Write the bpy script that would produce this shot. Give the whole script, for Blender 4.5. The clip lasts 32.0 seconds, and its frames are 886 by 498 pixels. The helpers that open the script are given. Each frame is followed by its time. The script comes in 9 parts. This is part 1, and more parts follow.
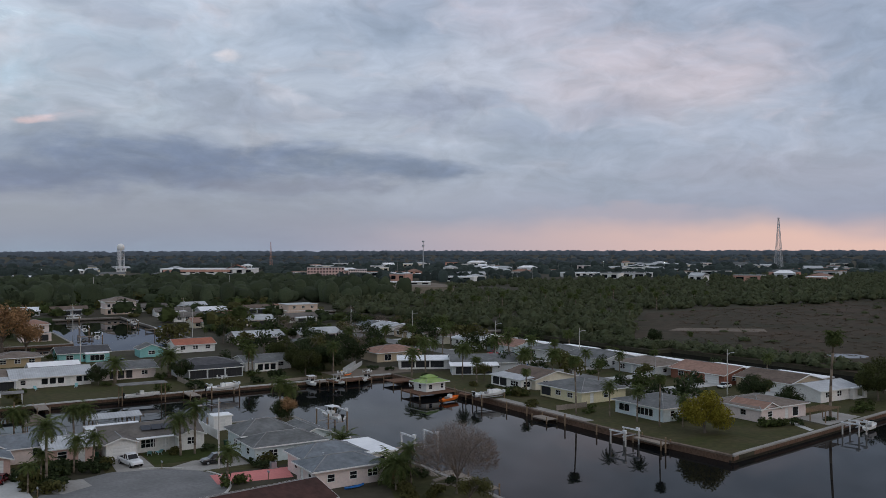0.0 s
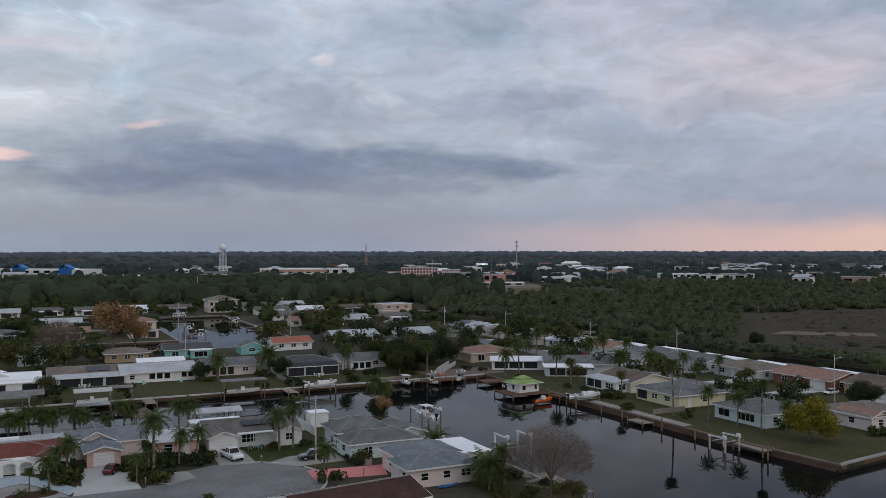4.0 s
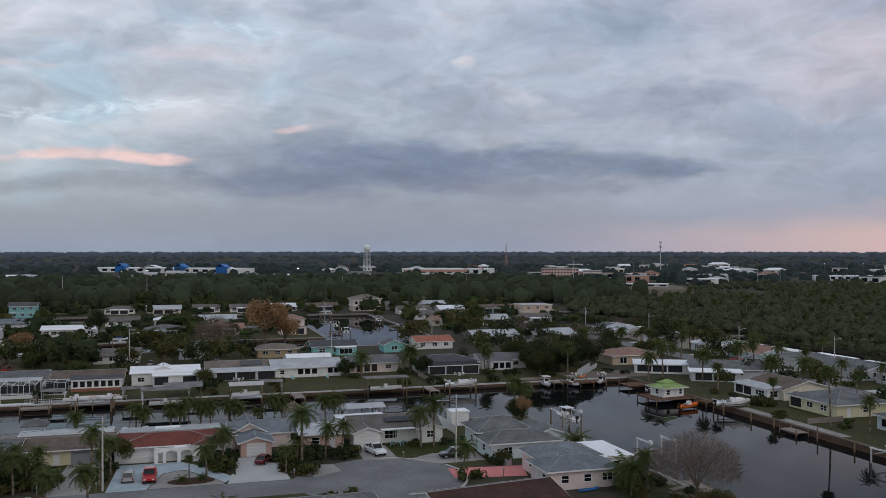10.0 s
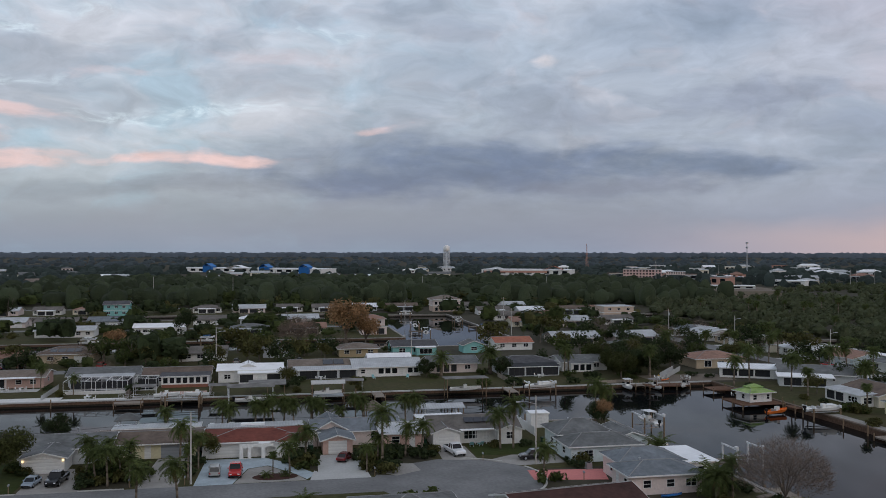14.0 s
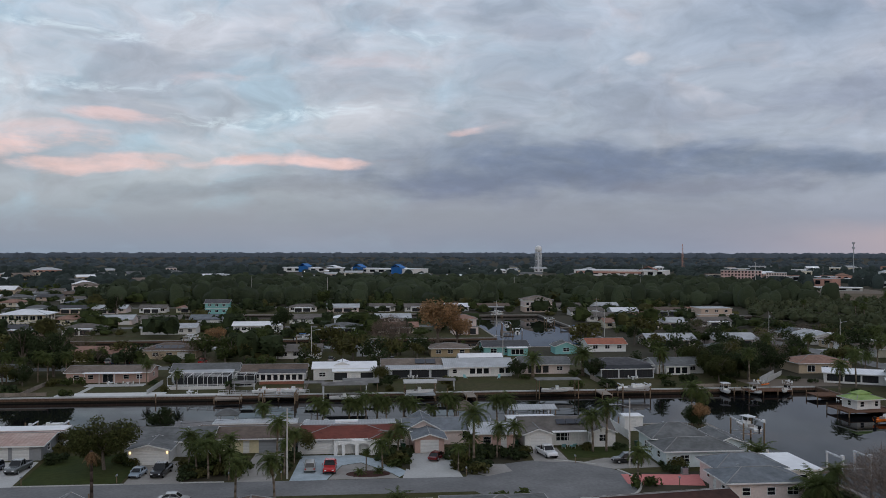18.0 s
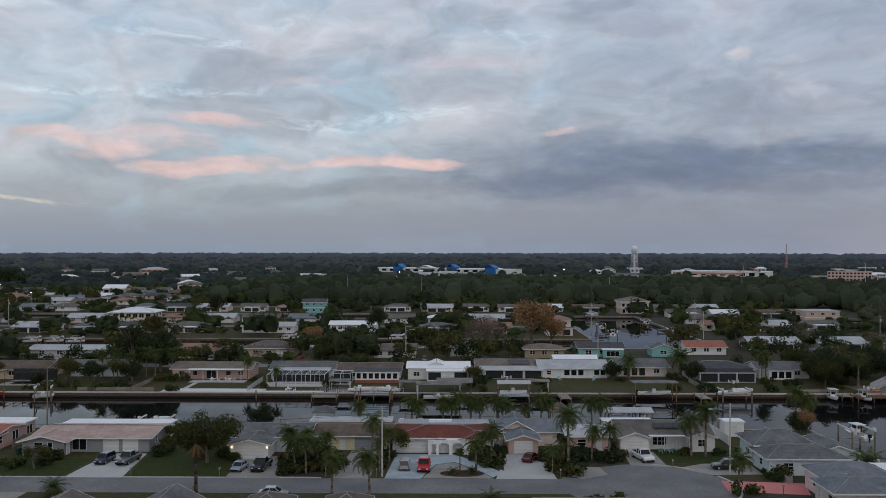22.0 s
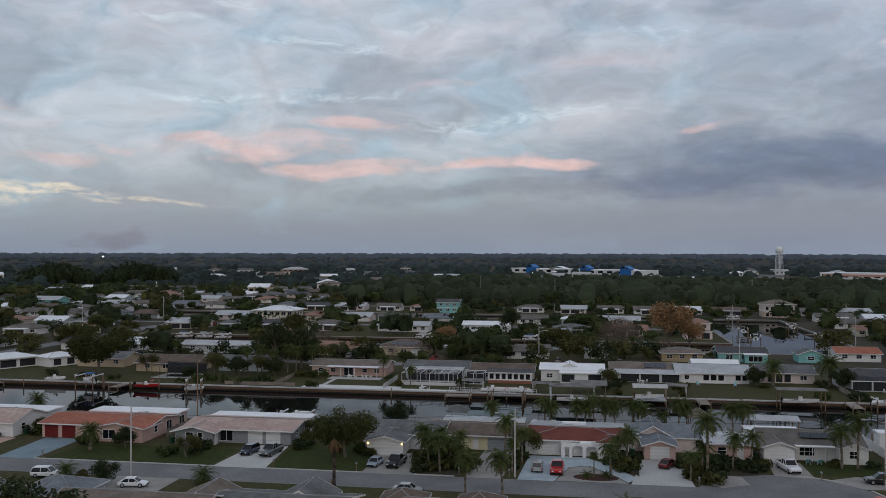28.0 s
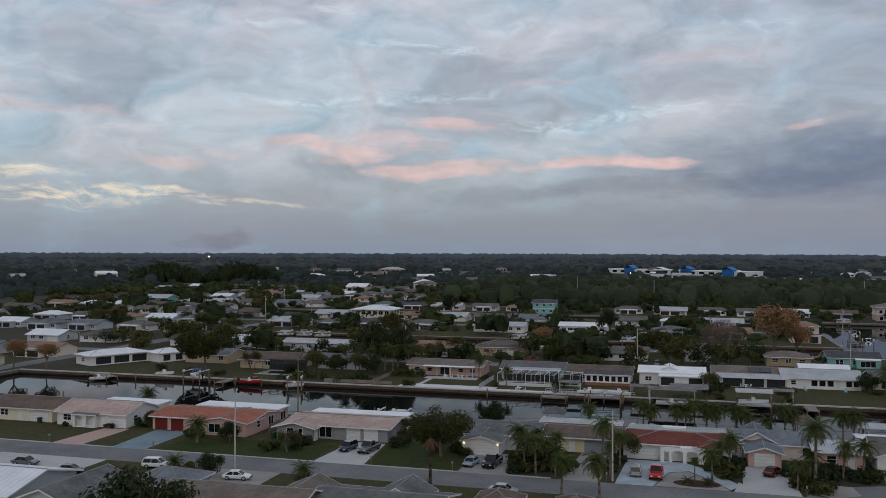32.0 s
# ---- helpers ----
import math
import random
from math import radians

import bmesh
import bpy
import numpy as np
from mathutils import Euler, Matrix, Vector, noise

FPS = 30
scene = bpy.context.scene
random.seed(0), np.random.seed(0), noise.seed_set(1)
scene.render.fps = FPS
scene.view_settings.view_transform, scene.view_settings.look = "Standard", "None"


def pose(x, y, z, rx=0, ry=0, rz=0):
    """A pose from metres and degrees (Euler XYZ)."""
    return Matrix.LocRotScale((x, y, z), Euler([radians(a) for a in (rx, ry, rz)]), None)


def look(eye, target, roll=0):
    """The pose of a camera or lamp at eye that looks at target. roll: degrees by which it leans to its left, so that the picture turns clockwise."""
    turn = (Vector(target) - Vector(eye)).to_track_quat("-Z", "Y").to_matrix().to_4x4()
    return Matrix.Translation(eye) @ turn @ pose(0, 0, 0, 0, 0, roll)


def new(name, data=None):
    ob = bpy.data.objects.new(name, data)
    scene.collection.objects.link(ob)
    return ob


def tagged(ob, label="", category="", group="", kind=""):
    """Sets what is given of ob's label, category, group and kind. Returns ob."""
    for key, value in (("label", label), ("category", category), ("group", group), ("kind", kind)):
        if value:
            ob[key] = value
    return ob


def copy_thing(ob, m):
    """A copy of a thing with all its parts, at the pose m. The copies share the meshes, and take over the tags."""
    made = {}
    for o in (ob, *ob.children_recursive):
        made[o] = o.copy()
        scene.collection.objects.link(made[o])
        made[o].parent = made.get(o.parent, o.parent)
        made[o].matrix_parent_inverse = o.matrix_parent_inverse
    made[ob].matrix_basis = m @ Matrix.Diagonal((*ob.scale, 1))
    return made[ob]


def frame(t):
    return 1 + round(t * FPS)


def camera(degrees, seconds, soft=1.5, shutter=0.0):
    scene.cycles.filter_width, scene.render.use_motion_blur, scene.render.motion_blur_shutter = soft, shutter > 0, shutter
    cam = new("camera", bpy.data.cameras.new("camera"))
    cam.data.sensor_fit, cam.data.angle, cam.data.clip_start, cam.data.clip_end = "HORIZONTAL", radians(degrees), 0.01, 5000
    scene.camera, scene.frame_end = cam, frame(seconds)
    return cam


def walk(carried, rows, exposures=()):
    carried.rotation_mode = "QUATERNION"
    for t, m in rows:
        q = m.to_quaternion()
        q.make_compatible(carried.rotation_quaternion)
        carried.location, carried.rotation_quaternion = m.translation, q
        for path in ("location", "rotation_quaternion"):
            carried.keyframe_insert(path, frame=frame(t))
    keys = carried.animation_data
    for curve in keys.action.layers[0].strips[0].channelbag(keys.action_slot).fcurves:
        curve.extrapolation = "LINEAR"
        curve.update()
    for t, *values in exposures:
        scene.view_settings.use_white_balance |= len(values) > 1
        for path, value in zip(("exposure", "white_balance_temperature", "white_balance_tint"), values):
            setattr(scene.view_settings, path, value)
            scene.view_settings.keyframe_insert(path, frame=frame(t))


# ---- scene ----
cam = camera(53.45, 32.0, 0.8)
PATH = [
    (0, pose(0, 0, 33, 89.966, 0.103, -31.800)),
    (1, pose(0, 0, 33, 89.966, 0.090, -30.384)),
    (2, pose(0, 0, 33, 89.986, 0.096, -28.842)),
    (3, pose(0, 0, 33, 89.988, 0.084, -27.281)),
    (3.5, pose(0, 0, 33, 89.996, 0.078, -26.501)),
    (5.5, pose(0, 0, 33, 90.022, 0.067, -23.394)),
    (6, pose(0, 0, 33, 90.027, 0.063, -22.615)),
    (7, pose(0, 0, 33, 90.030, 0.046, -21.075)),
    (8, pose(0, 0, 33, 90.033, 0.022, -19.512)),
    (9, pose(0, 0, 33, 90.036, 0.002, -18.043)),
    (10, pose(0, 0, 33, 90.037, 0.015, -16.621)),
    (11, pose(0, 0, 33, 90.047, 0.005, -15.348)),
    (12, pose(0, 0, 33, 90.051, -0.014, -14.113)),
    (13, pose(0, 0, 33, 90.059, -0.033, -12.858)),
    (14, pose(0, 0, 33, 90.082, -0.028, -11.449)),
    (14.5, pose(0, 0, 33, 90.078, -0.044, -10.756)),
    (16.5, pose(0, 0, 33, 90.090, -0.063, -7.793)),
    (17, pose(0, 0, 33, 90.096, -0.057, -7.030)),
    (18, pose(0, 0, 33, 90.098, -0.050, -5.496)),
    (19, pose(0, 0, 33, 90.109, -0.041, -3.957)),
    (20, pose(0, 0, 33, 90.112, -0.033, -2.409)),
    (21, pose(0, 0, 33, 90.125, -0.058, -0.862)),
    (22, pose(0, 0, 33, 90.119, -0.060, 0.594)),
    (23, pose(0, 0, 33, 90.138, -0.065, 1.922)),
    (24, pose(0, 0, 33, 90.141, -0.054, 3.221)),
    (25, pose(0, 0, 33, 90.146, -0.087, 4.718)),
    (25.5, pose(0, 0, 33, 90.148, -0.094, 5.452)),
    (27.5, pose(0, 0, 33, 90.148, -0.109, 8.456)),
    (28, pose(0, 0, 33, 90.147, -0.115, 9.233)),
    (29, pose(0, 0, 33, 90.153, -0.113, 10.787)),
    (30, pose(0, 0, 33, 90.152, -0.130, 12.345)),
    (31, pose(0, 0, 33, 90.160, -0.137, 13.901)),
    (32, pose(0, 0, 33, 90.153, -0.160, 15.470)),
]
walk(cam, PATH, [(0, 0.0), (12, -0.03), (20, -0.12), (32, -0.23)])

# ---- sky: broken stratocumulus at dusk, lit pink low in the north-east ----
world = bpy.data.worlds.new("dusk_sky")
scene.world = world
world.use_nodes = True
WT = world.node_tree
WT.nodes.clear()


def wn(kind):
    return WT.nodes.new(kind)


def put(sock, v):
    if isinstance(v, bpy.types.NodeSocket):
        sock.id_data.links.new(v, sock)
    else:
        sock.default_value = v


def wm(op, a, b=0.0, c=0.0, clamp=False):
    n = wn("ShaderNodeMath")
    n.operation, n.use_clamp = op, clamp
    for i, v in enumerate((a, b, c)):
        put(n.inputs[i], v)
    return n.outputs[0]


def wmix(f, a, b, blend="MIX"):
    n = wn("ShaderNodeMix")
    n.data_type, n.blend_type = "RGBA", blend
    put(n.inputs["Factor"], f)
    put(n.inputs[6], (*a, 1) if isinstance(a, tuple) else a)
    put(n.inputs[7], (*b, 1) if isinstance(b, tuple) else b)
    return n.outputs[2]


def wstep(v, a, b):
    n = wn("ShaderNodeMapRange")
    n.interpolation_type = "SMOOTHSTEP"
    put(n.inputs[0], v)
    n.inputs[1].default_value, n.inputs[2].default_value = a, b
    return n.outputs[0]


def wnoise(vec, scale, detail=5.0, rough=0.55, off=(0, 0, 0), stretch=(1, 1, 1)):
    m = wn("ShaderNodeMapping")
    put(m.inputs[0], vec)
    m.inputs[1].default_value, m.inputs[3].default_value = off, stretch
    n = wn("ShaderNodeTexNoise")
    put(n.inputs["Vector"], m.outputs[0])
    n.inputs["Scale"].default_value, n.inputs["Detail"].default_value, n.inputs["Roughness"].default_value = scale, detail, rough
    return n.outputs["Fac"]


geo = wn("ShaderNodeTexCoord").outputs["Generated"]
sep = wn("ShaderNodeSeparateXYZ")
put(sep.inputs[0], geo)
dx, dy, dz = sep.outputs
AZ = wm("MULTIPLY", wm("ARCTAN2", wm("MULTIPLY", dx, -1.0), dy), 57.2958)
EL = wm("MULTIPLY", wm("ARCSINE", dz), 57.2958)
ae = wn("ShaderNodeCombineXYZ")
put(ae.inputs[0], AZ)
put(ae.inputs[1], wm("MULTIPLY", EL, 2.0))
AE = ae.outputs[0]
# the deck's edges wander: bearings and heights are bent before the banks are drawn
n_warp = wnoise(AE, 0.13, 3.0, 0.5, (40.0, 7.0, 0))
n_warp2 = wnoise(AE, 0.13, 3.0, 0.5, (7.0, 51.0, 0))
AZW = wm("ADD", AZ, wm("MULTIPLY", wm("SUBTRACT", n_warp, 0.5), 9.0))
ELW = wm("ADD", EL, wm("MULTIPLY", wm("SUBTRACT", n_warp2, 0.5), 2.8))
aew = wn("ShaderNodeCombineXYZ")
put(aew.inputs[0], AZW)
put(aew.inputs[1], wm("MULTIPLY", ELW, 2.0))
AEW = aew.outputs[0]
n_big = wnoise(AEW, 0.070, 5.0, 0.52, (3.1, 1.7, 0))
n_mid = wnoise(AEW, 0.150, 5.0, 0.55, (11.0, 4.0, 0))
n_small = wnoise(AEW, 0.42, 5.0, 0.58, (7.0, 2.0, 5.0))
n_fleck = wnoise(AEW, 0.95, 4.0, 0.6, (1.0, 8.0, 3.0), (0.8, 1.2, 1.0))
n_fine = wnoise(AE, 0.30, 4.0, 0.55, (2.0, 9.0, 3.0), (0.6, 1.2, 1.0))
n_thin = wnoise(AE, 0.55, 5.0, 0.6, (5.0, 2.0, 8.0), (0.7, 1.25, 1.0))

nishita = wn("ShaderNodeTexSky")
nishita.sky_type, nishita.sun_disc = "NISHITA", False
nishita.sun_elevation, nishita.sun_rotation = radians(3.0), radians(160)
right = wstep(AZ, 8.0, -48.0)
low = wmix(right, (0.262, 0.335, 0.418), (0.270, 0.312, 0.425))
high = wmix(right, (0.500, 0.555, 0.640), (0.355, 0.405, 0.510))
col = wmix(wstep(EL, 0.5, 9.0), low, high)
col = wmix(wstep(EL, 18.0, 60.0), col, (0.315, 0.36, 0.43))
behind = wm("MULTIPLY", wstep(dy, 0.2, -0.6), wstep(EL, 0.0, 25.0))
col = wmix(behind, col, (0.47, 0.48, 0.53))
# gaps in the deck: cold blue towards the west, paler cloud between
left = wstep(AZ, -26.0, 6.0)
col = wmix(wm("MULTIPLY", wstep(n_mid, 0.52, 0.34), wm("MULTIPLY", left, 0.75)), col, (0.330, 0.470, 0.590))
col = wmix(wm("MULTIPLY", wm("MULTIPLY", wstep(n_big, 0.50, 0.64), wstep(EL, 3.5, 8.0)), 0.7), col, wmix(right, (0.53, 0.60, 0.68), (0.46, 0.475, 0.56)))
col = wmix(wm("MULTIPLY", wm("MULTIPLY", wstep(n_mid, 0.50, 0.62), wstep(EL, 3.5, 8.0)), 0.6), col, wmix(right, (0.575, 0.570, 0.625), (0.475, 0.465, 0.545)))
col = wmix(wm("MULTIPLY", wstep(n_big, 0.50, 0.37), 0.7), col, wmix(right, (0.305, 0.345, 0.43), (0.262, 0.318, 0.425)))


def cloud(c, az, el, saz, sel, colour, amount, soft=0.35, rag=1.0, broken=False):
    """A bank of cloud round a bearing and height in degrees."""
    a = wm("DIVIDE", wm("SUBTRACT", AZW, az), saz)
    e = wm("DIVIDE", wm("SUBTRACT", ELW, el), sel)
    r = wm("ADD", wm("MULTIPLY", a, a), wm("MULTIPLY", e, e))
    ragged = wm("ADD", r, wm("ADD", wm("MULTIPLY", wm("SUBTRACT", n_fine, 0.5), 2.4 * rag), wm("MULTIPLY", wm("SUBTRACT", n_thin, 0.5), 3.2 * rag)))
    m = wm("MULTIPLY", wstep(ragged, 1.1 + soft, 0.2 - soft), amount)
    return wmix(wm("MULTIPLY", m, wstep(n_fleck, 0.36, 0.66)) if broken else m, c, colour)


SLATE, PURPLE = (0.112, 0.158, 0.285), (0.225, 0.255, 0.355)
PINK, CREAM, WHITE = (0.76, 0.54, 0.54), (0.86, 0.76, 0.62), (0.74, 0.87, 0.94)
BLUEGREY = (0.255, 0.320, 0.425)
DARK = dict(soft=0.8, rag=0.35)
BANK = dict(soft=0.45, rag=0.5)
SOFT = dict(soft=0.75, rag=1.15)
THIN = dict(soft=0.5, rag=1.0, broken=True)
# broad shade under the deck
col = cloud(col, -12, 11.2, 7.5, 2.4, BLUEGREY, 0.35, **DARK)
col = cloud(col, -25, 13.8, 6.5, 1.5, BLUEGREY, 0.6, **DARK)
col = cloud(col, -45.5, 14.0, 6, 1.3, (0.275, 0.325, 0.420), 0.7, **DARK)
col = cloud(col, -57, 13.4, 5, 1.8, (0.270, 0.325, 0.425), 0.7, **DARK)
col = cloud(col, 33, 11.6, 6, 1.7, (0.315, 0.385, 0.470), 0.5, **DARK)
col = cloud(col, -46, 11.0, 7, 2.6, (0.56, 0.475, 0.51), 0.65, soft=0.8, rag=0.5)
col = cloud(col, -37, 14.8, 5, 2.0, (0.47, 0.44, 0.51), 0.5, soft=0.8, rag=0.5)
col = cloud(col, -43, 8.8, 4, 0.8, PURPLE, 0.45, **DARK)
col = cloud(col, -30.5, 9.2, 6, 1.1, PURPLE, 0.75, **BANK)
col = cloud(col, -22, 8.4, 5, 0.9, PURPLE, 0.35, **DARK)
col = cloud(col, -34, 7.6, 9, 0.6, PURPLE, 0.35, **DARK)
col = cloud(col, -0.5, 10.7, 5, 1.3, (0.285, 0.315, 0.395), 0.6, **BANK)
col = cloud(col, -8, 8.6, 6, 1.4, (0.285, 0.322, 0.408), 0.4, **DARK)
col = cloud(col, -7, 7.0, 9, 1.2, (0.262, 0.302, 0.392), 0.4, **DARK)
col = cloud(col, -18, 9.0, 5, 1.3, (0.270, 0.300, 0.390), 0.5, **DARK)
# the long slate bank over the skyline
col = cloud(col, -11, 4.6, 16, 3.6, (0.215, 0.252, 0.350), 0.8, soft=0.8, rag=0.3)
col = cloud(col, -13, 5.0, 17, 2.0, (0.160, 0.208, 0.328), 0.92, **DARK)
col = cloud(col, -10.5, 4.6, 10, 1.1, SLATE, 0.9, **BANK)
col = cloud(col, -17, 5.8, 8, 1.0, SLATE, 0.85, **BANK)
col = cloud(col, -28.5, 5.1, 6, 0.8, (0.135, 0.185, 0.302), 0.95, **BANK)
col = cloud(col, -23, 4.2, 7, 0.6, (0.185, 0.215, 0.315), 0.6, **BANK)
col = cloud(col, 3.5, 3.9, 6, 0.7, (0.215, 0.250, 0.335), 0.7, **BANK)
col = cloud(col, 10.5, 3.6, 5, 0.7, (0.215, 0.265, 0.350), 0.7, **BANK)
col = cloud(col, 20.5, 5.3, 5, 0.7, (0.285, 0.325, 0.405), 0.6, **BANK)
col = cloud(col, -14, 1.8, 17, 1.5, (0.212, 0.258, 0.352), 0.75, **DARK)
col = cloud(col, 8, 1.8, 22, 1.1, (0.225, 0.275, 0.350), 0.6, **DARK)
col = cloud(col, -53, 4.8, 8, 0.9, (0.300, 0.318, 0.410), 0.6, **DARK)
# cloud lit from beyond the skyline
col = cloud(col, 22.6, 6.4, 5.5, 0.62, PINK, 0.95, **SOFT)
col = cloud(col, 16.6, 5.2, 3.4, 0.50, PINK, 0.85, **SOFT)
col = cloud(col, 5.1, 5.65, 5.8, 0.48, PINK, 0.95, **SOFT)
col = cloud(col, 11.0, 5.6, 3.5, 0.30, PINK, 0.45, **SOFT)
col = cloud(col, 14.7, 8.0, 2.2, 0.42, PINK, 0.75, **SOFT)
col = cloud(col, 18.5, 7.0, 3.0, 0.40, PINK, 0.5, **SOFT)
col = cloud(col, -6.8, 7.5, 2.3, 0.30, PINK, 0.75, **SOFT)
col = cloud(col, -1.5, 12.2, 4.5, 0.45, (0.56, 0.50, 0.55), 0.6, **SOFT)
col = cloud(col, 7.5, 10.6, 2.4, 0.35, PINK, 0.4, **SOFT)
col = cloud(col, 39.3, 8.4, 4.0, 0.35, PINK, 0.45, **SOFT)
col = cloud(col, 32.7, 5.4, 3.0, 0.36, PINK, 0.6, **SOFT)
col = cloud(col, 36.4, 15.6, 3.0, 0.5, PINK, 0.4, **SOFT)
col = cloud(col, -18.4, 12.3, 1.3, 0.40, (0.70, 0.64, 0.66), 0.7, **SOFT)
col = cloud(col, 39.9, 3.3, 4.6, 0.63, CREAM, 0.95, **THIN)
col = cloud(col, 33.8, 3.7, 3.4, 0.39, CREAM, 0.9, **THIN)
col = cloud(col, 41.5, 4.7, 3.4, 0.42, CREAM, 0.8, **THIN)
col = cloud(col, 29.0, 3.1, 4.6, 0.27, CREAM, 0.7, **THIN)
for az_, el_, w_ in ((18, 13.2, 2.6), (14.4, 12.8, 2.4), (22.8, 9.6, 5.0), (14.8, 10.1, 4.0), (0.9, 9.0, 3.2), (9.0, 8.2, 2.8), (22.6, 15.6, 1.4), (25.9, 14.5, 1.6), (4.5, 8.7, 2.4), (10.5, 14.2, 2.0), (-4.5, 13.6, 2.6)):
    col = cloud(col, az_, el_, w_ * 1.2, 0.36, WHITE, 0.45, **THIN)
# ripples of light through the whole deck
ripple = wm("ADD", wm("MULTIPLY", wm("SUBTRACT", n_small, 0.5), 0.62), wm("MULTIPLY", wm("SUBTRACT", n_fleck, 0.5), 0.16))
bright = wn("ShaderNodeCombineColor")
for i_ in range(3):
    put(bright.inputs[i_], wm("ADD", wm("MULTIPLY", ripple, wstep(EL, 0.5, 6.0)), 1.0))
col = wmix(1.0, col, bright.outputs[0], "MULTIPLY")
# clear strip over the skyline, orange towards the low sun
glow = wm("MULTIPLY", wstep(ELW, 2.6, 0.5), wstep(AZ, -17.0, -58.0))
col = wmix(wm("MULTIPLY", glow, 0.95), col, (0.74, 0.505, 0.435))
col = cloud(col, -45, 2.25, 7, 0.42, (0.36, 0.35, 0.43), 0.7, soft=0.5, rag=0.6)
haze = wm("MULTIPLY", wstep(EL, 3.6, 0.6), wstep(AZ, -30.0, -4.0))
col = wmix(wm("MULTIPLY", haze, 0.55), col, (0.228, 0.292, 0.385))
col = cloud(col, 30.2, 0.6, 2.6, 0.5, (0.17, 0.19, 0.25), 0.6)
col = wmix(1.0, col, (1.05, 1.05, 1.08), "MULTIPLY")
col = wmix(0.03, col, nishita.outputs[0])
bg = wn("ShaderNodeBackground")
put(bg.inputs[0], col)
bg.inputs[1].default_value = 1.0
put(wn("ShaderNodeOutputWorld").inputs[0], bg.outputs[0])

sun = new("sun", bpy.data.lights.new("sun", "SUN"))
sun.data.energy, sun.data.angle, sun.data.color = 0.4, radians(40), (1.0, 0.975, 0.96)
sun.matrix_world = look((0, 0, 0), (-0.35, 1.0, -0.75))

# ---- materials ----


def mat(name, c, rough=0.85, var=0.16, big=0.12, fine=2.5, bump=0.15, metal=0.0, c2=None, amount=0.5, rand=0.0, spec=0.12, band=None, vary=None):
    """A surface with stains at a large scale, grain at a fine one and relief; band: (axis, size in metres, depth) of courses or ribs."""
    m = bpy.data.materials.new(name)
    m.use_nodes = True
    t = m.node_tree
    b = t.nodes["Principled BSDF"]
    pos = t.nodes.new("ShaderNodeNewGeometry").outputs["Position"]

    def noise_at(s, d=4.0):
        n = t.nodes.new("ShaderNodeTexNoise")
        put(n.inputs["Vector"], pos)
        n.inputs["Scale"].default_value, n.inputs["Detail"].default_value = s, d
        return n.outputs["Fac"]

    def ramp(v, lo, hi, a, z):
        r = t.nodes.new("ShaderNodeMapRange")
        put(r.inputs[0], v)
        for i, q in enumerate((lo, hi, a, z)):
            r.inputs[i + 1].default_value = q
        return r.outputs[0]

    def mul(a, v):
        n = t.nodes.new("ShaderNodeMix")
        n.data_type, n.blend_type = "RGBA", "MULTIPLY"
        n.inputs["Factor"].default_value = 1.0
        put(n.inputs[6], a)
        put(n.inputs[7], v)
        return n.outputs[2]

    big_n, fine_n = noise_at(big), noise_at(fine, 6.0)
    base = t.nodes.new("ShaderNodeMix")
    base.data_type = "RGBA"
    put(base.inputs["Factor"], ramp(big_n, 0.5 - 0.2, 0.5 + 0.2, 0.0, amount))
    base.inputs[6].default_value = (*c, 1)
    base.inputs[7].default_value = (*(c2 or tuple(v * (1 - var) for v in c)), 1)
    out = mul(base.outputs[2], ramp(fine_n, 0.25, 0.75, 1 - var, 1 + var))
    height = fine_n
    if rand:
        o = t.nodes.new("ShaderNodeObjectInfo").outputs["Random"]
        out = mul(out, ramp(o, 0, 1, 1 - rand, 1 + rand))
    if vary:
        o = t.nodes.new("ShaderNodeNewGeometry").outputs["Random Per Island"]
        out = mul(out, ramp(o, 0, 1, 1 - vary, 1 + vary))
    if band:
        w = t.nodes.new("ShaderNodeTexWave")
        w.wave_type, w.bands_direction, w.wave_profile = "BANDS", band[0], "SAW"
        put(w.inputs["Vector"], pos)
        w.inputs["Scale"].default_value = 0.31416 / band[1]
        w.inputs["Distortion"].default_value = 0.15
        out = mul(out, ramp(w.outputs["Fac"], 0.0, 1.0, 1 - band[2], 1 + band[2]))
    put(b.inputs["Base Color"], out)
    put(b.inputs["Roughness"], ramp(big_n, 0.3, 0.7, max(rough - 0.08, 0.02), min(rough + 0.08, 1.0)))
    b.inputs["Metallic"].default_value = metal
    b.inputs["Specular IOR Level"].default_value = spec
    if bump:
        n = t.nodes.new("ShaderNodeBump")
        n.inputs["Strength"].default_value, n.inputs["Distance"].default_value = bump, 0.05
        put(n.inputs["Height"], height)
        put(b.inputs["Normal"], n.outputs[0])
    return m


def stucco(name, c, **k):
    return mat(name, c, rough=0.9, var=0.10, big=0.35, fine=3.0, bump=0.1, **k)


def roofing(name, c, c2=None, var=0.22, band=None, rough=0.88, amount=0.85):
    return mat(name, c, rough=rough, var=var, big=0.30, fine=1.4, bump=0.35, c2=c2, amount=amount, band=band)


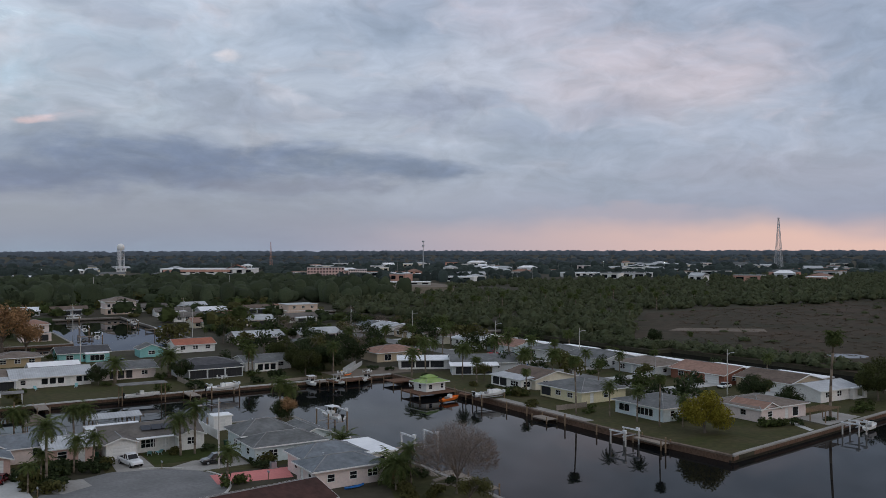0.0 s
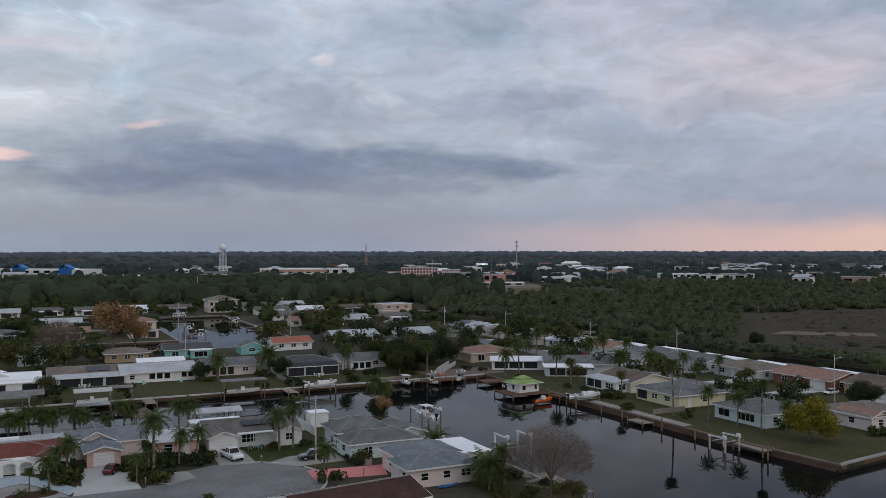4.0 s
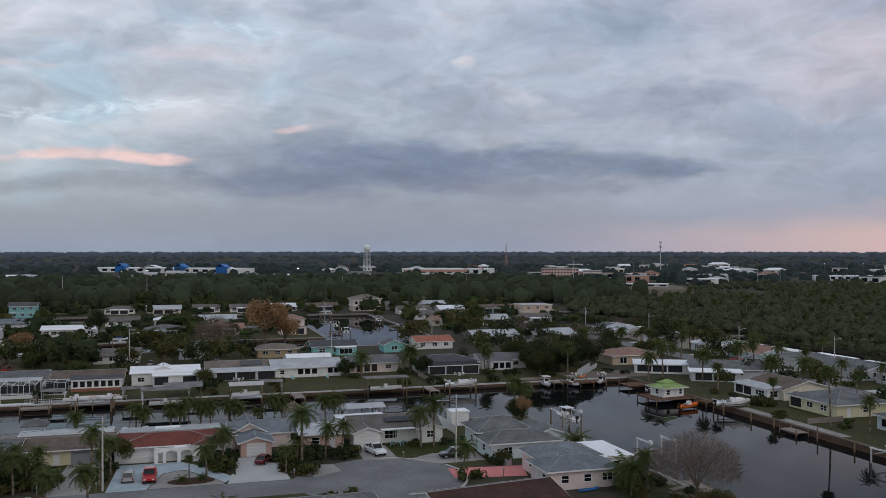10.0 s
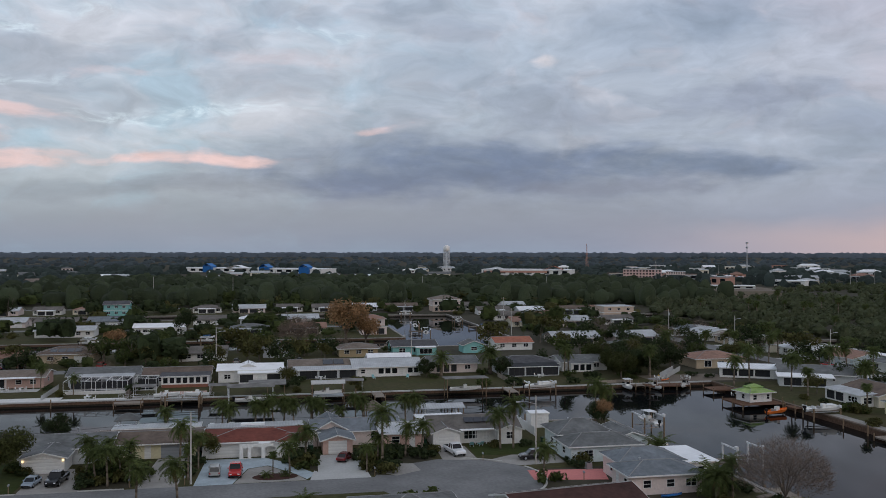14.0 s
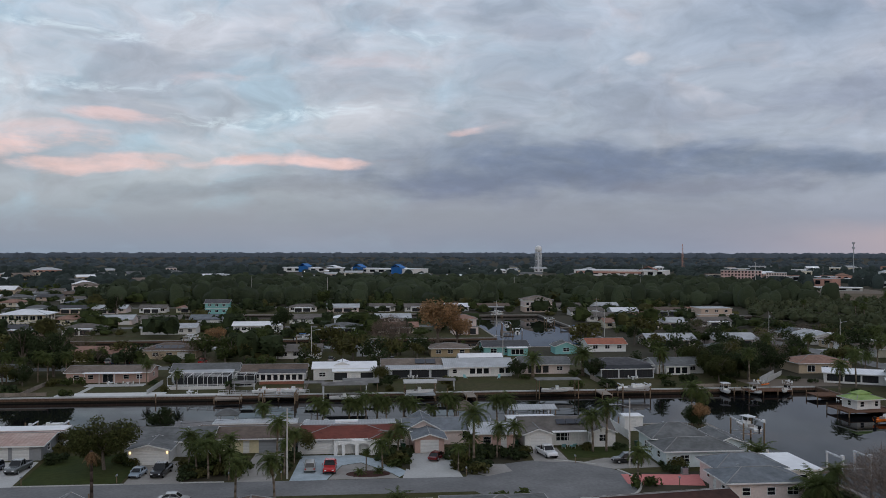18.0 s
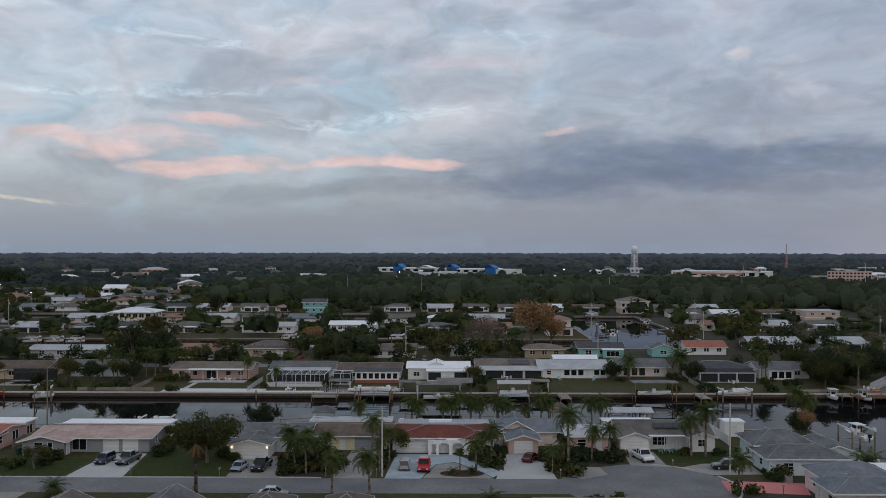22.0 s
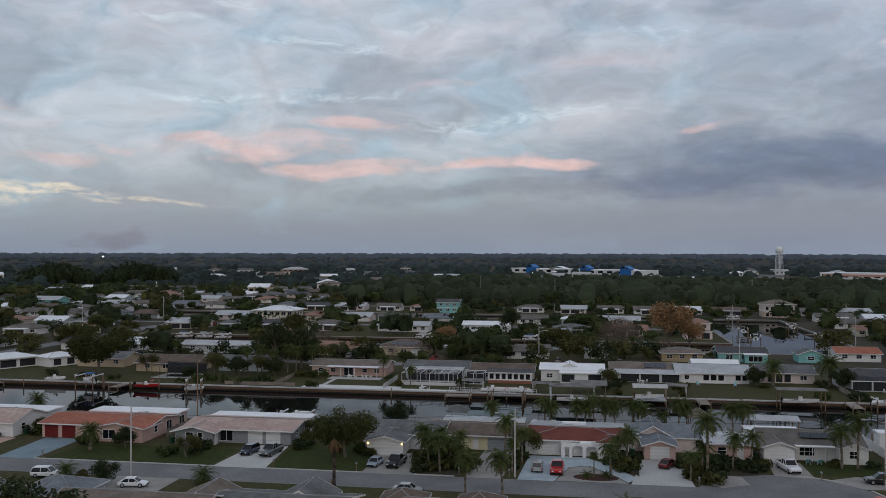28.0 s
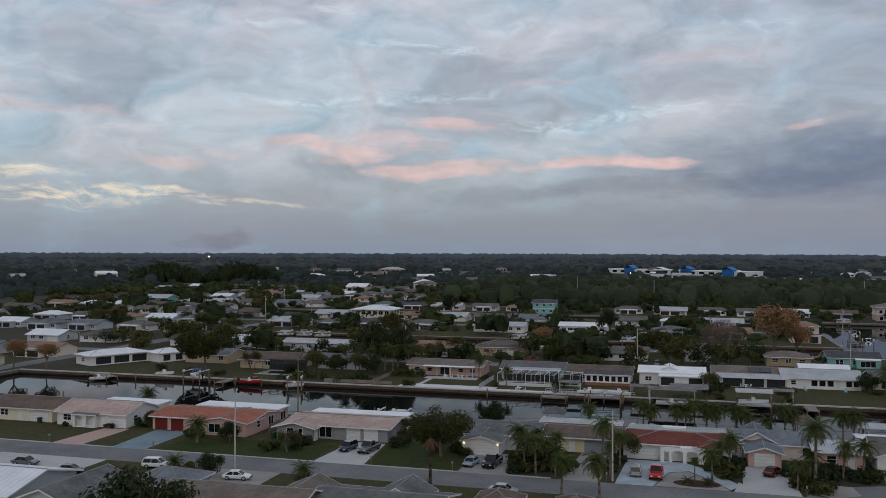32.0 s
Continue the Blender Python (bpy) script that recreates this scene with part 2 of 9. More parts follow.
WHITE_W = stucco("white_stucco", (0.78, 0.77, 0.74))
CREAM_W = stucco("cream_stucco", (0.72, 0.66, 0.53))
PINK_W = stucco("pink_stucco", (0.60, 0.41, 0.35))
PALEPINK_W = stucco("pale_pink_stucco", (0.72, 0.62, 0.58))
PEACH_W = stucco("peach_stucco", (0.60, 0.47, 0.38))
SALMON_W = stucco("salmon_stucco", (0.56, 0.32, 0.25))
GREY_W = stucco("grey_stucco", (0.30, 0.31, 0.32))
PALEGREY_W = stucco("pale_grey_stucco", (0.55, 0.57, 0.58))
YELLOW_W = stucco("yellow_stucco", (0.66, 0.60, 0.40))
TEAL_W = stucco("turquoise_siding", (0.24, 0.50, 0.48), band=("Z", 0.2, 0.06))
BLUE_W = stucco("pale_blue_stucco", (0.55, 0.63, 0.65))
ROSE_W = stucco("rose_stucco", (0.68, 0.48, 0.44))
AQUA_W = stucco("pale_aqua_stucco", (0.66, 0.73, 0.73))
TAN_W = stucco("tan_stucco", (0.52, 0.42, 0.30))
OCHRE_W = stucco("ochre_stucco", (0.40, 0.31, 0.19))
BRICK_W = mat("red_brick", (0.30, 0.13, 0.09), var=0.25, fine=6.0, big=0.6)
TRIM = mat("white_trim_paint", (0.78, 0.78, 0.76), rough=0.6, var=0.06)
DARKTRIM = mat("dark_trim", (0.05, 0.05, 0.05), rough=0.5)
REDDOOR = mat("dark_red_door_paint", (0.17, 0.026, 0.022), rough=0.6, band=("Z", 0.5, 0.1))
WHITEDOOR = mat("white_panel_door", (0.72, 0.72, 0.70), rough=0.5, var=0.05, band=("Z", 0.53, 0.08))
GREYDOOR = mat("grey_panel_door", (0.30, 0.32, 0.34), rough=0.5, var=0.05, band=("Z", 0.53, 0.08))

SH_GREY = roofing("grey_shingle", (0.180, 0.186, 0.186), (0.100, 0.103, 0.100), band=("Z", 0.07, 0.05))
SH_DARK = roofing("dark_grey_shingle", (0.105, 0.105, 0.11), (0.07, 0.07, 0.075), band=("Z", 0.07, 0.05))
SH_BROWN = roofing("brown_shingle", (0.17, 0.13, 0.105), (0.11, 0.085, 0.07), band=("Z", 0.07, 0.06))
SH_TAN = roofing("tan_shingle", (0.23, 0.19, 0.16), (0.15, 0.125, 0.105), band=("Z", 0.09, 0.08))
SH_DUSK = roofing("dusty_grey_brown_shingle", (0.175, 0.16, 0.145), (0.11, 0.10, 0.09), band=("Z", 0.07, 0.05))
SH_RED = roofing("rust_red_shingle", (0.20, 0.062, 0.045), (0.14, 0.05, 0.04), band=("Z", 0.07, 0.06))
SH_MAROON = roofing("maroon_brown_shingle", (0.085, 0.042, 0.036), (0.055, 0.034, 0.030), band=("Z", 0.07, 0.06))
SH_BLUE = roofing("blue_grey_shingle", (0.205, 0.226, 0.246), (0.130, 0.146, 0.158), band=("Z", 0.08, 0.05))
SH_ORANGE = roofing("orange_tile", (0.40, 0.155, 0.10), (0.30, 0.12, 0.085), band=("X", 0.3, 0.12))
SH_PINK = roofing("faded_pink_tile", (0.52, 0.41, 0.36), (0.40, 0.27, 0.23), band=("X", 0.6, 0.10))
SH_SALMON = roofing("salmon_shingle", (0.33, 0.20, 0.15), (0.24, 0.15, 0.12))
R_WHITE = roofing("white_roof_membrane", (0.90, 0.91, 0.92), (0.78, 0.79, 0.80), var=0.05, rough=0.6)
R_METAL = roofing("white_ribbed_metal_roof", (0.82, 0.84, 0.86), (0.68, 0.70, 0.72), var=0.05, rough=0.45, band=("X", 0.9, 0.07))
R_ALU = roofing("aluminium_pan_roof", (0.50, 0.52, 0.53), (0.36, 0.37, 0.38), var=0.10, rough=0.5, band=("X", 0.5, 0.10))
R_GREEN = roofing("lime_green_metal_roof", (0.33, 0.44, 0.15), (0.13, 0.22, 0.06), var=0.2, rough=0.5, band=("X", 0.45, 0.12))
RIDGE = mat("weathered_ridge_cap", (0.33, 0.335, 0.335), rough=0.85, var=0.25, big=0.5, fine=2.0, c2=(0.20, 0.20, 0.20), amount=0.9)
R_BLUE = roofing("blue_metal_roof", (0.05, 0.20, 0.50), var=0.06, rough=0.5)
SOLAR = mat("black_solar_panel", (0.02, 0.022, 0.03), rough=0.25, var=0.05, spec=0.5, bump=0.0)

ASPHALT = mat("worn_grey_asphalt", (0.225, 0.225, 0.222), rough=0.92, var=0.16, big=0.16, fine=2.0, c2=(0.155, 0.155, 0.155), amount=0.9, bump=0.2)
CONCRETE = mat("old_concrete", (0.36, 0.345, 0.32), rough=0.9, var=0.10, big=0.25, c2=(0.25, 0.235, 0.215), amount=0.9)
PALECONC = mat("pale_concrete", (0.50, 0.50, 0.485), rough=0.9, var=0.10, big=0.25, c2=(0.40, 0.395, 0.375))
BLUECONC = mat("blue_painted_concrete", (0.23, 0.30, 0.335), rough=0.85, var=0.14, big=0.3, c2=(0.15, 0.195, 0.22))
WASHCONC = mat("blue_washed_concrete", (0.46, 0.53, 0.57), rough=0.85, var=0.12, big=0.4, c2=(0.33, 0.39, 0.42), amount=0.9)
PINKPAVE = mat("pink_painted_concrete", (0.66, 0.24, 0.22), rough=0.85, var=0.08, big=0.3, c2=(0.55, 0.20, 0.19))
TANPAVE = mat("tan_paver", (0.48, 0.33, 0.28), rough=0.9, var=0.14, big=0.3, c2=(0.55, 0.40, 0.35))
WHITECONC = mat("white_painted_concrete", (0.70, 0.70, 0.68), rough=0.85, var=0.08, big=0.5, c2=(0.56, 0.55, 0.53))
KERB = mat("kerb_concrete", (0.50, 0.49, 0.46), rough=0.9)
SEAWALL = mat("weathered_seawall", (0.22, 0.195, 0.17), rough=0.9, var=0.2, big=0.3, fine=1.2, c2=(0.12, 0.10, 0.085))
RUSTWALL = mat("rusty_brown_seawall", (0.15, 0.092, 0.062), rough=0.9, var=0.35, big=0.35, c2=(0.08, 0.055, 0.042))
GRASS = mat("winter_lawn", (0.050, 0.055, 0.017), rough=0.95, var=0.28, big=0.14, fine=0.9, c2=(0.080, 0.067, 0.036), amount=0.9, bump=0.6)
GREENGRASS = mat("green_lawn", (0.033, 0.048, 0.011), rough=0.95, var=0.25, big=0.2, fine=1.0, c2=(0.060, 0.064, 0.020), bump=0.6)
SOIL = mat("sandy_scrub_ground", (0.050, 0.048, 0.030), rough=0.95, var=0.25, big=0.03, fine=0.6, c2=(0.075, 0.065, 0.048), amount=0.8, bump=0.6)
CAPWOOD = mat("weathered_timber_cap", (0.19, 0.145, 0.115), rough=0.9, var=0.25, big=0.3, fine=2.0, c2=(0.12, 0.09, 0.07), amount=0.9)
ALGAE = mat("wet_algae_band", (0.030, 0.026, 0.018), rough=0.6, var=0.3, big=0.5, fine=2.0)
MARSH = mat("brown_salt_marsh", (0.066, 0.046, 0.030), rough=0.95, var=0.35, big=0.03, fine=0.25, c2=(0.045, 0.045, 0.030), amount=0.9, bump=0.8)
SAND = mat("pale_sand", (0.20, 0.165, 0.13), rough=0.95, var=0.12, big=0.05, c2=(0.12, 0.10, 0.08))
DRYGRASS = mat("dry_brown_grass", (0.150, 0.112, 0.072), rough=0.95, var=0.25, big=0.05, fine=0.6, c2=(0.095, 0.080, 0.050), amount=0.9)
MULCH = mat("red_mulch", (0.085, 0.045, 0.036), rough=0.95, var=0.3, fine=5.0)
WOOD = mat("weathered_dock_wood", (0.28, 0.24, 0.20), rough=0.9, var=0.22, fine=4.0, rand=0.2)
DARKWOOD = mat("brown_dock_wood", (0.16, 0.09, 0.06), rough=0.9, var=0.2, fine=4.0)
POLE = mat("concrete_pole", (0.52, 0.50, 0.47), rough=0.85, var=0.1)
WOODPOLE = mat("timber_pole", (0.24, 0.17, 0.11), rough=0.9, var=0.2)
STEEL = mat("galvanised_steel", (0.48, 0.50, 0.52), rough=0.45, metal=0.7, var=0.08)
ALUM = mat("white_aluminium", (0.72, 0.73, 0.74), rough=0.45, var=0.05)
BLACKMETAL = mat("black_metal", (0.02, 0.02, 0.022), rough=0.5)
SCREEN = mat("dark_insect_screen", (0.035, 0.037, 0.04), rough=0.7, var=0.15, big=0.4)
DULLMETAL = mat("dull_stained_canopy", (0.24, 0.235, 0.225), rough=0.8, var=0.25, big=0.5, fine=2.0, c2=(0.13, 0.125, 0.12), amount=0.9)
GELCOAT = mat("white_gelcoat", (0.80, 0.80, 0.78), rough=0.25, var=0.04, spec=0.5)
BLUECANVAS = mat("blue_canvas", (0.06, 0.17, 0.36), rough=0.85)
GREYCANVAS = mat("grey_canvas", (0.30, 0.29, 0.28), rough=0.85)
BLACKRUB = mat("black_rubber", (0.015, 0.015, 0.016), rough=0.7)
REDP = mat("red_paint", (0.42, 0.02, 0.02), rough=0.35, spec=0.5, bump=0.0)
ORANGEP = mat("orange_plastic", (0.75, 0.18, 0.03), rough=0.45, bump=0.0)
YELLOWP = mat("yellow_plastic", (0.75, 0.48, 0.04), rough=0.45, bump=0.0)
BLUEP = mat("blue_plastic", (0.03, 0.15, 0.42), rough=0.4, bump=0.0)

BARK = mat("grey_bark", (0.16, 0.135, 0.11), rough=0.95, var=0.25, fine=6.0)
DEADBARK = mat("dead_palm_trunk", (0.075, 0.058, 0.048), rough=0.95, var=0.3, fine=4.0)
PALMBARK = mat("palm_trunk", (0.21, 0.17, 0.13), rough=0.95, var=0.2, fine=4.0, band=("Z", 0.18, 0.12))


def leaf(name, c, c2=None, vary=0.4, **k):
    m = mat(name, tuple(v * 1.2 for v in c), rough=0.7, var=0.2, big=0.25, fine=1.5, c2=tuple(v * 1.2 for v in c2) if c2 else None, bump=0.0, vary=vary, rand=0.12, spec=0.06, **k)
    # light also passes through the leaf
    t = m.node_tree
    b = t.nodes["Principled BSDF"]
    thin, both = t.nodes.new("ShaderNodeBsdfTranslucent"), t.nodes.new("ShaderNodeMixShader")
    put(thin.inputs[0], b.inputs["Base Color"].links[0].from_socket)
    both.inputs[0].default_value = 0.4
    put(both.inputs[1], b.outputs[0])
    put(both.inputs[2], thin.outputs[0])
    put(t.nodes["Material Output"].inputs[0], both.outputs[0])
    return m


L_GREEN = leaf("green_leaves", (0.062, 0.078, 0.026), (0.044, 0.060, 0.021))
L_OAK = leaf("live_oak_leaves", (0.062, 0.068, 0.024), (0.040, 0.049, 0.019))
L_DARK = leaf("dark_green_leaves", (0.042, 0.056, 0.025), (0.030, 0.042, 0.019))
L_OLIVE = leaf("olive_leaves", (0.085, 0.082, 0.030), (0.065, 0.066, 0.026))
L_YELLOW = leaf("yellow_green_leaves", (0.205, 0.175, 0.026), (0.135, 0.128, 0.024))
L_RUST = leaf("rusty_autumn_leaves", (0.290, 0.178, 0.092), (0.205, 0.130, 0.070))
L_DEAD = leaf("grey_brown_twigs", (0.175, 0.132, 0.104), (0.135, 0.105, 0.085))
L_PALM = leaf("palm_fronds", (0.086, 0.106, 0.036), (0.050, 0.068, 0.026))
L_PALMDRY = leaf("dry_palm_fronds", (0.17, 0.105, 0.055))
L_FOREST = leaf("forest_leaves", (0.064, 0.080, 0.044), (0.044, 0.058, 0.032), vary=0.3)
L_SCRUB = leaf("mangrove_scrub_leaves", (0.074, 0.090, 0.046), (0.096, 0.094, 0.054), vary=0.2)
# distance haze is painted into these two base colours: the farther, the paler
L_HAZE = leaf("haze_tinted_horizon_leaves", (0.125, 0.148, 0.172), (0.110, 0.132, 0.155), vary=0.06)
L_FARTHER = leaf("haze_tinted_woods_leaves", (0.080, 0.098, 0.106), (0.062, 0.080, 0.088), vary=0.22)
L_REED = leaf("dead_marsh_grass", (0.105, 0.072, 0.044), (0.060, 0.050, 0.030), vary=0.35)
# leaned to blue-grey: a little haze is put into this leaf colour too
L_FAR = leaf("distant_woods", (0.052, 0.068, 0.060), (0.036, 0.049, 0.046), vary=0.3)


def plain(name, c, rough, metal=0.0, spec=0.5, ior=1.45):
    m = bpy.data.materials.new(name)
    m.use_nodes = True
    b = m.node_tree.nodes["Principled BSDF"]
    b.inputs["Base Color"].default_value = (*c, 1)
    b.inputs["Roughness"].default_value, b.inputs["Metallic"].default_value = rough, metal
    b.inputs["Specular IOR Level"].default_value, b.inputs["IOR"].default_value = spec, ior
    return m


GLASS = plain("window_glass", (0.012, 0.014, 0.017), 0.06)
CARGLASS = plain("car_glass", (0.01, 0.012, 0.014), 0.05)
CHROME = plain("chrome", (0.7, 0.7, 0.7), 0.15, 1.0)
HEADLAMP = plain("headlamp_lens", (0.75, 0.76, 0.78), 0.1)
TAILLAMP = plain("tail_lamp_lens", (0.35, 0.01, 0.01), 0.15)


def paint(name, c):
    m = plain(name, c, 0.25)
    m.node_tree.nodes["Principled BSDF"].inputs["Coat Weight"].default_value = 0.6
    return m


CAR_WHITE, CAR_RED = paint("white_car_paint", (0.78, 0.78, 0.78)), paint("red_car_paint", (0.45, 0.012, 0.012))
CAR_BLACK, CAR_SILVER = paint("black_car_paint", (0.012, 0.012, 0.014)), paint("silver_car_paint", (0.36, 0.37, 0.36))
CAR_NAVY, CAR_MAROON = paint("navy_car_paint", (0.02, 0.028, 0.05)), paint("maroon_car_paint", (0.14, 0.012, 0.015))
CAR_GREY, CAR_PALEBLUE = paint("grey_car_paint", (0.12, 0.13, 0.13)), paint("pale_blue_car_paint", (0.30, 0.36, 0.42))


def glowing(name, c, s):
    m = plain(name, c, 0.5)
    b = m.node_tree.nodes["Principled BSDF"]
    b.inputs["Emission Color"].default_value, b.inputs["Emission Strength"].default_value = (*c, 1), s
    return m


LAMPGLOW = glowing("lit_porch_lamp", (1.0, 0.72, 0.38), 1.6)
WHITEGLOW = glowing("lit_floodlight", (1.0, 0.97, 0.92), 30.0)

WATER = bpy.data.materials.new("canal_water")
WATER.use_nodes = True
wt = WATER.node_tree
wb = wt.nodes["Principled BSDF"]
wb.inputs["Base Color"].default_value = (0.006, 0.007, 0.008, 1)
wb.inputs["Roughness"].default_value, wb.inputs["IOR"].default_value = 0.012, 1.135
wpos = wt.nodes.new("ShaderNodeNewGeometry").outputs["Position"]
wno = wt.nodes.new("ShaderNodeTexNoise")
put(wno.inputs["Vector"], wpos)
wno.inputs["Scale"].default_value, wno.inputs["Detail"].default_value = 0.35, 4.0
wbp = wt.nodes.new("ShaderNodeBump")
wbp.inputs["Strength"].default_value, wbp.inputs["Distance"].default_value = 0.10, 0.03
put(wbp.inputs["Height"], wno.outputs["Fac"])
put(wb.inputs["Normal"], wbp.outputs[0])

# ---- building blocks ----
RND = random.Random(7)


def box(bm, x0, x1, y0, y1, z0, z1):
    v = [bm.verts.new(p) for p in ((x0, y0, z0), (x1, y0, z0), (x1, y1, z0), (x0, y1, z0), (x0, y0, z1), (x1, y0, z1), (x1, y1, z1), (x0, y1, z1))]
    for f in ((3, 2, 1, 0), (4, 5, 6, 7), (0, 1, 5, 4), (1, 2, 6, 5), (2, 3, 7, 6), (3, 0, 4, 7)):
        bm.faces.new([v[i] for i in f])
    return v


def boxes(*bs):
    bm = bmesh.new()
    for b in bs:
        box(bm, *b)
    return bm


def prism(bm, pts, lo, hi, axis="x"):
    """A polygon swept along one axis: pts are (y, z) for x, (x, z) for y, (x, y) for z."""
    def at(p, s):
        return {"x": (s, *p), "y": (p[0], s, p[1]), "z": (*p, s)}[axis]
    a, b = [bm.verts.new(at(p, lo)) for p in pts], [bm.verts.new(at(p, hi)) for p in pts]
    n = len(pts)
    bm.faces.new(a)
    bm.faces.new(b[::-1])
    for i in range(n):
        bm.faces.new((a[i], b[i], b[(i + 1) % n], a[(i + 1) % n]))
    bmesh.ops.recalc_face_normals(bm, faces=bm.faces)


def tube(bm, p, q, r0, r1=None, n=8, cap=True):
    """A tapered round bar from p to q."""
    p, q = Vector(p), Vector(q)
    r1 = r0 if r1 is None else r1
    w = (q - p).normalized()
    u = w.orthogonal().normalized()
    v = w.cross(u)
    rings = [[bm.verts.new(c + (u * math.cos(k * 2 * math.pi / n) + v * math.sin(k * 2 * math.pi / n)) * r) for k in range(n)] for c, r in ((p, r0), (q, r1))]
    for k in range(n):
        bm.faces.new((rings[0][k], rings[0][(k + 1) % n], rings[1][(k + 1) % n], rings[1][k]))
    if cap:
        bm.faces.new(rings[0][::-1])
        bm.faces.new(rings[1])


def tubes(*ts, n=8):
    bm = bmesh.new()
    for t in ts:
        tube(bm, *t, n=n)
    return bm


def mesh_of(name, bm, material, smooth=False):
    me = bpy.data.meshes.new(name)
    bm.to_mesh(me)
    bm.free()
    me.materials.append(material)
    if smooth:
        for p in me.polygons:
            p.use_smooth = True
    return me


def part(name, bm, material, parent, label="", smooth=False):
    """Links a bmesh, or a mesh made before, as one object under a thing or a part."""
    me = bm if isinstance(bm, bpy.types.Mesh) else mesh_of(name, bm, material, smooth)
    ob = new(name, me)
    ob.parent = parent
    if label:
        ob["label"] = label
    return ob


def thing(name, x, y, z=0.0, rz=0.0, label="", category="", group="", s=1.0):
    ob = new(name)
    ob.empty_display_size = 0.3
    ob.matrix_basis = pose(x, y, z, 0, 0, rz) @ Matrix.Diagonal((s, s, s, 1))
    return tagged(ob, label, category or name.replace("_", " "), group)


def setting(name, bm, material, label="", category=""):
    ob = new(name, mesh_of(name, bm, material))
    return tagged(ob, label or name.replace("_", " "), category or name.split("_")[0], "", "structure")


# ---- houses ----


def panel(bm, axis, lo, hi, us, zs, solid):
    """A slab over a grid of lines along an axis and in height, with its empty cells left open right through."""
    made = {}

    def at(i, j, k):
        if (i, j, k) not in made:
            p = (us[i], (lo, hi)[k], zs[j]) if axis == "x" else ((lo, hi)[k], us[i], zs[j])
            made[i, j, k] = bm.verts.new(p)
        return made[i, j, k]
    full = {(i, j): solid((us[i] + us[i + 1]) / 2, (zs[j] + zs[j + 1]) / 2) for i in range(len(us) - 1) for j in range(len(zs) - 1)}
    start = len(bm.faces)
    for (i, j), f in full.items():
        if not f:
            continue
        bm.faces.new((at(i, j, 0), at(i + 1, j, 0), at(i + 1, j + 1, 0), at(i, j + 1, 0)))
        bm.faces.new((at(i, j + 1, 1), at(i + 1, j + 1, 1), at(i + 1, j, 1), at(i, j, 1)))
        for di, dj, p, q in ((-1, 0, (i, j), (i, j + 1)), (1, 0, (i + 1, j + 1), (i + 1, j)), (0, -1, (i + 1, j), (i, j)), (0, 1, (i, j + 1), (i + 1, j + 1))):
            if not full.get((i + di, j + dj)):
                bm.faces.new((at(*p, 0), at(*q, 0), at(*q, 1), at(*p, 1)))
    bm.faces.ensure_lookup_table()
    bmesh.ops.recalc_face_normals(bm, faces=bm.faces[start:])


def wall_run(bm, axis, at, outward, a, b, h, holes, th=0.2):
    """One wall from a to b along an axis, its outer face at a place, with holes (lo, hi, sill, head) through it."""
    us = sorted({a, b, *[v for o in holes for v in o[:2] if a < v < b]})
    zs = sorted({0.0, h, *[v for o in holes for v in o[2:4] if 0 < v < h]})
    lo, hi = sorted((at, at - outward * th))
    panel(bm, axis, lo, hi, us, zs, lambda u, z: not any(o[0] < u < o[1] and o[2] < z < o[3] for o in holes))


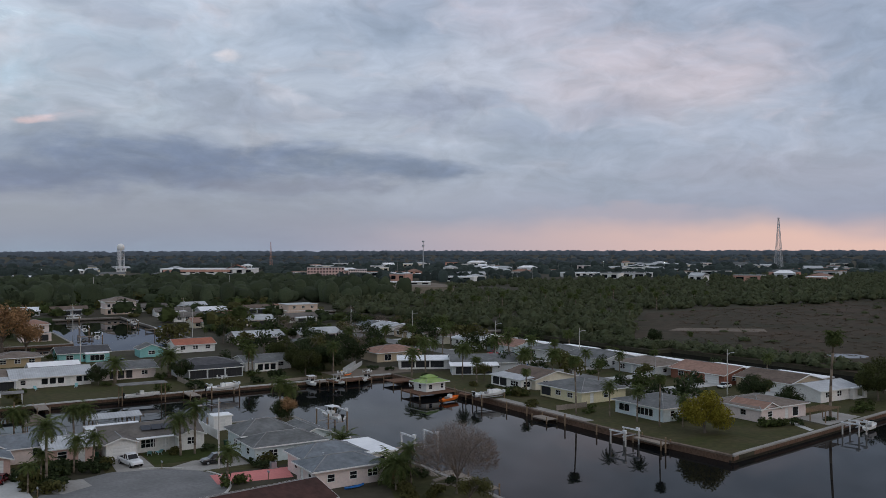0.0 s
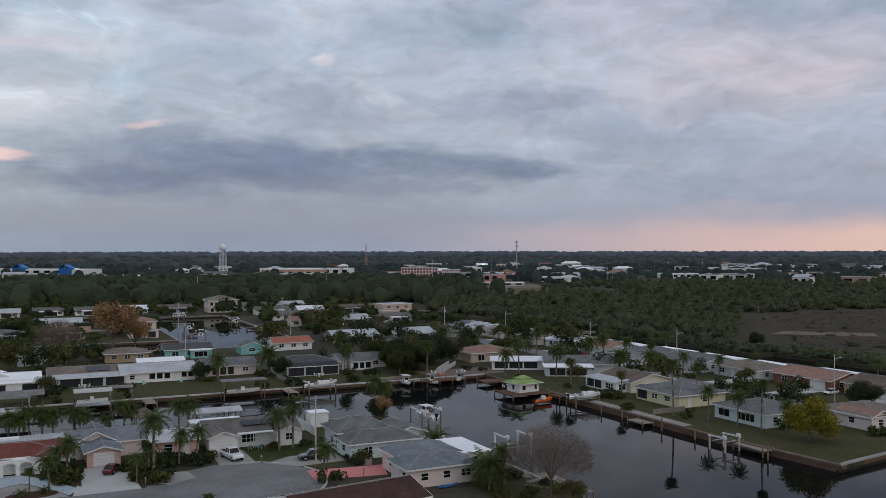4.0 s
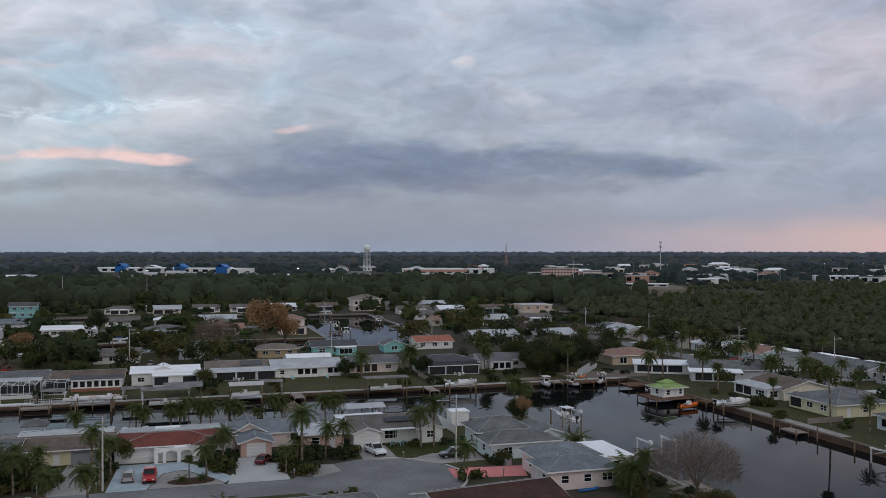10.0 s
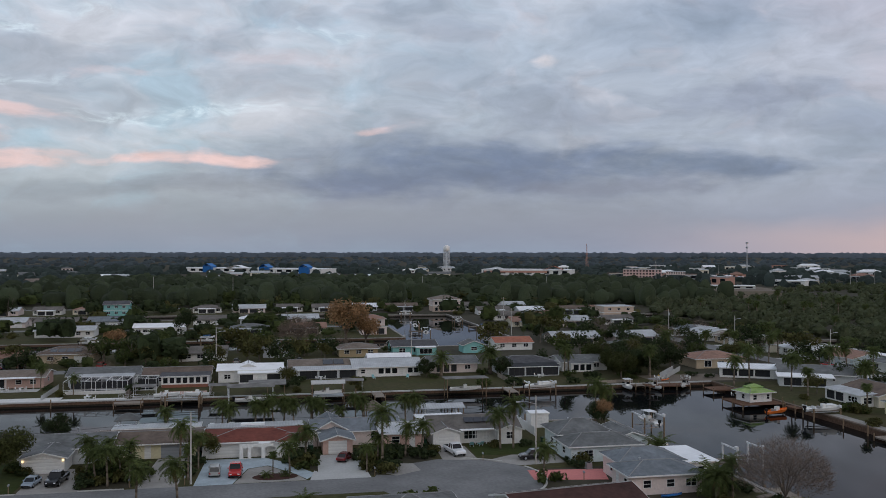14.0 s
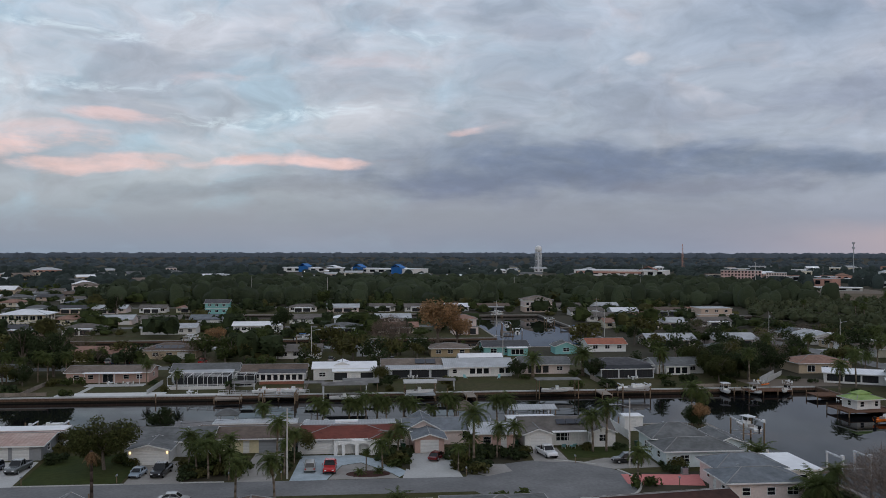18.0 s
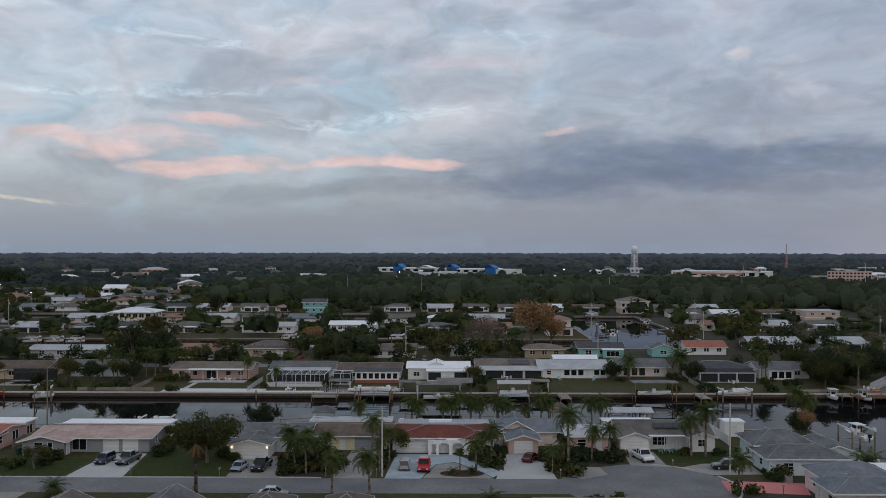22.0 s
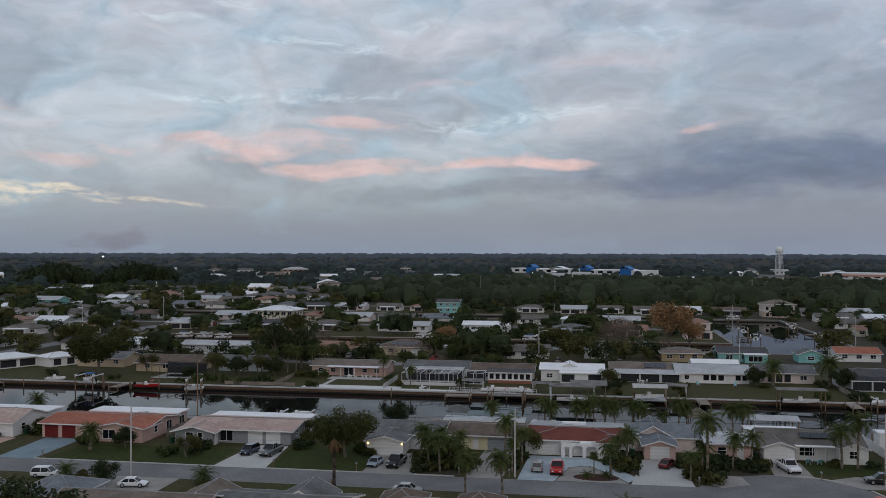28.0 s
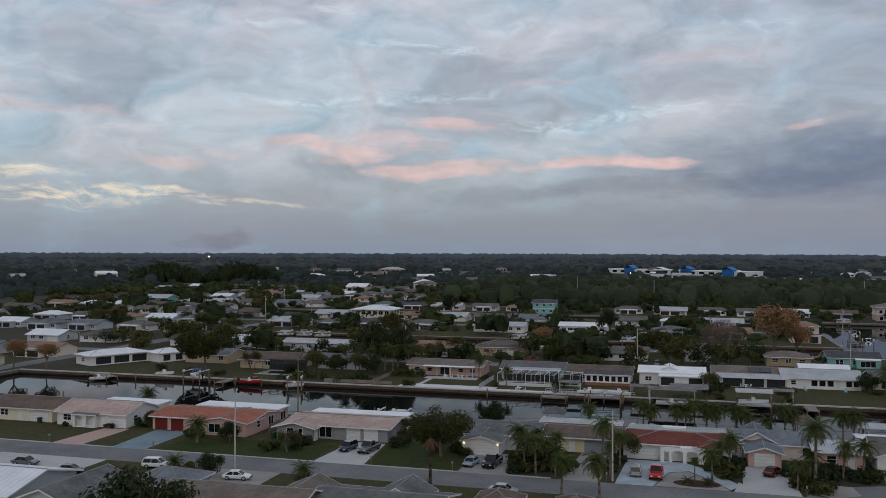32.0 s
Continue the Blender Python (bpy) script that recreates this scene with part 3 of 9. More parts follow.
def opening(parent, axis, at, out, u, w, z0, h, kind, accent=None):
    """What stands in a hole of the wall: window, glass slider, door, garage door or screen."""
    def slab(bm, u0, u1, d0, d1, za, zb):
        lo, hi = sorted((at + out * d0, at + out * d1))
        if axis == "x":
            box(bm, u0, u1, lo, hi, za, zb)
        else:
            box(bm, lo, hi, u0, u1, za, zb)
    a, b, z1 = u - w / 2, u + w / 2, z0 + h
    if kind == "o":
        return None
    if kind in "wsp":
        t = 0.07
        fr = bmesh.new()
        bars = max(1, round(w / (1.0 if kind == "w" else 1.3)))
        us = sorted({round(v, 4) for k in range(bars + 1) for v in (a + (w - t) * k / bars, a + (w - t) * k / bars + t)})
        zs = [z0, z0 + t, z1 - t, z1]
        if kind == "w" and h > 0.9:
            zs[2:2] = [z0 + h * 0.5 - 0.025, z0 + h * 0.5 + 0.025]
        lo, hi = sorted((at - out * 0.09, at + out * 0.03))
        in_u = [(us[2 * k], us[2 * k + 1]) for k in range(bars + 1)]
        in_z = [(zs[k], zs[k + 1]) for k in range(0, len(zs), 2)]
        panel(fr, axis, lo, hi, us, zs, lambda u_, z_: any(p < u_ < q for p, q in in_u) or any(p < z_ < q for p, q in in_z))
        pane = bmesh.new()
        slab(pane, a + 0.02, b - 0.02, -0.07, -0.05, z0 + 0.02, z1 - 0.02)
        name = {"w": "window", "s": "sliding_door", "p": "screen_panel"}[kind]
        win = part(name, fr, accent or (DARKTRIM if kind == "p" else TRIM), parent)
        part("pane", pane, SCREEN if kind == "p" else GLASS, win)
        return win
    elif kind == "g":
        bm = bmesh.new()
        n = 4
        prof = [(-0.12, z0)]
        for k in range(n):
            za, zb = z0 + h * k / n, z0 + h * (k + 1) / n
            prof += [(-0.075, za), (-0.05, za + 0.03), (-0.05, zb - 0.03), (-0.075, zb)]
        prof = [prof[0]] + [p for k, p in enumerate(prof[1:]) if k == 0 or p != prof[k]] + [(-0.12, z1)]
        if axis == "x":
            prism(bm, [(at + out * d_, z_) for d_, z_ in prof], a, b, "x")
        else:
            prism(bm, [(at + out * d_, z_) for d_, z_ in prof], a, b, "y")
        return part("garage_door", bm, accent or WHITEDOOR, parent)
    elif kind == "d":
        bm = bmesh.new()
        slab(bm, a, b, -0.10, -0.05, z0, z1)
        door = part("door", bm, accent or WHITEDOOR, parent)
        kn = bmesh.new()
        slab(kn, b - 0.16, b - 0.08, -0.05, 0.02, z0 + 0.95, z0 + 1.05)
        part("handle", kn, STEEL, door)
        return door


def roof_mesh(kind, w, d, eave, rise, o, th=0.16):
    """Roof over a w by d plan: gx, gy gables with the ridge along x or y; hx, hy hips; flat; sx, sy one slope."""
    bm = bmesh.new()
    X, Y = w / 2 + o, d / 2 + o
    e = eave - 0.02
    if kind in ("gx", "gy"):
        half, run = (Y, X) if kind == "gx" else (X, Y)
        drop = rise * o / (half - o)
        pts = [(-half, e - drop), (0, e + rise), (half, e - drop), (half, e - drop + th), (0, e + rise + th), (-half, e - drop + th)]
        prism(bm, pts, -run, run, "x" if kind == "gx" else "y")
    elif kind in ("hx", "hy"):
        r = max(X - Y, 0.3) if kind == "hx" else max(Y - X, 0.3)
        top = [(-r, 0), (r, 0)] if kind == "hx" else [(0, -r), (0, r)]
        lo = [bm.verts.new((x, y, e)) for x, y in ((-X, -Y), (X, -Y), (X, Y), (-X, Y))]
        up = [bm.verts.new((x, y, e + th)) for x, y in ((-X, -Y), (X, -Y), (X, Y), (-X, Y))]
        t0, t1 = [bm.verts.new((*p, e + th + rise)) for p in top]
        bm.faces.new(lo[::-1])
        for k in range(4):
            bm.faces.new((lo[k], lo[(k + 1) % 4], up[(k + 1) % 4], up[k]))
        if kind == "hx":
            fs = ((up[0], up[1], t1, t0), (up[1], up[2], t1), (up[2], up[3], t0, t1), (up[3], up[0], t0))
        else:
            fs = ((up[0], up[1], t0), (up[1], up[2], t1, t0), (up[2], up[3], t1), (up[3], up[0], t0, t1))
        for f in fs:
            bm.faces.new(f)
    elif kind == "sx":
        prism(bm, [(-Y, e), (Y, e + rise), (Y, e + rise + th), (-Y, e + th)], -X, X, "x")
    elif kind == "sy":
        prism(bm, [(-X, e), (X, e + rise), (X, e + rise + th), (-X, e + th)], -Y, Y, "y")
    else:
        box(bm, -X, X, -Y, Y, e, e + th)
        box(bm, -X + 0.25, X - 0.25, -Y + 0.25, Y - 0.25, e + th, e + th + 0.05)
    return bm


def fascia_ring(w, d, eave, o, th=0.2, t=0.03):
    """The eaves board of a hip or flat roof: one closed ring."""
    X, Y = w / 2 + o + 0.004, d / 2 + o + 0.004
    bm = bmesh.new()
    rings = []
    for a, z in ((0, eave - 0.05), (t, eave - 0.05), (t, eave - 0.05 + th), (0, eave - 0.05 + th)):
        rings.append([bm.verts.new((sx * (X + a), sy * (Y + a), z)) for sx, sy in ((-1, -1), (1, -1), (1, 1), (-1, 1))])
    for r0, r1 in zip(rings, rings[1:] + rings[:1]):
        for k in range(4):
            bm.faces.new((r0[k], r0[(k + 1) % 4], r1[(k + 1) % 4], r1[k]))
    return bm


def shifted(bm, x, y, z=0.0):
    bmesh.ops.translate(bm, verts=bm.verts, vec=(x, y, z))
    return bm


def volume(parent, cx, cy, w, d, wall, roof, rmat, eave=2.5, rise=1.4, ops=(), o=0.5, fascia=TRIM, base=0.0, accent=None, names=("wall", "roof"), boarded=True):
    """One block of a house: four walls with holes through them, what stands in the holes, the roof and its eaves board.
    ops: (face f b l r, place along the face, width, sill, height, kind)."""
    bm = bmesh.new()
    for face, axis, at, out, half in (("f", "x", -d / 2, -1, w / 2), ("b", "x", d / 2, 1, w / 2), ("l", "y", -w / 2, -1, d / 2 - 0.2), ("r", "y", w / 2, 1, d / 2 - 0.2)):
        holes = [(p[1] - p[2] / 2, p[1] + p[2] / 2, p[3], p[3] + p[4]) for p in ops if p[0] == face]
        wall_run(bm, axis, at, out, -half, half, eave, holes)
    if roof == "gx":
        for s in (-1, 1):
            prism(bm, [(-d / 2, eave), (d / 2, eave), (0, eave + rise - 0.03)], s * (w / 2 - 0.2), s * w / 2, "x")
    if roof == "gy":
        for s in (-1, 1):
            prism(bm, [(-w / 2, eave), (w / 2, eave), (0, eave + rise - 0.03)], s * (d / 2 - 0.2), s * d / 2, "y")
    box(bm, -w / 2 + 0.2, w / 2 - 0.2, -d / 2 + 0.2, d / 2 - 0.2, 0.0, 0.12)
    wl = part(names[0], shifted(bm, cx, cy, base), wall, parent)
    for p in ops:
        ax, at, out = {"f": ("x", -d / 2, -1), "b": ("x", d / 2, 1), "l": ("y", -w / 2, -1), "r": ("y", w / 2, 1)}[p[0]]
        made = opening(parent, ax, at, out, *p[1:6], accent=p[6] if len(p) > 6 else accent)
        if made:
            made.location = (cx, cy, base)
    rf = part(names[1], shifted(roof_mesh(roof, w, d, eave, rise, o), cx, cy, base), rmat, parent)
    e, X, Y = eave - 0.04, w / 2 + o, d / 2 + o
    boards = []
    if roof in ("hx", "hy", "flat"):
        boards.append(fascia_ring(w, d, eave, o))
    elif roof in ("gx", "gy"):
        A, B, sweep = (Y, X, "x") if roof == "gx" else (X, Y, "y")
        dr = rise * o / (A - o)
        for s in (-1, 1):
            rake, board = bmesh.new(), bmesh.new()
            lo, hi = sorted((s * (B + 0.003), s * (B + 0.03)))
            prism(rake, [(-A, e - dr), (0, e + rise), (A, e - dr), (A, e - dr + 0.2), (0, e + rise + 0.2), (-A, e - dr + 0.2)], lo, hi, sweep)
            lo, hi = sorted((s * (A + 0.003), s * (A + 0.03)))
            if roof == "gx":
                box(board, -B, B, lo, hi, e - dr, e - dr + 0.19)
            else:
                box(board, lo, hi, -B, B, e - dr, e - dr + 0.19)
            boards += [rake, board]
    elif roof == "sx":
        boards.append(boxes((-X, X, -Y - 0.03, -Y - 0.003, e, e + 0.19)))
    else:
        boards.append(boxes((-X - 0.03, -X - 0.003, -Y, Y, e, e + 0.19)))
    if boarded and roof in ("gx", "gy", "hx", "hy"):
        top = eave - 0.02 + rise + 0.16
        cap = bmesh.new()
        if roof == "gx":
            tube(cap, (-X, 0, top), (X, 0, top), 0.09, n=6)
        elif roof == "gy":
            tube(cap, (0, -Y, top), (0, Y, top), 0.09, n=6)
        else:
            q = max(X - Y, 0.3) if roof == "hx" else max(Y - X, 0.3)
            ends = ((-q, 0), (q, 0)) if roof == "hx" else ((0, -q), (0, q))
            tube(cap, (*ends[0], top), (*ends[1], top), 0.09, n=6)
            for sx in (-1, 1):
                for sy in (-1, 1):
                    e_ = ends[1] if (sx if roof == "hx" else sy) > 0 else ends[0]
                    tube(cap, (*e_, top), (sx * X, sy * Y, eave + 0.14), 0.08, n=6)
        part("ridge_cap", shifted(cap, cx, cy, base), RIDGE, rf)
    for b in boards if boarded else ():
        part("fascia", shifted(b, cx, cy, base), fascia, rf)
    return wl, rf


def posts(parent, pts, h, r=0.06, material=TRIM, z=0.0):
    for x, y in pts:
        part("post", boxes((x - r, x + r, y - r, y + r, z, h)), material, parent)


def vents(parent, *pts):
    for x, y, z in pts:
        bm = tubes(((x, y, z - 0.3), (x, y, z + 0.35), 0.09), n=6)
        box(bm, x - 0.14, x + 0.14, y - 0.14, y + 0.14, z + 0.33, z + 0.42)
        part("roof_vent", bm, STEEL, parent)


def house(x, y, rz, label, group="canal houses"):
    return thing("house", x, y, 0.0, rz, label, "house", group)


def gap_windows(n, w, width=1.6, sill=0.95, h=1.2, face="f", kind="w"):
    return [(face, -w / 2 + w * (k + 0.5) / n, width, sill, h, kind) for k in range(n)]


def pool_cage(x, y, w, d, h, rz=0, label="dark screened pool cage of aluminium bars beside the seawall", bars=None):
    bars = bars or DARKTRIM
    c = thing("pool_cage", x, y, 0.0, rz, label, "pool cage")
    r, nx, ny = 0.05, max(2, round(w / 2.2)), max(2, round(d / 2.2))
    for i in range(nx + 1):
        u = -w / 2 + w * i / nx
        for yy in (-d / 2, d / 2):
            part("post", boxes((u - r, u + r, yy - r, yy + r, 0, h)), bars, c)
        bm = boxes((u - r, u + r, -d / 2 + r, d / 2 - r, h, h + 2 * r))
        part("beam", bm, bars, c)
    for j in range(ny + 1):
        v = -d / 2 + d * j / ny
        part("rail", boxes((-w / 2, w / 2, v - r * 0.7, v + r * 0.7, h + 2 * r, h + 3.4 * r)), bars, c)
    part("rail", boxes((-w / 2, w / 2, -d / 2 - r * 0.7, -d / 2 + r * 0.6, 0.9, 1.0)), bars, c)
    part("screen", boxes((-w / 2, w / 2, d / 2 - 0.02, d / 2 - 0.01, 0.1, h)), SCREEN, c)
    part("pool", boxes((-w * 0.3, w * 0.3, -d * 0.25, d * 0.25, 0.03, 0.06)), GLASS, c, "dark still pool water")
    part("kerb", boxes((-w / 2 - 0.2, w / 2 + 0.2, -d / 2 - 0.2, -d / 2 + 0.1, 0, 0.18)), PALECONC, c)
    part("pool_deck", boxes((-w / 2, w / 2, -d / 2 + 0.1, d / 2, 0.0, 0.05)), CONCRETE, c)
    return c


# ---- plants ----


def from_lists(name, vs, fs, material, smooth=False):
    me = bpy.data.meshes.new(name)
    me.from_pydata(vs, [], fs)
    me.materials.append(material)
    return me


def leaf_cloud(rng, blobs, n, size, up=0.3):
    """Small leaf sprays scattered through overlapping lumps (x, y, z, rx, rz): each a bent pair of triangles."""
    vs, fs = [], []
    wts = np.array([b[3] ** 2 * b[4] for b in blobs])
    wts = wts / wts.sum()
    for _ in range(n):
        b = blobs[rng.choice(len(blobs), p=wts)]
        d = rng.normal(size=3)
        d /= np.linalg.norm(d)
        r = rng.random() ** 0.38
        c = np.array([b[0] + d[0] * b[3] * r, b[1] + d[1] * b[3] * r, b[2] + d[2] * b[4] * r])
        nrm = d + rng.normal(size=3) * 0.6 + np.array([0, 0, up])
        nrm /= np.linalg.norm(nrm)
        u = np.cross(nrm, rng.normal(size=3))
        u /= np.linalg.norm(u)
        w = np.cross(nrm, u)
        s = size * rng.uniform(0.6, 1.4)
        k = len(vs)
        vs += [tuple(c - u * s), tuple(c + w * s * 0.55 + nrm * s * 0.15), tuple(c + u * s), tuple(c - w * s * 0.55 + nrm * s * 0.1)]
        fs.append((k, k + 1, k + 2, k + 3))
    return vs, fs


def limbs(rng, h, crown_r, trunk_r, n=7, fork=0.35):
    """Trunk and tapered limbs that fork into the crown."""
    bm = bmesh.new()
    top = Vector((rng.normal() * 0.15, rng.normal() * 0.15, h * fork))
    tube(bm, (0, 0, -0.1), top, trunk_r, trunk_r * 0.75, 8)
    for k in range(n):
        a = 2 * math.pi * k / n + rng.uniform(-0.3, 0.3)
        out = crown_r * rng.uniform(0.35, 0.75)
        q = Vector((math.cos(a) * out, math.sin(a) * out, h * rng.uniform(0.6, 0.88)))
        mid = top.lerp(q, 0.5) + Vector((0, 0, h * 0.05))
        tube(bm, top, mid, trunk_r * 0.45, trunk_r * 0.28, 6)
        tube(bm, mid, q, trunk_r * 0.28, trunk_r * 0.1, 5)
        for _ in range(2):
            e = mid + Vector((rng.normal() * crown_r * 0.3, rng.normal() * crown_r * 0.3, h * rng.uniform(0.1, 0.3)))
            tube(bm, mid, e, trunk_r * 0.18, trunk_r * 0.06, 4)
    return bm


TREES = {}


def tree_mesh(key, h, r, leaf_m, n=1500, size=0.32, flat=0.7, seed=1, low=0.3, arms=8):
    rng = np.random.default_rng(seed)
    trunk = mesh_of("trunk", limbs(rng, h, r, 0.05 * h ** 0.8, arms, 0.3), BARK)
    blobs = []
    for k in range(13):
        a, q = rng.uniform(0, 6.28), rng.random() ** 0.5 * r * 0.72
        z = h * (low + (1 - low) * (0.35 + 0.5 * rng.random() * (1 - (q / r) ** 2)))
        s = r * rng.uniform(0.26, 0.46)
        blobs.append((math.cos(a) * q, math.sin(a) * q, min(z, h - s * flat), s, s * flat))
    vs, fs = leaf_cloud(rng, blobs, n, size)
    TREES[key] = (trunk, from_lists("crown", vs, fs, leaf_m), h)


def bare_mesh(key, h, r, seed, twig=0.035, n=3800):
    rng = np.random.default_rng(seed)
    bm = limbs(rng, h, r, 0.028 * h ** 0.8, 12, 0.22)
    trunk = mesh_of("trunk", bm, BARK)
    tw = bmesh.new()
    for k in range(n):
        a, q = rng.uniform(0, 6.28), rng.random() ** 0.5 * r * 0.95
        z = h * (0.35 + 0.6 * rng.random() * (1 - 0.6 * (q / r) ** 2))
        p = Vector((math.cos(a) * q, math.sin(a) * q, z))
        d = Vector((p.x * 0.5 + rng.normal() * r * 0.4, p.y * 0.5 + rng.normal() * r * 0.4, h * rng.uniform(0.05, 0.4)))
        d = d.normalized() * rng.uniform(0.5, 1.3)
        u = d.cross(Vector(rng.normal(size=3))).normalized() * twig
        tw.faces.new([tw.verts.new(c) for c in (p - u, p + u, p + d)])
    TREES[key] = (trunk, mesh_of("crown", tw, L_DEAD), h)


def frond(vs, fs, base, a, tilt, length, droop, width, rng, n=6, leaflets=True):
    """One arching palm frond: a rib with leaflets hanging to both sides."""
    ca, sa = math.cos(a), math.sin(a)
    pts, ang = [], tilt
    p = np.array(base, float)
    for k in range(n + 1):
        pts.append(p.copy())
        p = p + np.array([ca * math.cos(ang), sa * math.cos(ang), math.sin(ang)]) * (length / n)
        ang -= droop / n
    side = np.array([-sa, ca, 0])
    for k in range(n):
        f0, f1 = k / n, (k + 1) / n
        w = width * math.sin(math.pi * min(0.15 + 0.8 * (f0 + f1) / 2, 1))
        for s in (-1, 1):
            for q in (0.0, 0.33, 0.66) if leaflets else (0.0,):
                m0 = pts[k] + (pts[k + 1] - pts[k]) * q
                m1 = pts[k] + (pts[k + 1] - pts[k]) * (q + (0.3 if leaflets else 1.0))
                tip = m1 + (pts[k + 1] - pts[k]) * 0.4 + side * s * w + np.array([0, 0, -w * rng.uniform(0.25, 0.7)])
                i = len(vs)
                vs += [tuple(m0), tuple(m1), tuple(tip)]
                fs.append((i, i + 1, i + 2))


def palm_mesh(key, h, n=20, length=2.6, width=0.75, droop=1.9, r=0.16, seed=1, dead=3, bend=0.3, up=1.2, skirt=False, lm=None, bark=None):
    rng = np.random.default_rng(seed)
    bm, segs = bmesh.new(), 5
    pts = [Vector((bend * (k / segs) ** 2, bend * 0.4 * (k / segs) ** 2, h * k / segs)) for k in range(segs + 1)]
    for k in range(segs):
        tube(bm, pts[k] - Vector((0, 0, 0.1 if k == 0 else 0)), pts[k + 1], r * (1.25 - 0.35 * k / segs), r * (1.25 - 0.35 * (k + 1) / segs), 8)
    trunk = mesh_of("trunk", bm, bark or PALMBARK, True)
    vs, fs = [], []
    top = tuple(pts[-1])
    for k in range(n):
        f = k / (n - 1)
        frond(vs, fs, top, k * 2.39996, up - f * (up + 0.5), length * rng.uniform(0.85, 1.1), droop * rng.uniform(0.8, 1.2), width, rng)
    crown = from_lists("crown", vs, fs, lm or L_PALM)
    dry = None
    if dead:
        vs, fs = [], []
        for k in range(dead):
            frond(vs, fs, (top[0], top[1], top[2] - 0.15), rng.uniform(0, 6.28), -0.7, length * 0.7, 0.9, width * 0.6, rng)
        dry = from_lists("dry_fronds", vs, fs, L_PALMDRY)
    TREES[key] = (trunk, crown, h + length * 0.5, dry)


def plant(key, x, y, h=None, label="", category="tree", group="", z=0.0, rz=None, name="tree", simple=False):
    """A tree or palm of a kind at a place, scaled to its height."""
    d = TREES[key]
    s = (h / d[2]) if h else 1.0
    if simple:
        t = new(name, d[0])
        t.matrix_basis = pose(x, y, z, 0, 0, RND.uniform(0, 360)) @ Matrix.Diagonal((s * RND.uniform(0.9, 1.3), s * RND.uniform(0.9, 1.3), s, 1))
        tagged(t, label, category, group)
        part("crown", d[1], None, t)
        return t
    t = thing(name, x, y, z, RND.uniform(0, 360) if rz is None else rz, label, category, group, s)
    part("trunk", d[0], None, t)
    part("crown", d[1], None, t)
    if len(d) > 3 and d[3]:
        part("dry_fronds", d[3], None, t)
    return t


BUSHES = {}


def bush_mesh(key, leaf_m, n=260, size=0.16, seed=3, flat=0.8):
    rng = np.random.default_rng(seed)
    blobs = [(rng.normal() * 0.35, rng.normal() * 0.35, 0.5 + rng.normal() * 0.12, 0.5, 0.45 * flat) for _ in range(5)]
    vs, fs = leaf_cloud(rng, blobs, n, size)
    BUSHES[key] = from_lists("shrub", vs, fs, leaf_m)


def bush(key, x, y, s=1.0, label="rounded green garden shrub on the lawn", z=0.0, sz=1.0):
    ob = new("shrub", BUSHES[key])
    ob.matrix_basis = pose(x, y, z, 0, 0, RND.uniform(0, 360)) @ Matrix.Diagonal((s, s, s * sz, 1))
    return tagged(ob, label, "shrub", "garden shrubs")


def woodland(name, rng, spots, protos, material, label):
    """Many far trees joined into one sheet of foliage: spots of x, y, z, height, spread."""
    V, Fc, Nn, base = [], [], [], 0
    for x, y, z, h, s in spots:
        v, f, nv = protos[rng.integers(len(protos))]
        a = rng.uniform(0, 6.28)
        c, q = math.cos(a), math.sin(a)
        V.append(np.stack([x + s * (v[:, 0] * c - v[:, 1] * q), y + s * (v[:, 0] * q + v[:, 1] * c), z + h * v[:, 2]], 1))
        Nn.append(np.stack([nv[:, 0] * c - nv[:, 1] * q, nv[:, 0] * q + nv[:, 1] * c, nv[:, 2]], 1))
        Fc.append(f + base)
        base += len(v)
    V, Fc = np.concatenate(V), np.concatenate(Fc)
    me = bpy.data.meshes.new(name)
    me.vertices.add(len(V))
    me.vertices.foreach_set("co", V.astype(np.float32).ravel())
    me.loops.add(Fc.size)
    me.loops.foreach_set("vertex_index", Fc.astype(np.int32).ravel())
    me.polygons.add(len(Fc))
    me.polygons.foreach_set("loop_start", np.arange(0, Fc.size, Fc.shape[1], dtype=np.int32))
    me.update(calc_edges=True)
    me.attributes.new("custom_normal", "FLOAT_VECTOR", "POINT").data.foreach_set("vector", np.concatenate(Nn).astype(np.float32).ravel())
    me.update()
    me.materials.append(material)
    return tagged(new(name, me), label, "trees", "", "stuff")


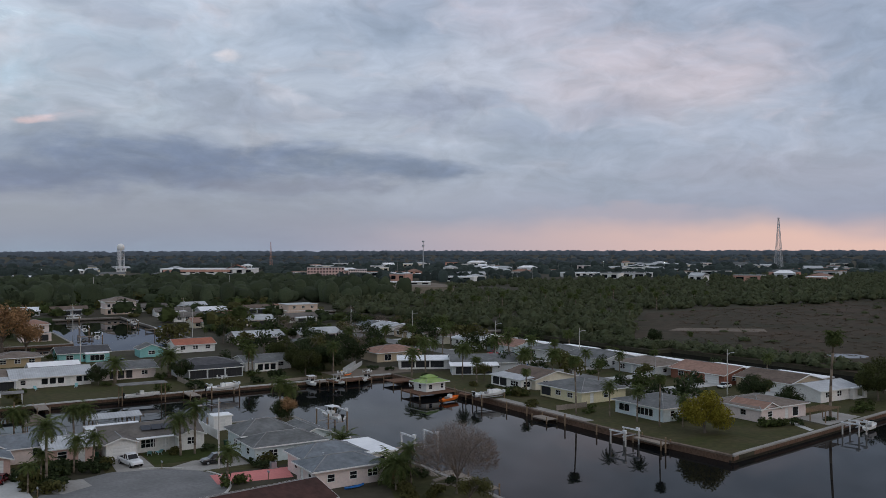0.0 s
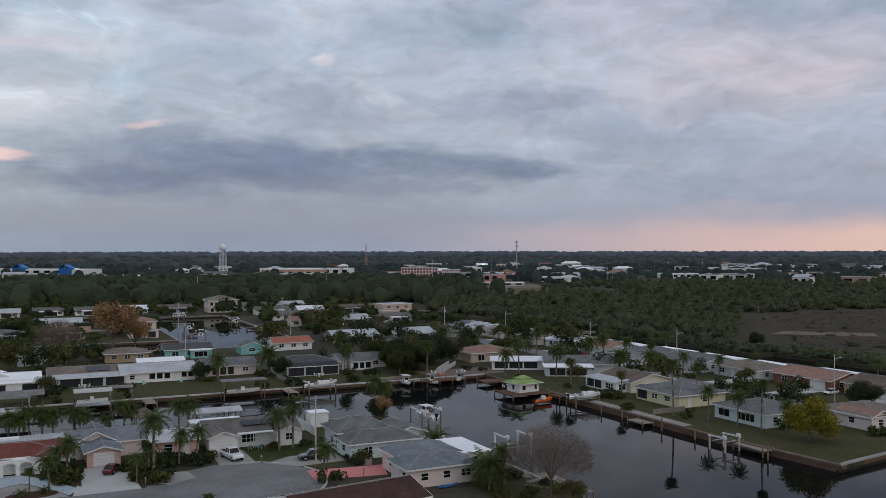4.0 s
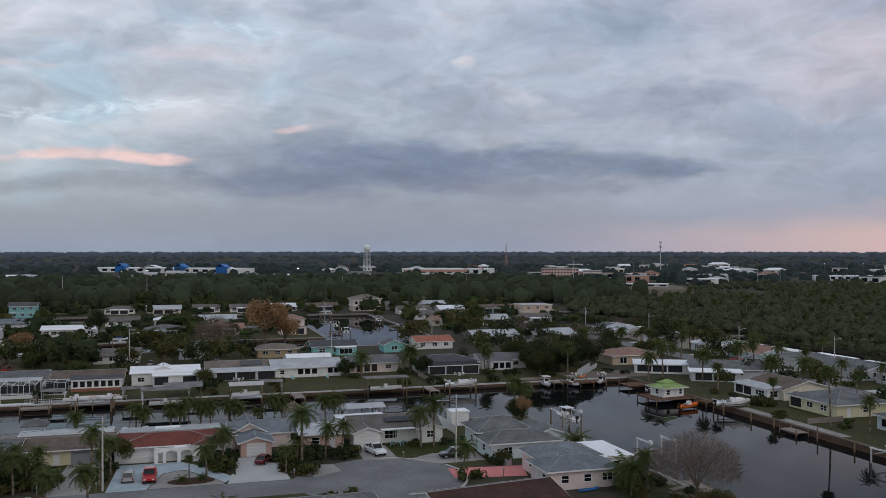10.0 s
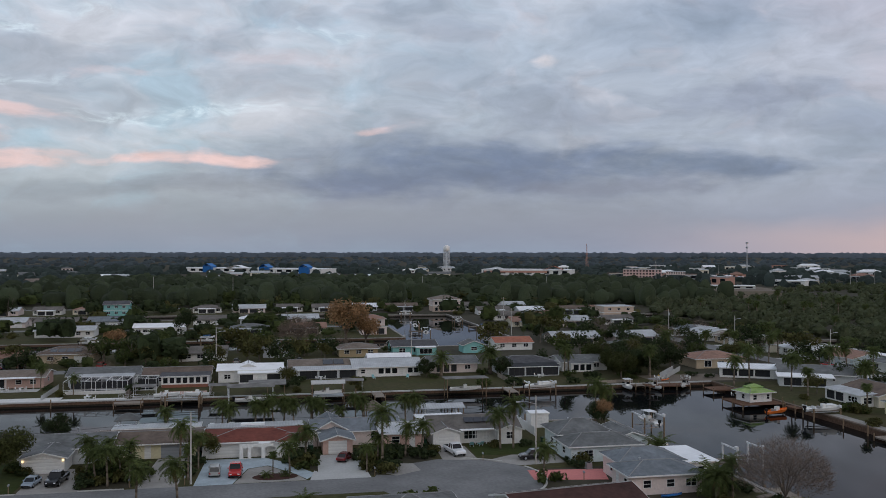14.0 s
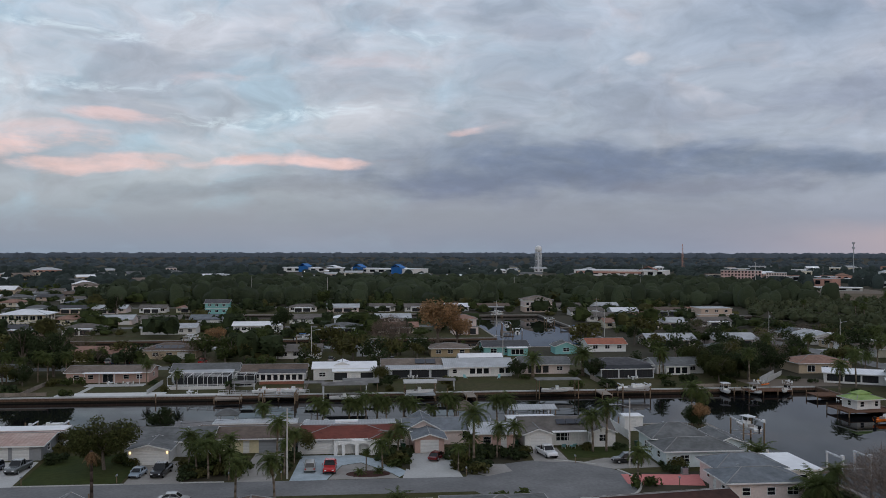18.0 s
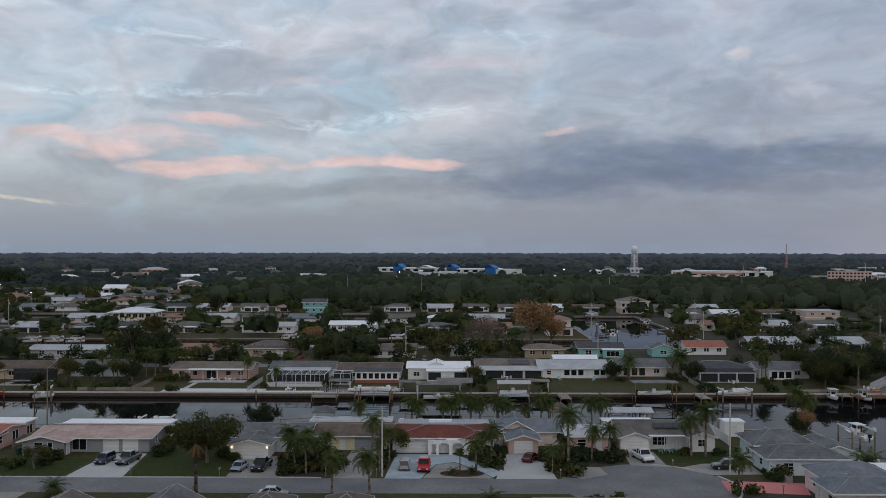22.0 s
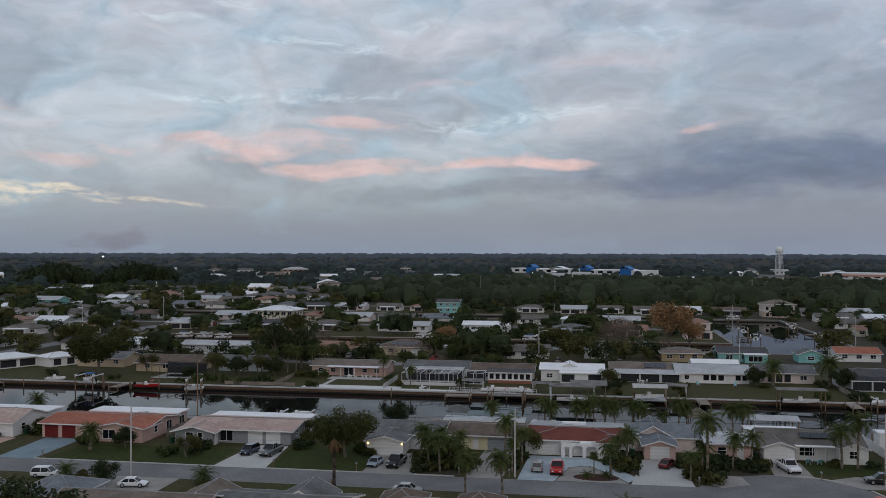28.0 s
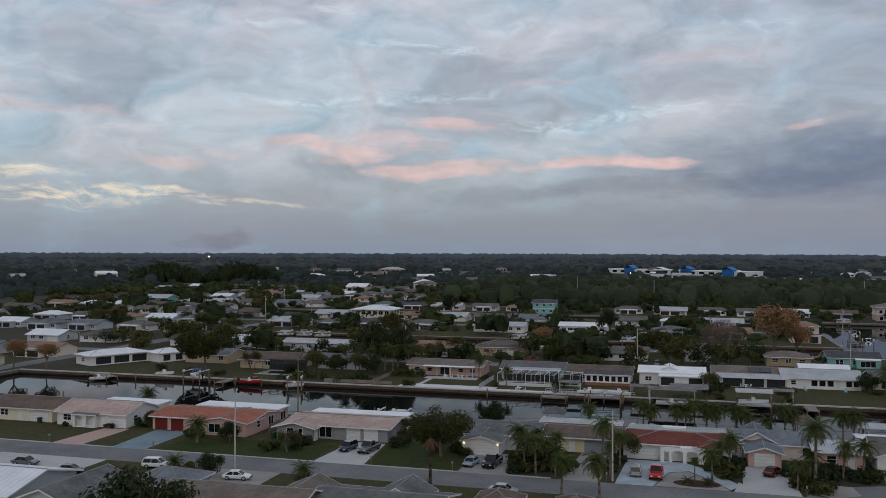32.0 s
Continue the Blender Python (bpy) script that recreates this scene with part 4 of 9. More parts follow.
def crown_proto(rng, n=110, size=0.16, low=0.15, lumps=7, closed=True):
    """A unit crown, 1 high and about 1 across, of leaf sprays."""
    blobs = [(rng.normal() * 0.2, rng.normal() * 0.2, rng.uniform(low + 0.25, 0.78), rng.uniform(0.18, 0.3), rng.uniform(0.12, 0.2)) for _ in range(lumps)]
    vs, fs = leaf_cloud(rng, blobs, n, size, 1.3)
    v, f = np.array(vs), np.array(fs)
    # a lumpy core keeps the crown closed
    g = np.linspace(-1, 1, 3)
    core, quads = [], []
    for ax in range(3):
        for sg in (-1, 1):
            for i in range(2):
                for j in range(2):
                    q = []
                    for di, dj in ((0, 0), (1, 0), (1, 1), (0, 1)):
                        p = [0, 0, 0]
                        p[ax], p[(ax + 1) % 3], p[(ax + 2) % 3] = sg, g[i + di], g[j + dj]
                        p = np.array(p) / np.linalg.norm(p)
                        b = 1 + 0.22 * math.sin(5.1 * p[0] + 2.3 * p[1] + n) + 0.16 * math.sin(6.7 * p[1] - 4.4 * p[2] + blobs[0][2] * 40)
                        q.append(len(v) + len(core))
                        core.append((p[0] * 0.36 * b, p[1] * 0.36 * b, 0.46 + low * 0.4 + p[2] * 0.33 * b))
                    quads.append(q if sg > 0 else q[::-1])
    if closed:
        v, f = np.concatenate([v, np.array(core)]), np.concatenate([f, np.array(quads)])
    # leaves face outwards and share the rounded shading of their crown
    c = v[f].mean(1) - np.array([0, 0, 0.36])
    out = c / np.linalg.norm(c, axis=1)[:, None]
    fn = np.cross(v[f[:, 1]] - v[f[:, 0]], v[f[:, 2]] - v[f[:, 0]])
    fn /= np.linalg.norm(fn, axis=1)[:, None]
    turn = (fn * out).sum(1) < 0
    f[turn] = f[turn][:, ::-1]
    fn[turn] *= -1
    nn = out * 0.55 + fn * 0.35 + np.array([0, 0, 0.45])
    nn /= np.linalg.norm(nn, axis=1)[:, None]
    nv = np.zeros_like(v)
    nv[f.ravel()] = np.repeat(nn, 4, axis=0)
    return v, f, nv


def soft_crown(rng, leaves=26, cells=3):
    """A unit crown for far woods: a closed lumpy mass with a fringe of leaf sprays."""
    v, f = [], []
    lobes = rng.normal(size=(7, 3))
    lobes /= np.linalg.norm(lobes, axis=1)[:, None]
    g = np.linspace(-1, 1, cells + 1)
    made = {}
    for ax in range(3):
        for sg in (-1, 1):
            for i in range(cells):
                for j in range(cells):
                    q = []
                    for di, dj in ((0, 0), (1, 0), (1, 1), (0, 1)):
                        p = [0.0, 0.0, 0.0]
                        p[ax], p[(ax + 1) % 3], p[(ax + 2) % 3] = sg, g[i + di], g[j + dj]
                        p = np.array(p) / np.linalg.norm(p)
                        key = tuple(np.round(p, 4))
                        if key not in made:
                            made[key] = len(v)
                            b = 0.74 + 0.34 * np.maximum(lobes @ p - 0.45, 0).max() / 0.55 + rng.uniform(-0.06, 0.06)
                            v.append((p[0] * 0.5 * b, p[1] * 0.5 * b, 0.5 + p[2] * 0.5 * b))
                        q.append(made[key])
                    f.append(q if sg > 0 else q[::-1])
    v, f = np.array(v), np.array(f)
    nv = v - np.array([0, 0, 0.36])
    blobs = [(p[0] * 0.28, p[1] * 0.28, 0.5 + p[2] * 0.3, 0.2, 0.18) for p in lobes]
    lv, lf = leaf_cloud(rng, blobs, leaves, 0.085, 1.3)
    lv, lf = np.array(lv), np.array(lf)
    nv = np.concatenate([nv, lv - np.array([0, 0, 0.3])]) + np.array([0, 0, 0.3])
    nv /= np.linalg.norm(nv, axis=1)[:, None]
    return np.concatenate([v, lv]), np.concatenate([f, lf + len(v)]), nv


# ---- vehicles ----


def loft(bm, sections):
    """Rings of equal count joined end to end, with caps."""
    rings = [[bm.verts.new(p) for p in s] for s in sections]
    n = len(rings[0])
    for a, b in zip(rings, rings[1:]):
        for k in range(n):
            bm.faces.new((a[k], a[(k + 1) % n], b[(k + 1) % n], b[k]))
    bm.faces.new(rings[0][::-1])
    bm.faces.new(rings[-1])
    bmesh.ops.recalc_face_normals(bm, faces=bm.faces)
    return bm


def car(x, y, rz, material, kind, label, z=0.03, category="car"):
    """A vehicle with its nose along local +x."""
    L, W, H, hood, belt = {"suv": (4.7, 1.90, 1.72, 1.02, 1.0), "sedan": (4.7, 1.82, 1.45, 0.88, 0.9), "pickup": (5.7, 2.0, 1.88, 1.12, 1.12), "van": (5.1, 1.98, 1.78, 1.05, 1.05)}[kind]
    c = thing("car" if kind != "pickup" else "pickup_truck", x, y, z, rz, label, category, "", 0.95 if kind == "pickup" else 0.88)
    w = W / 2

    def ring(px, hw, z0, z1):
        return [(px, -hw, z0 + 0.1), (px, -hw + 0.08, z0), (px, hw - 0.08, z0), (px, hw, z0 + 0.1), (px, hw, z1 - 0.18), (px, hw - 0.12, z1), (px, -hw + 0.12, z1), (px, -hw, z1 - 0.18)]
    f, r = L / 2, -L / 2
    if kind == "pickup":
        secs = [ring(r, w - 0.05, 0.5, belt), ring(r + 0.1, w, 0.38, belt), ring(0.0, w, 0.32, belt), ring(0.9, w, 0.32, hood + 0.03), ring(f - 0.4, w - 0.02, 0.34, hood - 0.06), ring(f, w - 0.14, 0.42, hood - 0.26)]
        cab = (-0.75, 1.15)
    elif kind == "sedan":
        secs = [ring(r, w - 0.14, 0.45, belt - 0.1), ring(r + 0.3, w - 0.02, 0.3, belt), ring(0.4, w, 0.26, belt), ring(1.0, w, 0.26, hood), ring(f - 0.4, w - 0.03, 0.28, hood - 0.12), ring(f, w - 0.2, 0.36, hood - 0.28)]
        cab = (-1.75, 1.15)
    else:
        secs = [ring(r, w - 0.08, 0.48, belt), ring(r + 0.2, w, 0.34, belt), ring(0.5, w, 0.3, belt), ring(1.1, w, 0.3, hood), ring(f - 0.35, w - 0.03, 0.32, hood - 0.1), ring(f, w - 0.18, 0.4, hood - 0.3)]
        cab = (r + 0.08, 1.25)
    part("body", loft(bmesh.new(), secs), material, c, smooth=False)
    b0, b1 = cab
    slope = 0.75 if kind != "pickup" else 0.6
    rear = 0.7 if kind == "sedan" else (0.15 if kind == "pickup" else 0.35)
    t0, t1 = b0 + rear, b1 - slope
    ztop, tw = H - 0.06, w - 0.24
    gl = bmesh.new()
    loft(gl, [[(b0, -w + 0.09, belt - 0.02), (b0, w - 0.09, belt - 0.02), (b1, w - 0.09, belt - 0.02), (b1, -w + 0.09, belt - 0.02)],
              [(t0, -tw, ztop), (t0, tw, ztop), (t1, tw, ztop), (t1, -tw, ztop)]])
    part("cabin_glass", gl, CARGLASS, c, "dark tinted glass")
    part("roof", boxes((t0 - 0.05, t1 + 0.06, -tw - 0.03, tw + 0.03, ztop - 0.02, H)), material, c)
    m = (b0 + b1) / 2 - 0.1
    for s in (-1, 1):
        for px, qx in ((b1, t1), (b0, t0), (m, m)) if y < 175 and x < 100 else ():
            part("pillar", tubes(((px, s * (w - 0.10), belt - 0.02), (qx, s * (tw + 0.005), ztop), 0.055), n=5), material, c)
    if kind == "pickup":
        part("bed", boxes((r + 0.16, b0 - 0.08, -w + 0.16, w - 0.16, belt - 0.02, belt + 0.012)), BLACKRUB, c, "black bed liner")
    for px in (f - 0.95, r + 0.95):
        for s in (-1, 1):
            ty = part("wheel", tubes(((px, s * (w - 0.22), 0.36), (px, s * (w + 0.01), 0.36), 0.36), n=14), BLACKRUB, c)
            part("rim", tubes(((px, s * (w + 0.005), 0.36), (px, s * (w + 0.025), 0.36), 0.22), n=10), STEEL, ty)
    for s in (-1, 1):
        part("headlight", boxes((f - 0.12, f + 0.01, s * (w - 0.42) - 0.16, s * (w - 0.42) + 0.16, hood - 0.46, hood - 0.3)), HEADLAMP, c)
        part("taillight", boxes((r - 0.02, r + 0.06, s * (w - 0.22) - 0.1, s * (w - 0.22) + 0.1, belt - 0.38, belt - 0.12)), TAILLAMP, c)
        part("mirror", boxes((b1 - 0.55, b1 - 0.4, s * (w + 0.08) - 0.08, s * (w + 0.08) + 0.08, belt + 0.02, belt + 0.18)), material, c)
    part("bumper", boxes((f - 0.02, f + 0.05, -w + 0.25, w - 0.25, 0.38, 0.56)), BLACKRUB, c)
    part("bumper", boxes((r - 0.06, r + 0.02, -w + 0.2, w - 0.2, 0.42, 0.6)), CHROME if kind == "pickup" else material, c)
    return c


def boat(x, y, z, rz, label, length=6.5, top=None, cabin=False, hull=None, motor=True):
    """An open motor boat with its bow along local +x; top: canvas of a T-top."""
    b = thing("boat", x, y, z, rz, label, "boat")
    L, W = length, length * 0.32
    secs = []
    for f, hw, kz in ((0.0, 0.92, 0.0), (0.3, 1.0, 0.0), (0.6, 0.95, 0.02), (0.8, 0.7, 0.1), (0.93, 0.34, 0.28), (1.0, 0.05, 0.5)):
        px, w = -L / 2 + L * f, W / 2 * hw
        sh = 0.75 + 0.3 * f * f
        secs.append([(px, 0, kz), (px, w * 0.8, kz + 0.25), (px, w, sh), (px, w * 0.88, sh), (px, w * 0.84, sh - 0.22), (px, -w * 0.84, sh - 0.22), (px, -w * 0.88, sh), (px, -w, sh), (px, -w * 0.8, kz + 0.25)])
    part("hull", loft(bmesh.new(), secs), hull or GELCOAT, b)
    part("console", boxes((-0.5, 0.3, -0.4, 0.4, 0.55, 1.5)), GELCOAT, b)
    part("windshield", boxes((0.3, 0.34, -0.4, 0.4, 1.2, 1.75)), CARGLASS, b)
    part("seat", boxes((-1.3, -0.85, -0.5, 0.5, 0.55, 1.05)), GREYCANVAS, b)
    if cabin:
        part("cabin", boxes((0.3, L * 0.3, -W * 0.3, W * 0.3, 0.6, 1.35)), GELCOAT, b)
    if top:
        for sx in (-0.9, 0.5):
            for sy in (-0.6, 0.6):
                part("post", tubes(((sx, sy, 0.6), (sx, sy, 2.35), 0.035), n=6), ALUM, b)
        part("canopy", boxes((-1.5, 1.0, -0.95, 0.95, 2.35, 2.43)), top, b)
    if motor:
        mt = part("outboard_motor", boxes((-L / 2 - 0.55, -L / 2 - 0.02, -0.2, 0.2, 0.7, 1.25)), BLACKRUB, b)
        part("motor_leg", boxes((-L / 2 - 0.35, -L / 2 - 0.12, -0.08, 0.08, -0.1, 0.7)), BLACKRUB, mt)
    return b


WATERZ = -1.1


def boat_lift(x, y, rz, w=3.6, d=5.0, h=2.0, label="boat lift of timber piles with steel beams and a cradle", material=None):
    t = thing("boat_lift", x, y, WATERZ, rz, label, "boat lift")
    for sx in (-1, 1):
        for sy in (-1, 1):
            part("support_post", tubes(((sx * w / 2, sy * d / 2, -1.2), (sx * w / 2, sy * d / 2, h + 1.1), 0.15), n=7), material or WOODPOLE, t)
        part("beam", boxes((sx * w / 2 - 0.09, sx * w / 2 + 0.09, -d / 2 - 0.3, d / 2 + 0.3, h + 1.1, h + 1.32)), ALUM, t)
        part("motor", boxes((sx * w / 2 - 0.2, sx * w / 2 + 0.2, -d / 2 - 0.1, -d / 2 + 0.5, h + 1.32, h + 1.65)), ALUM, t)
    for sy in (-0.6, 0.6):
        part("cradle_beam", boxes((-w / 2, w / 2, sy * d / 2 - 0.08, sy * d / 2 + 0.08, 1.55, 1.7)), STEEL, t)
    return t


def dock(x, y, rz, w, d, label="grey timber dock on piles over the canal", material=None, h=0.0):
    """Decking d long (local y) and w wide, with a board every 0.3 m and piles."""
    t = thing("dock", x, y, 0.0, rz, label, "dock")
    bm = bmesh.new()
    k = 0.0
    while k < d - 0.05:
        box(bm, -w / 2, w / 2, -d / 2 + k, -d / 2 + min(k + 0.27, d), h - 0.12, h - 0.04)
        k += 0.3
    part("decking", bm, material or WOOD, t)
    part("joist", boxes((-w / 2 + 0.1, -w / 2 + 0.25, -d / 2, d / 2, h - 0.35, h - 0.12)), material or WOOD, t)
    part("joist", boxes((w / 2 - 0.25, w / 2 - 0.1, -d / 2, d / 2, h - 0.35, h - 0.12)), material or WOOD, t)
    n = max(2, round(d / 3))
    for j in range(n):
        for s in (-1, 1):
            yy = -d / 2 + 0.2 + (d - 0.4) * j / (n - 1)
            part("support_post", tubes(((s * w / 2, yy, WATERZ - 1.2), (s * w / 2, yy, h + 0.5), 0.12), n=7), WOODPOLE, t)
    return t


def street_lamp(x, y, h, rz, label="tall concrete street lamp pole with a short arm", arm=2.2, material=None, cross=False):
    t = thing("street_lamp", x, y, 0.0, rz, label, "street lamp", "street poles")
    part("pole", tubes(((0, 0, -0.3), (0, 0, h), 0.145, 0.09), n=8), material or POLE, t)
    if arm:
        ar = part("arm", tubes(((0, 0, h * 0.88), (-arm * 0.6, 0, h * 0.88 + 0.35), 0.05), ((-arm * 0.6, 0, h * 0.88 + 0.35), (-arm, 0, h * 0.88 + 0.38), 0.05), n=6), STEEL, t)
        bm = boxes((-arm - 0.55, -arm, -0.14, 0.14, h * 0.88 + 0.30, h * 0.88 + 0.46))
        part("lamp_head", bm, STEEL, ar)
    if cross:
        part("crossarm", boxes((-1.2, 1.2, -0.06, 0.06, h - 0.7, h - 0.58)), WOODPOLE, t)
        for u in (-1.0, 0.0, 1.0):
            part("insulator", tubes(((u, 0, h - 0.58), (u, 0, h - 0.35), 0.06), n=6), PALECONC, t)
        part("transformer", tubes(((0.3, 0.05, h - 2.4), (0.3, 0.05, h - 1.5), 0.24), n=10), STEEL, t)
    return t


def wire(p, q, sag=0.8, r=0.02):
    bm = bmesh.new()
    pts = [Vector(p).lerp(Vector(q), k / 8) - Vector((0, 0, sag * 4 * (k / 8) * (1 - k / 8))) for k in range(9)]
    loft(bm, [[(a.x, a.y - r, a.z), (a.x, a.y, a.z - r), (a.x, a.y + r, a.z), (a.x, a.y, a.z + r)] for a in pts])
    ob = new("power_line", mesh_of("power_line", bm, BLACKMETAL))
    return tagged(ob, "thin black power line slung between street poles", "power line", "power lines")

# ---- ground, water and roads ----
WATERS = [(-178, 66, 163, 204), (66, 110.5, 118, 204), (67.5, 110.5, -90, 118), (110.5, 330, -90, 96), (-175, 52, 297, 329), (52, 92, 297, 446),
          (-230, 52, 428, 460), (194, 215, -90, 205), (194, 207, 205, 290), (186, 199, 290, 430)]


def slant(x, y):
    """The banks of the point run askew: they lean off the grid of canals."""
    nx = x + (2.0 * min(max((118 - y) / 22, 0), 1) if abs(x - 110.5) < 0.6 and y > 90 else 0.0)
    ny = y + (-1.6 + (min(max(x, 110.5), 194) - 110.5) * 0.1535 if abs(y - 96) < 0.6 and x > 109 else 0.0)
    return nx, ny


def slanted(bm):
    for v in bm.verts:
        v.co.x, v.co.y = slant(v.co.x, v.co.y)
    return bm


def wet(x, y):
    return any(a < x < b and c < y < d for a, b, c, d in WATERS)


GX = sorted({-4900, -900, 900, 4900, *[v for r in WATERS for v in r[:2]]})
GY = sorted({-4900, -900, 1200, 4900, *[v for r in WATERS for v in r[2:]]})
bm = bmesh.new()
cells = {}
for i in range(len(GX) - 1):
    for j in range(len(GY) - 1):
        cells[i, j] = wet((GX[i] + GX[i + 1]) / 2, (GY[j] + GY[j + 1]) / 2)
for (i, j), w in cells.items():
    x0, x1, y0, y1, z = GX[i], GX[i + 1], GY[j], GY[j + 1], (-3.0 if w else 0.0)
    bm.faces.new([bm.verts.new(p) for p in ((x0, y0, z), (x1, y0, z), (x1, y1, z), (x0, y1, z))])
    for di, dj, a, b in ((1, 0, (x1, y0), (x1, y1)), (0, 1, (x0, y1), (x1, y1))):
        if (i + di, j + dj) in cells and cells[i + di, j + dj] != w:
            bm.faces.new([bm.verts.new(p) for p in ((*a, -3), (*b, -3), (*b, 0), (*a, 0))])
bmesh.ops.remove_doubles(bm, verts=bm.verts, dist=0.001)
setting("ground", slanted(bm), SOIL, "sandy scrubby ground with patchy winter grass", "ground")
bm = bmesh.new()
bm.faces.new([bm.verts.new((*p, WATERZ)) for p in ((-232, -92), (332, -92), (332, 462), (-232, 462))])
setting("water", bm, WATER, "still dark canal water mirroring the sky", "water")

# seawalls: a weathered face with a proud cap along each bank
n_wall = 0
for horizontal in (True, False):
    runs = {}
    for (i, j), w in cells.items():
        k = (i, j + 1) if horizontal else (i + 1, j)
        if k in cells and cells[k] != w:
            line = GY[j + 1] if horizontal else GX[i + 1]
            span = (GX[i], GX[i + 1]) if horizontal else (GY[j], GY[j + 1])
            runs.setdefault((line, w), []).append(span)
    for (line, w), spans in runs.items():
        if (not horizontal and line in (207, 199, 215)) or (horizontal and line == 205):
            continue
        merged = []
        for a, b in sorted(spans):
            if merged and abs(merged[-1][1] - a) < 0.01:
                merged[-1][1] = b
            else:
                merged.append([a, b])
        for a, b in merged:
            if b - a < 1.5:
                continue
            n_wall += 1
            s = -1 if w else 1
            face, cap = bmesh.new(), bmesh.new()
            f0, f1 = sorted((line - s * 0.1, line + s * 0.28))
            c0, c1 = sorted((line + s * 0.36, line - s * 0.4))
            u = a
            while u < b - 0.01:
                v = min(u + 4.0, b)
                if horizontal:
                    box(face, u + 0.02, v - 0.02, f0, f1, -2.6, -0.12)
                    box(cap, u + 0.006, v - 0.006, c0, c1, -0.12, 0.14)
                else:
                    box(face, f0, f1, u + 0.02, v - 0.02, -2.6, -0.12)
                    box(cap, c0, c1, u + 0.006, v - 0.006, -0.12, 0.14)
                u = v
            sw = setting("seawall_%d" % n_wall, slanted(face), RUSTWALL if line in (204, 329, 110.5, 96) else SEAWALL, "stained canal seawall with a concrete cap", "seawall")
            part("cap", slanted(cap), CAPWOOD if line == 110.5 else PALECONC if line == 204 else CONCRETE, sw)
            wet_b = bmesh.new()
            w0, w1 = sorted((line + s * 0.2, line + s * 0.30))
            if horizontal:
                box(wet_b, a, b, w0, w1, -1.4, -0.72)
            else:
                box(wet_b, w0, w1, a, b, -1.4, -0.72)
            part("waterline", slanted(wet_b), ALGAE, sw, "dark algae-stained band at the waterline")


def patch(name, pts, material, z=0.02, label="", category=""):
    """A flat slab of ground cover over a polygon."""
    bm = bmesh.new()
    prism(bm, pts, z - 0.06, z, "z")
    return setting(name, bm, material, label, category)


def rect(a, b, c, d):
    return [(a, c), (b, c), (b, d), (a, d)]


def kerb(name, pts, w=0.35, h=0.11):
    bm = bmesh.new()
    for (x0, y0), (x1, y1) in zip(pts, pts[1:]):
        d = Vector((x1 - x0, y1 - y0)).normalized()
        n = Vector((-d.y, d.x)) * w
        prism(bm, [(x0, y0), (x1, y1), (x1 + n.x, y1 + n.y), (x0 + n.x, y0 + n.y)], -0.05, h, "z")
    return setting(name, bm, KERB, "low concrete kerb along the street", "kerb")


def arc(cx, cy, r, a0, a1, n=24):
    return [(cx + r * math.cos(radians(a0 + (a1 - a0) * k / n)), cy + r * math.sin(radians(a0 + (a1 - a0) * k / n))) for k in range(n + 1)]


patch("road_1", rect(-320, 24, 119.6, 127.4), ASPHALT, 0.030, "worn grey asphalt residential street", "street")
patch("road_cul_de_sac", arc(27.5, 124, 12.3, 0, 360, 40)[:-1], ASPHALT, 0.026, "wide grey asphalt turning circle at the street's end", "street")
kerb("kerb_1", [(-320, 127.4), (-105, 127.4)])
kerb("kerb_2", [(-99, 127.4), (-92.5, 127.4)])
kerb("kerb_3", [(-86.5, 127.4), (-56, 127.4)])
kerb("kerb_4", [(-48, 127.4), (-33, 127.4)])
kerb("kerb_5", [(-25, 127.4), (-19, 127.4)])
kerb("kerb_6", arc(27.5, 124, 12.4, 25, -70))
kerb("kerb_7", arc(27.5, 124, 12.4, 75, 45))
patch("road_2", rect(-330, 62, 249, 256), ASPHALT, 0.030, "grey residential street behind the canal houses", "street")
patch("road_3", rect(-330, 51, 380, 387), ASPHALT, 0.030, "grey residential street among houses", "street")
patch("road_4", rect(-330, 160, 512, 519), ASPHALT, 0.030, "grey residential street among houses", "street")
patch("road_5", rect(146, 153, 112, 330), ASPHALT, 0.030, "grey street along the peninsula", "street")
patch("road_6", rect(-189, -182, 127.5, 512), ASPHALT, 0.026, "grey cross street linking the blocks", "street")
patch("lawn_row_1", rect(-158, 66, 127.4, 162.4), GRASS, 0.015, "patchy winter lawn in front of the houses", "lawn")
patch("lawn_row_2", rect(-158, 112, 204.6, 249), GRASS, 0.015, "patchy winter lawn behind the canal houses", "lawn")
patch("lawn_row_3", rect(-175, 57, 256, 296.5), GRASS, 0.015, "patchy lawn between houses", "lawn")
patch("lawn_row_4", rect(-180, 51.4, 329.6, 380), GRASS, 0.015, "patchy lawn between houses", "lawn")
patch("lawn_row_5", rect(-180, 51.4, 387, 427.5), GRASS, 0.015, "patchy lawn between houses", "lawn")
patch("lawn_row_6", rect(-180, 51.4, 460.5, 512), GRASS, 0.015, "patchy lawn between houses", "lawn")
patch("lawn_row_0", rect(-320, 26, 88, 119.6), GRASS, 0.015, "patchy lawn along the near side of the street", "lawn")
patch("lawn_peninsula", [(113.0, 95.4), (146, 100.5), (146, 202), (111.1, 202), (111.1, 118)], GRASS, 0.015, "dull green lawn sloping to the seawall", "lawn")
patch("lawn_peninsula_east", [(153, 101.6), (193.5, 107.8), (193.5, 290), (153, 290)], GRASS, 0.015, "dull green lawn of the outer row", "lawn")
patch("lawn_west", rect(-330, -189, 127.5, 249), GRASS, 0.015, "patchy winter lawn", "lawn")
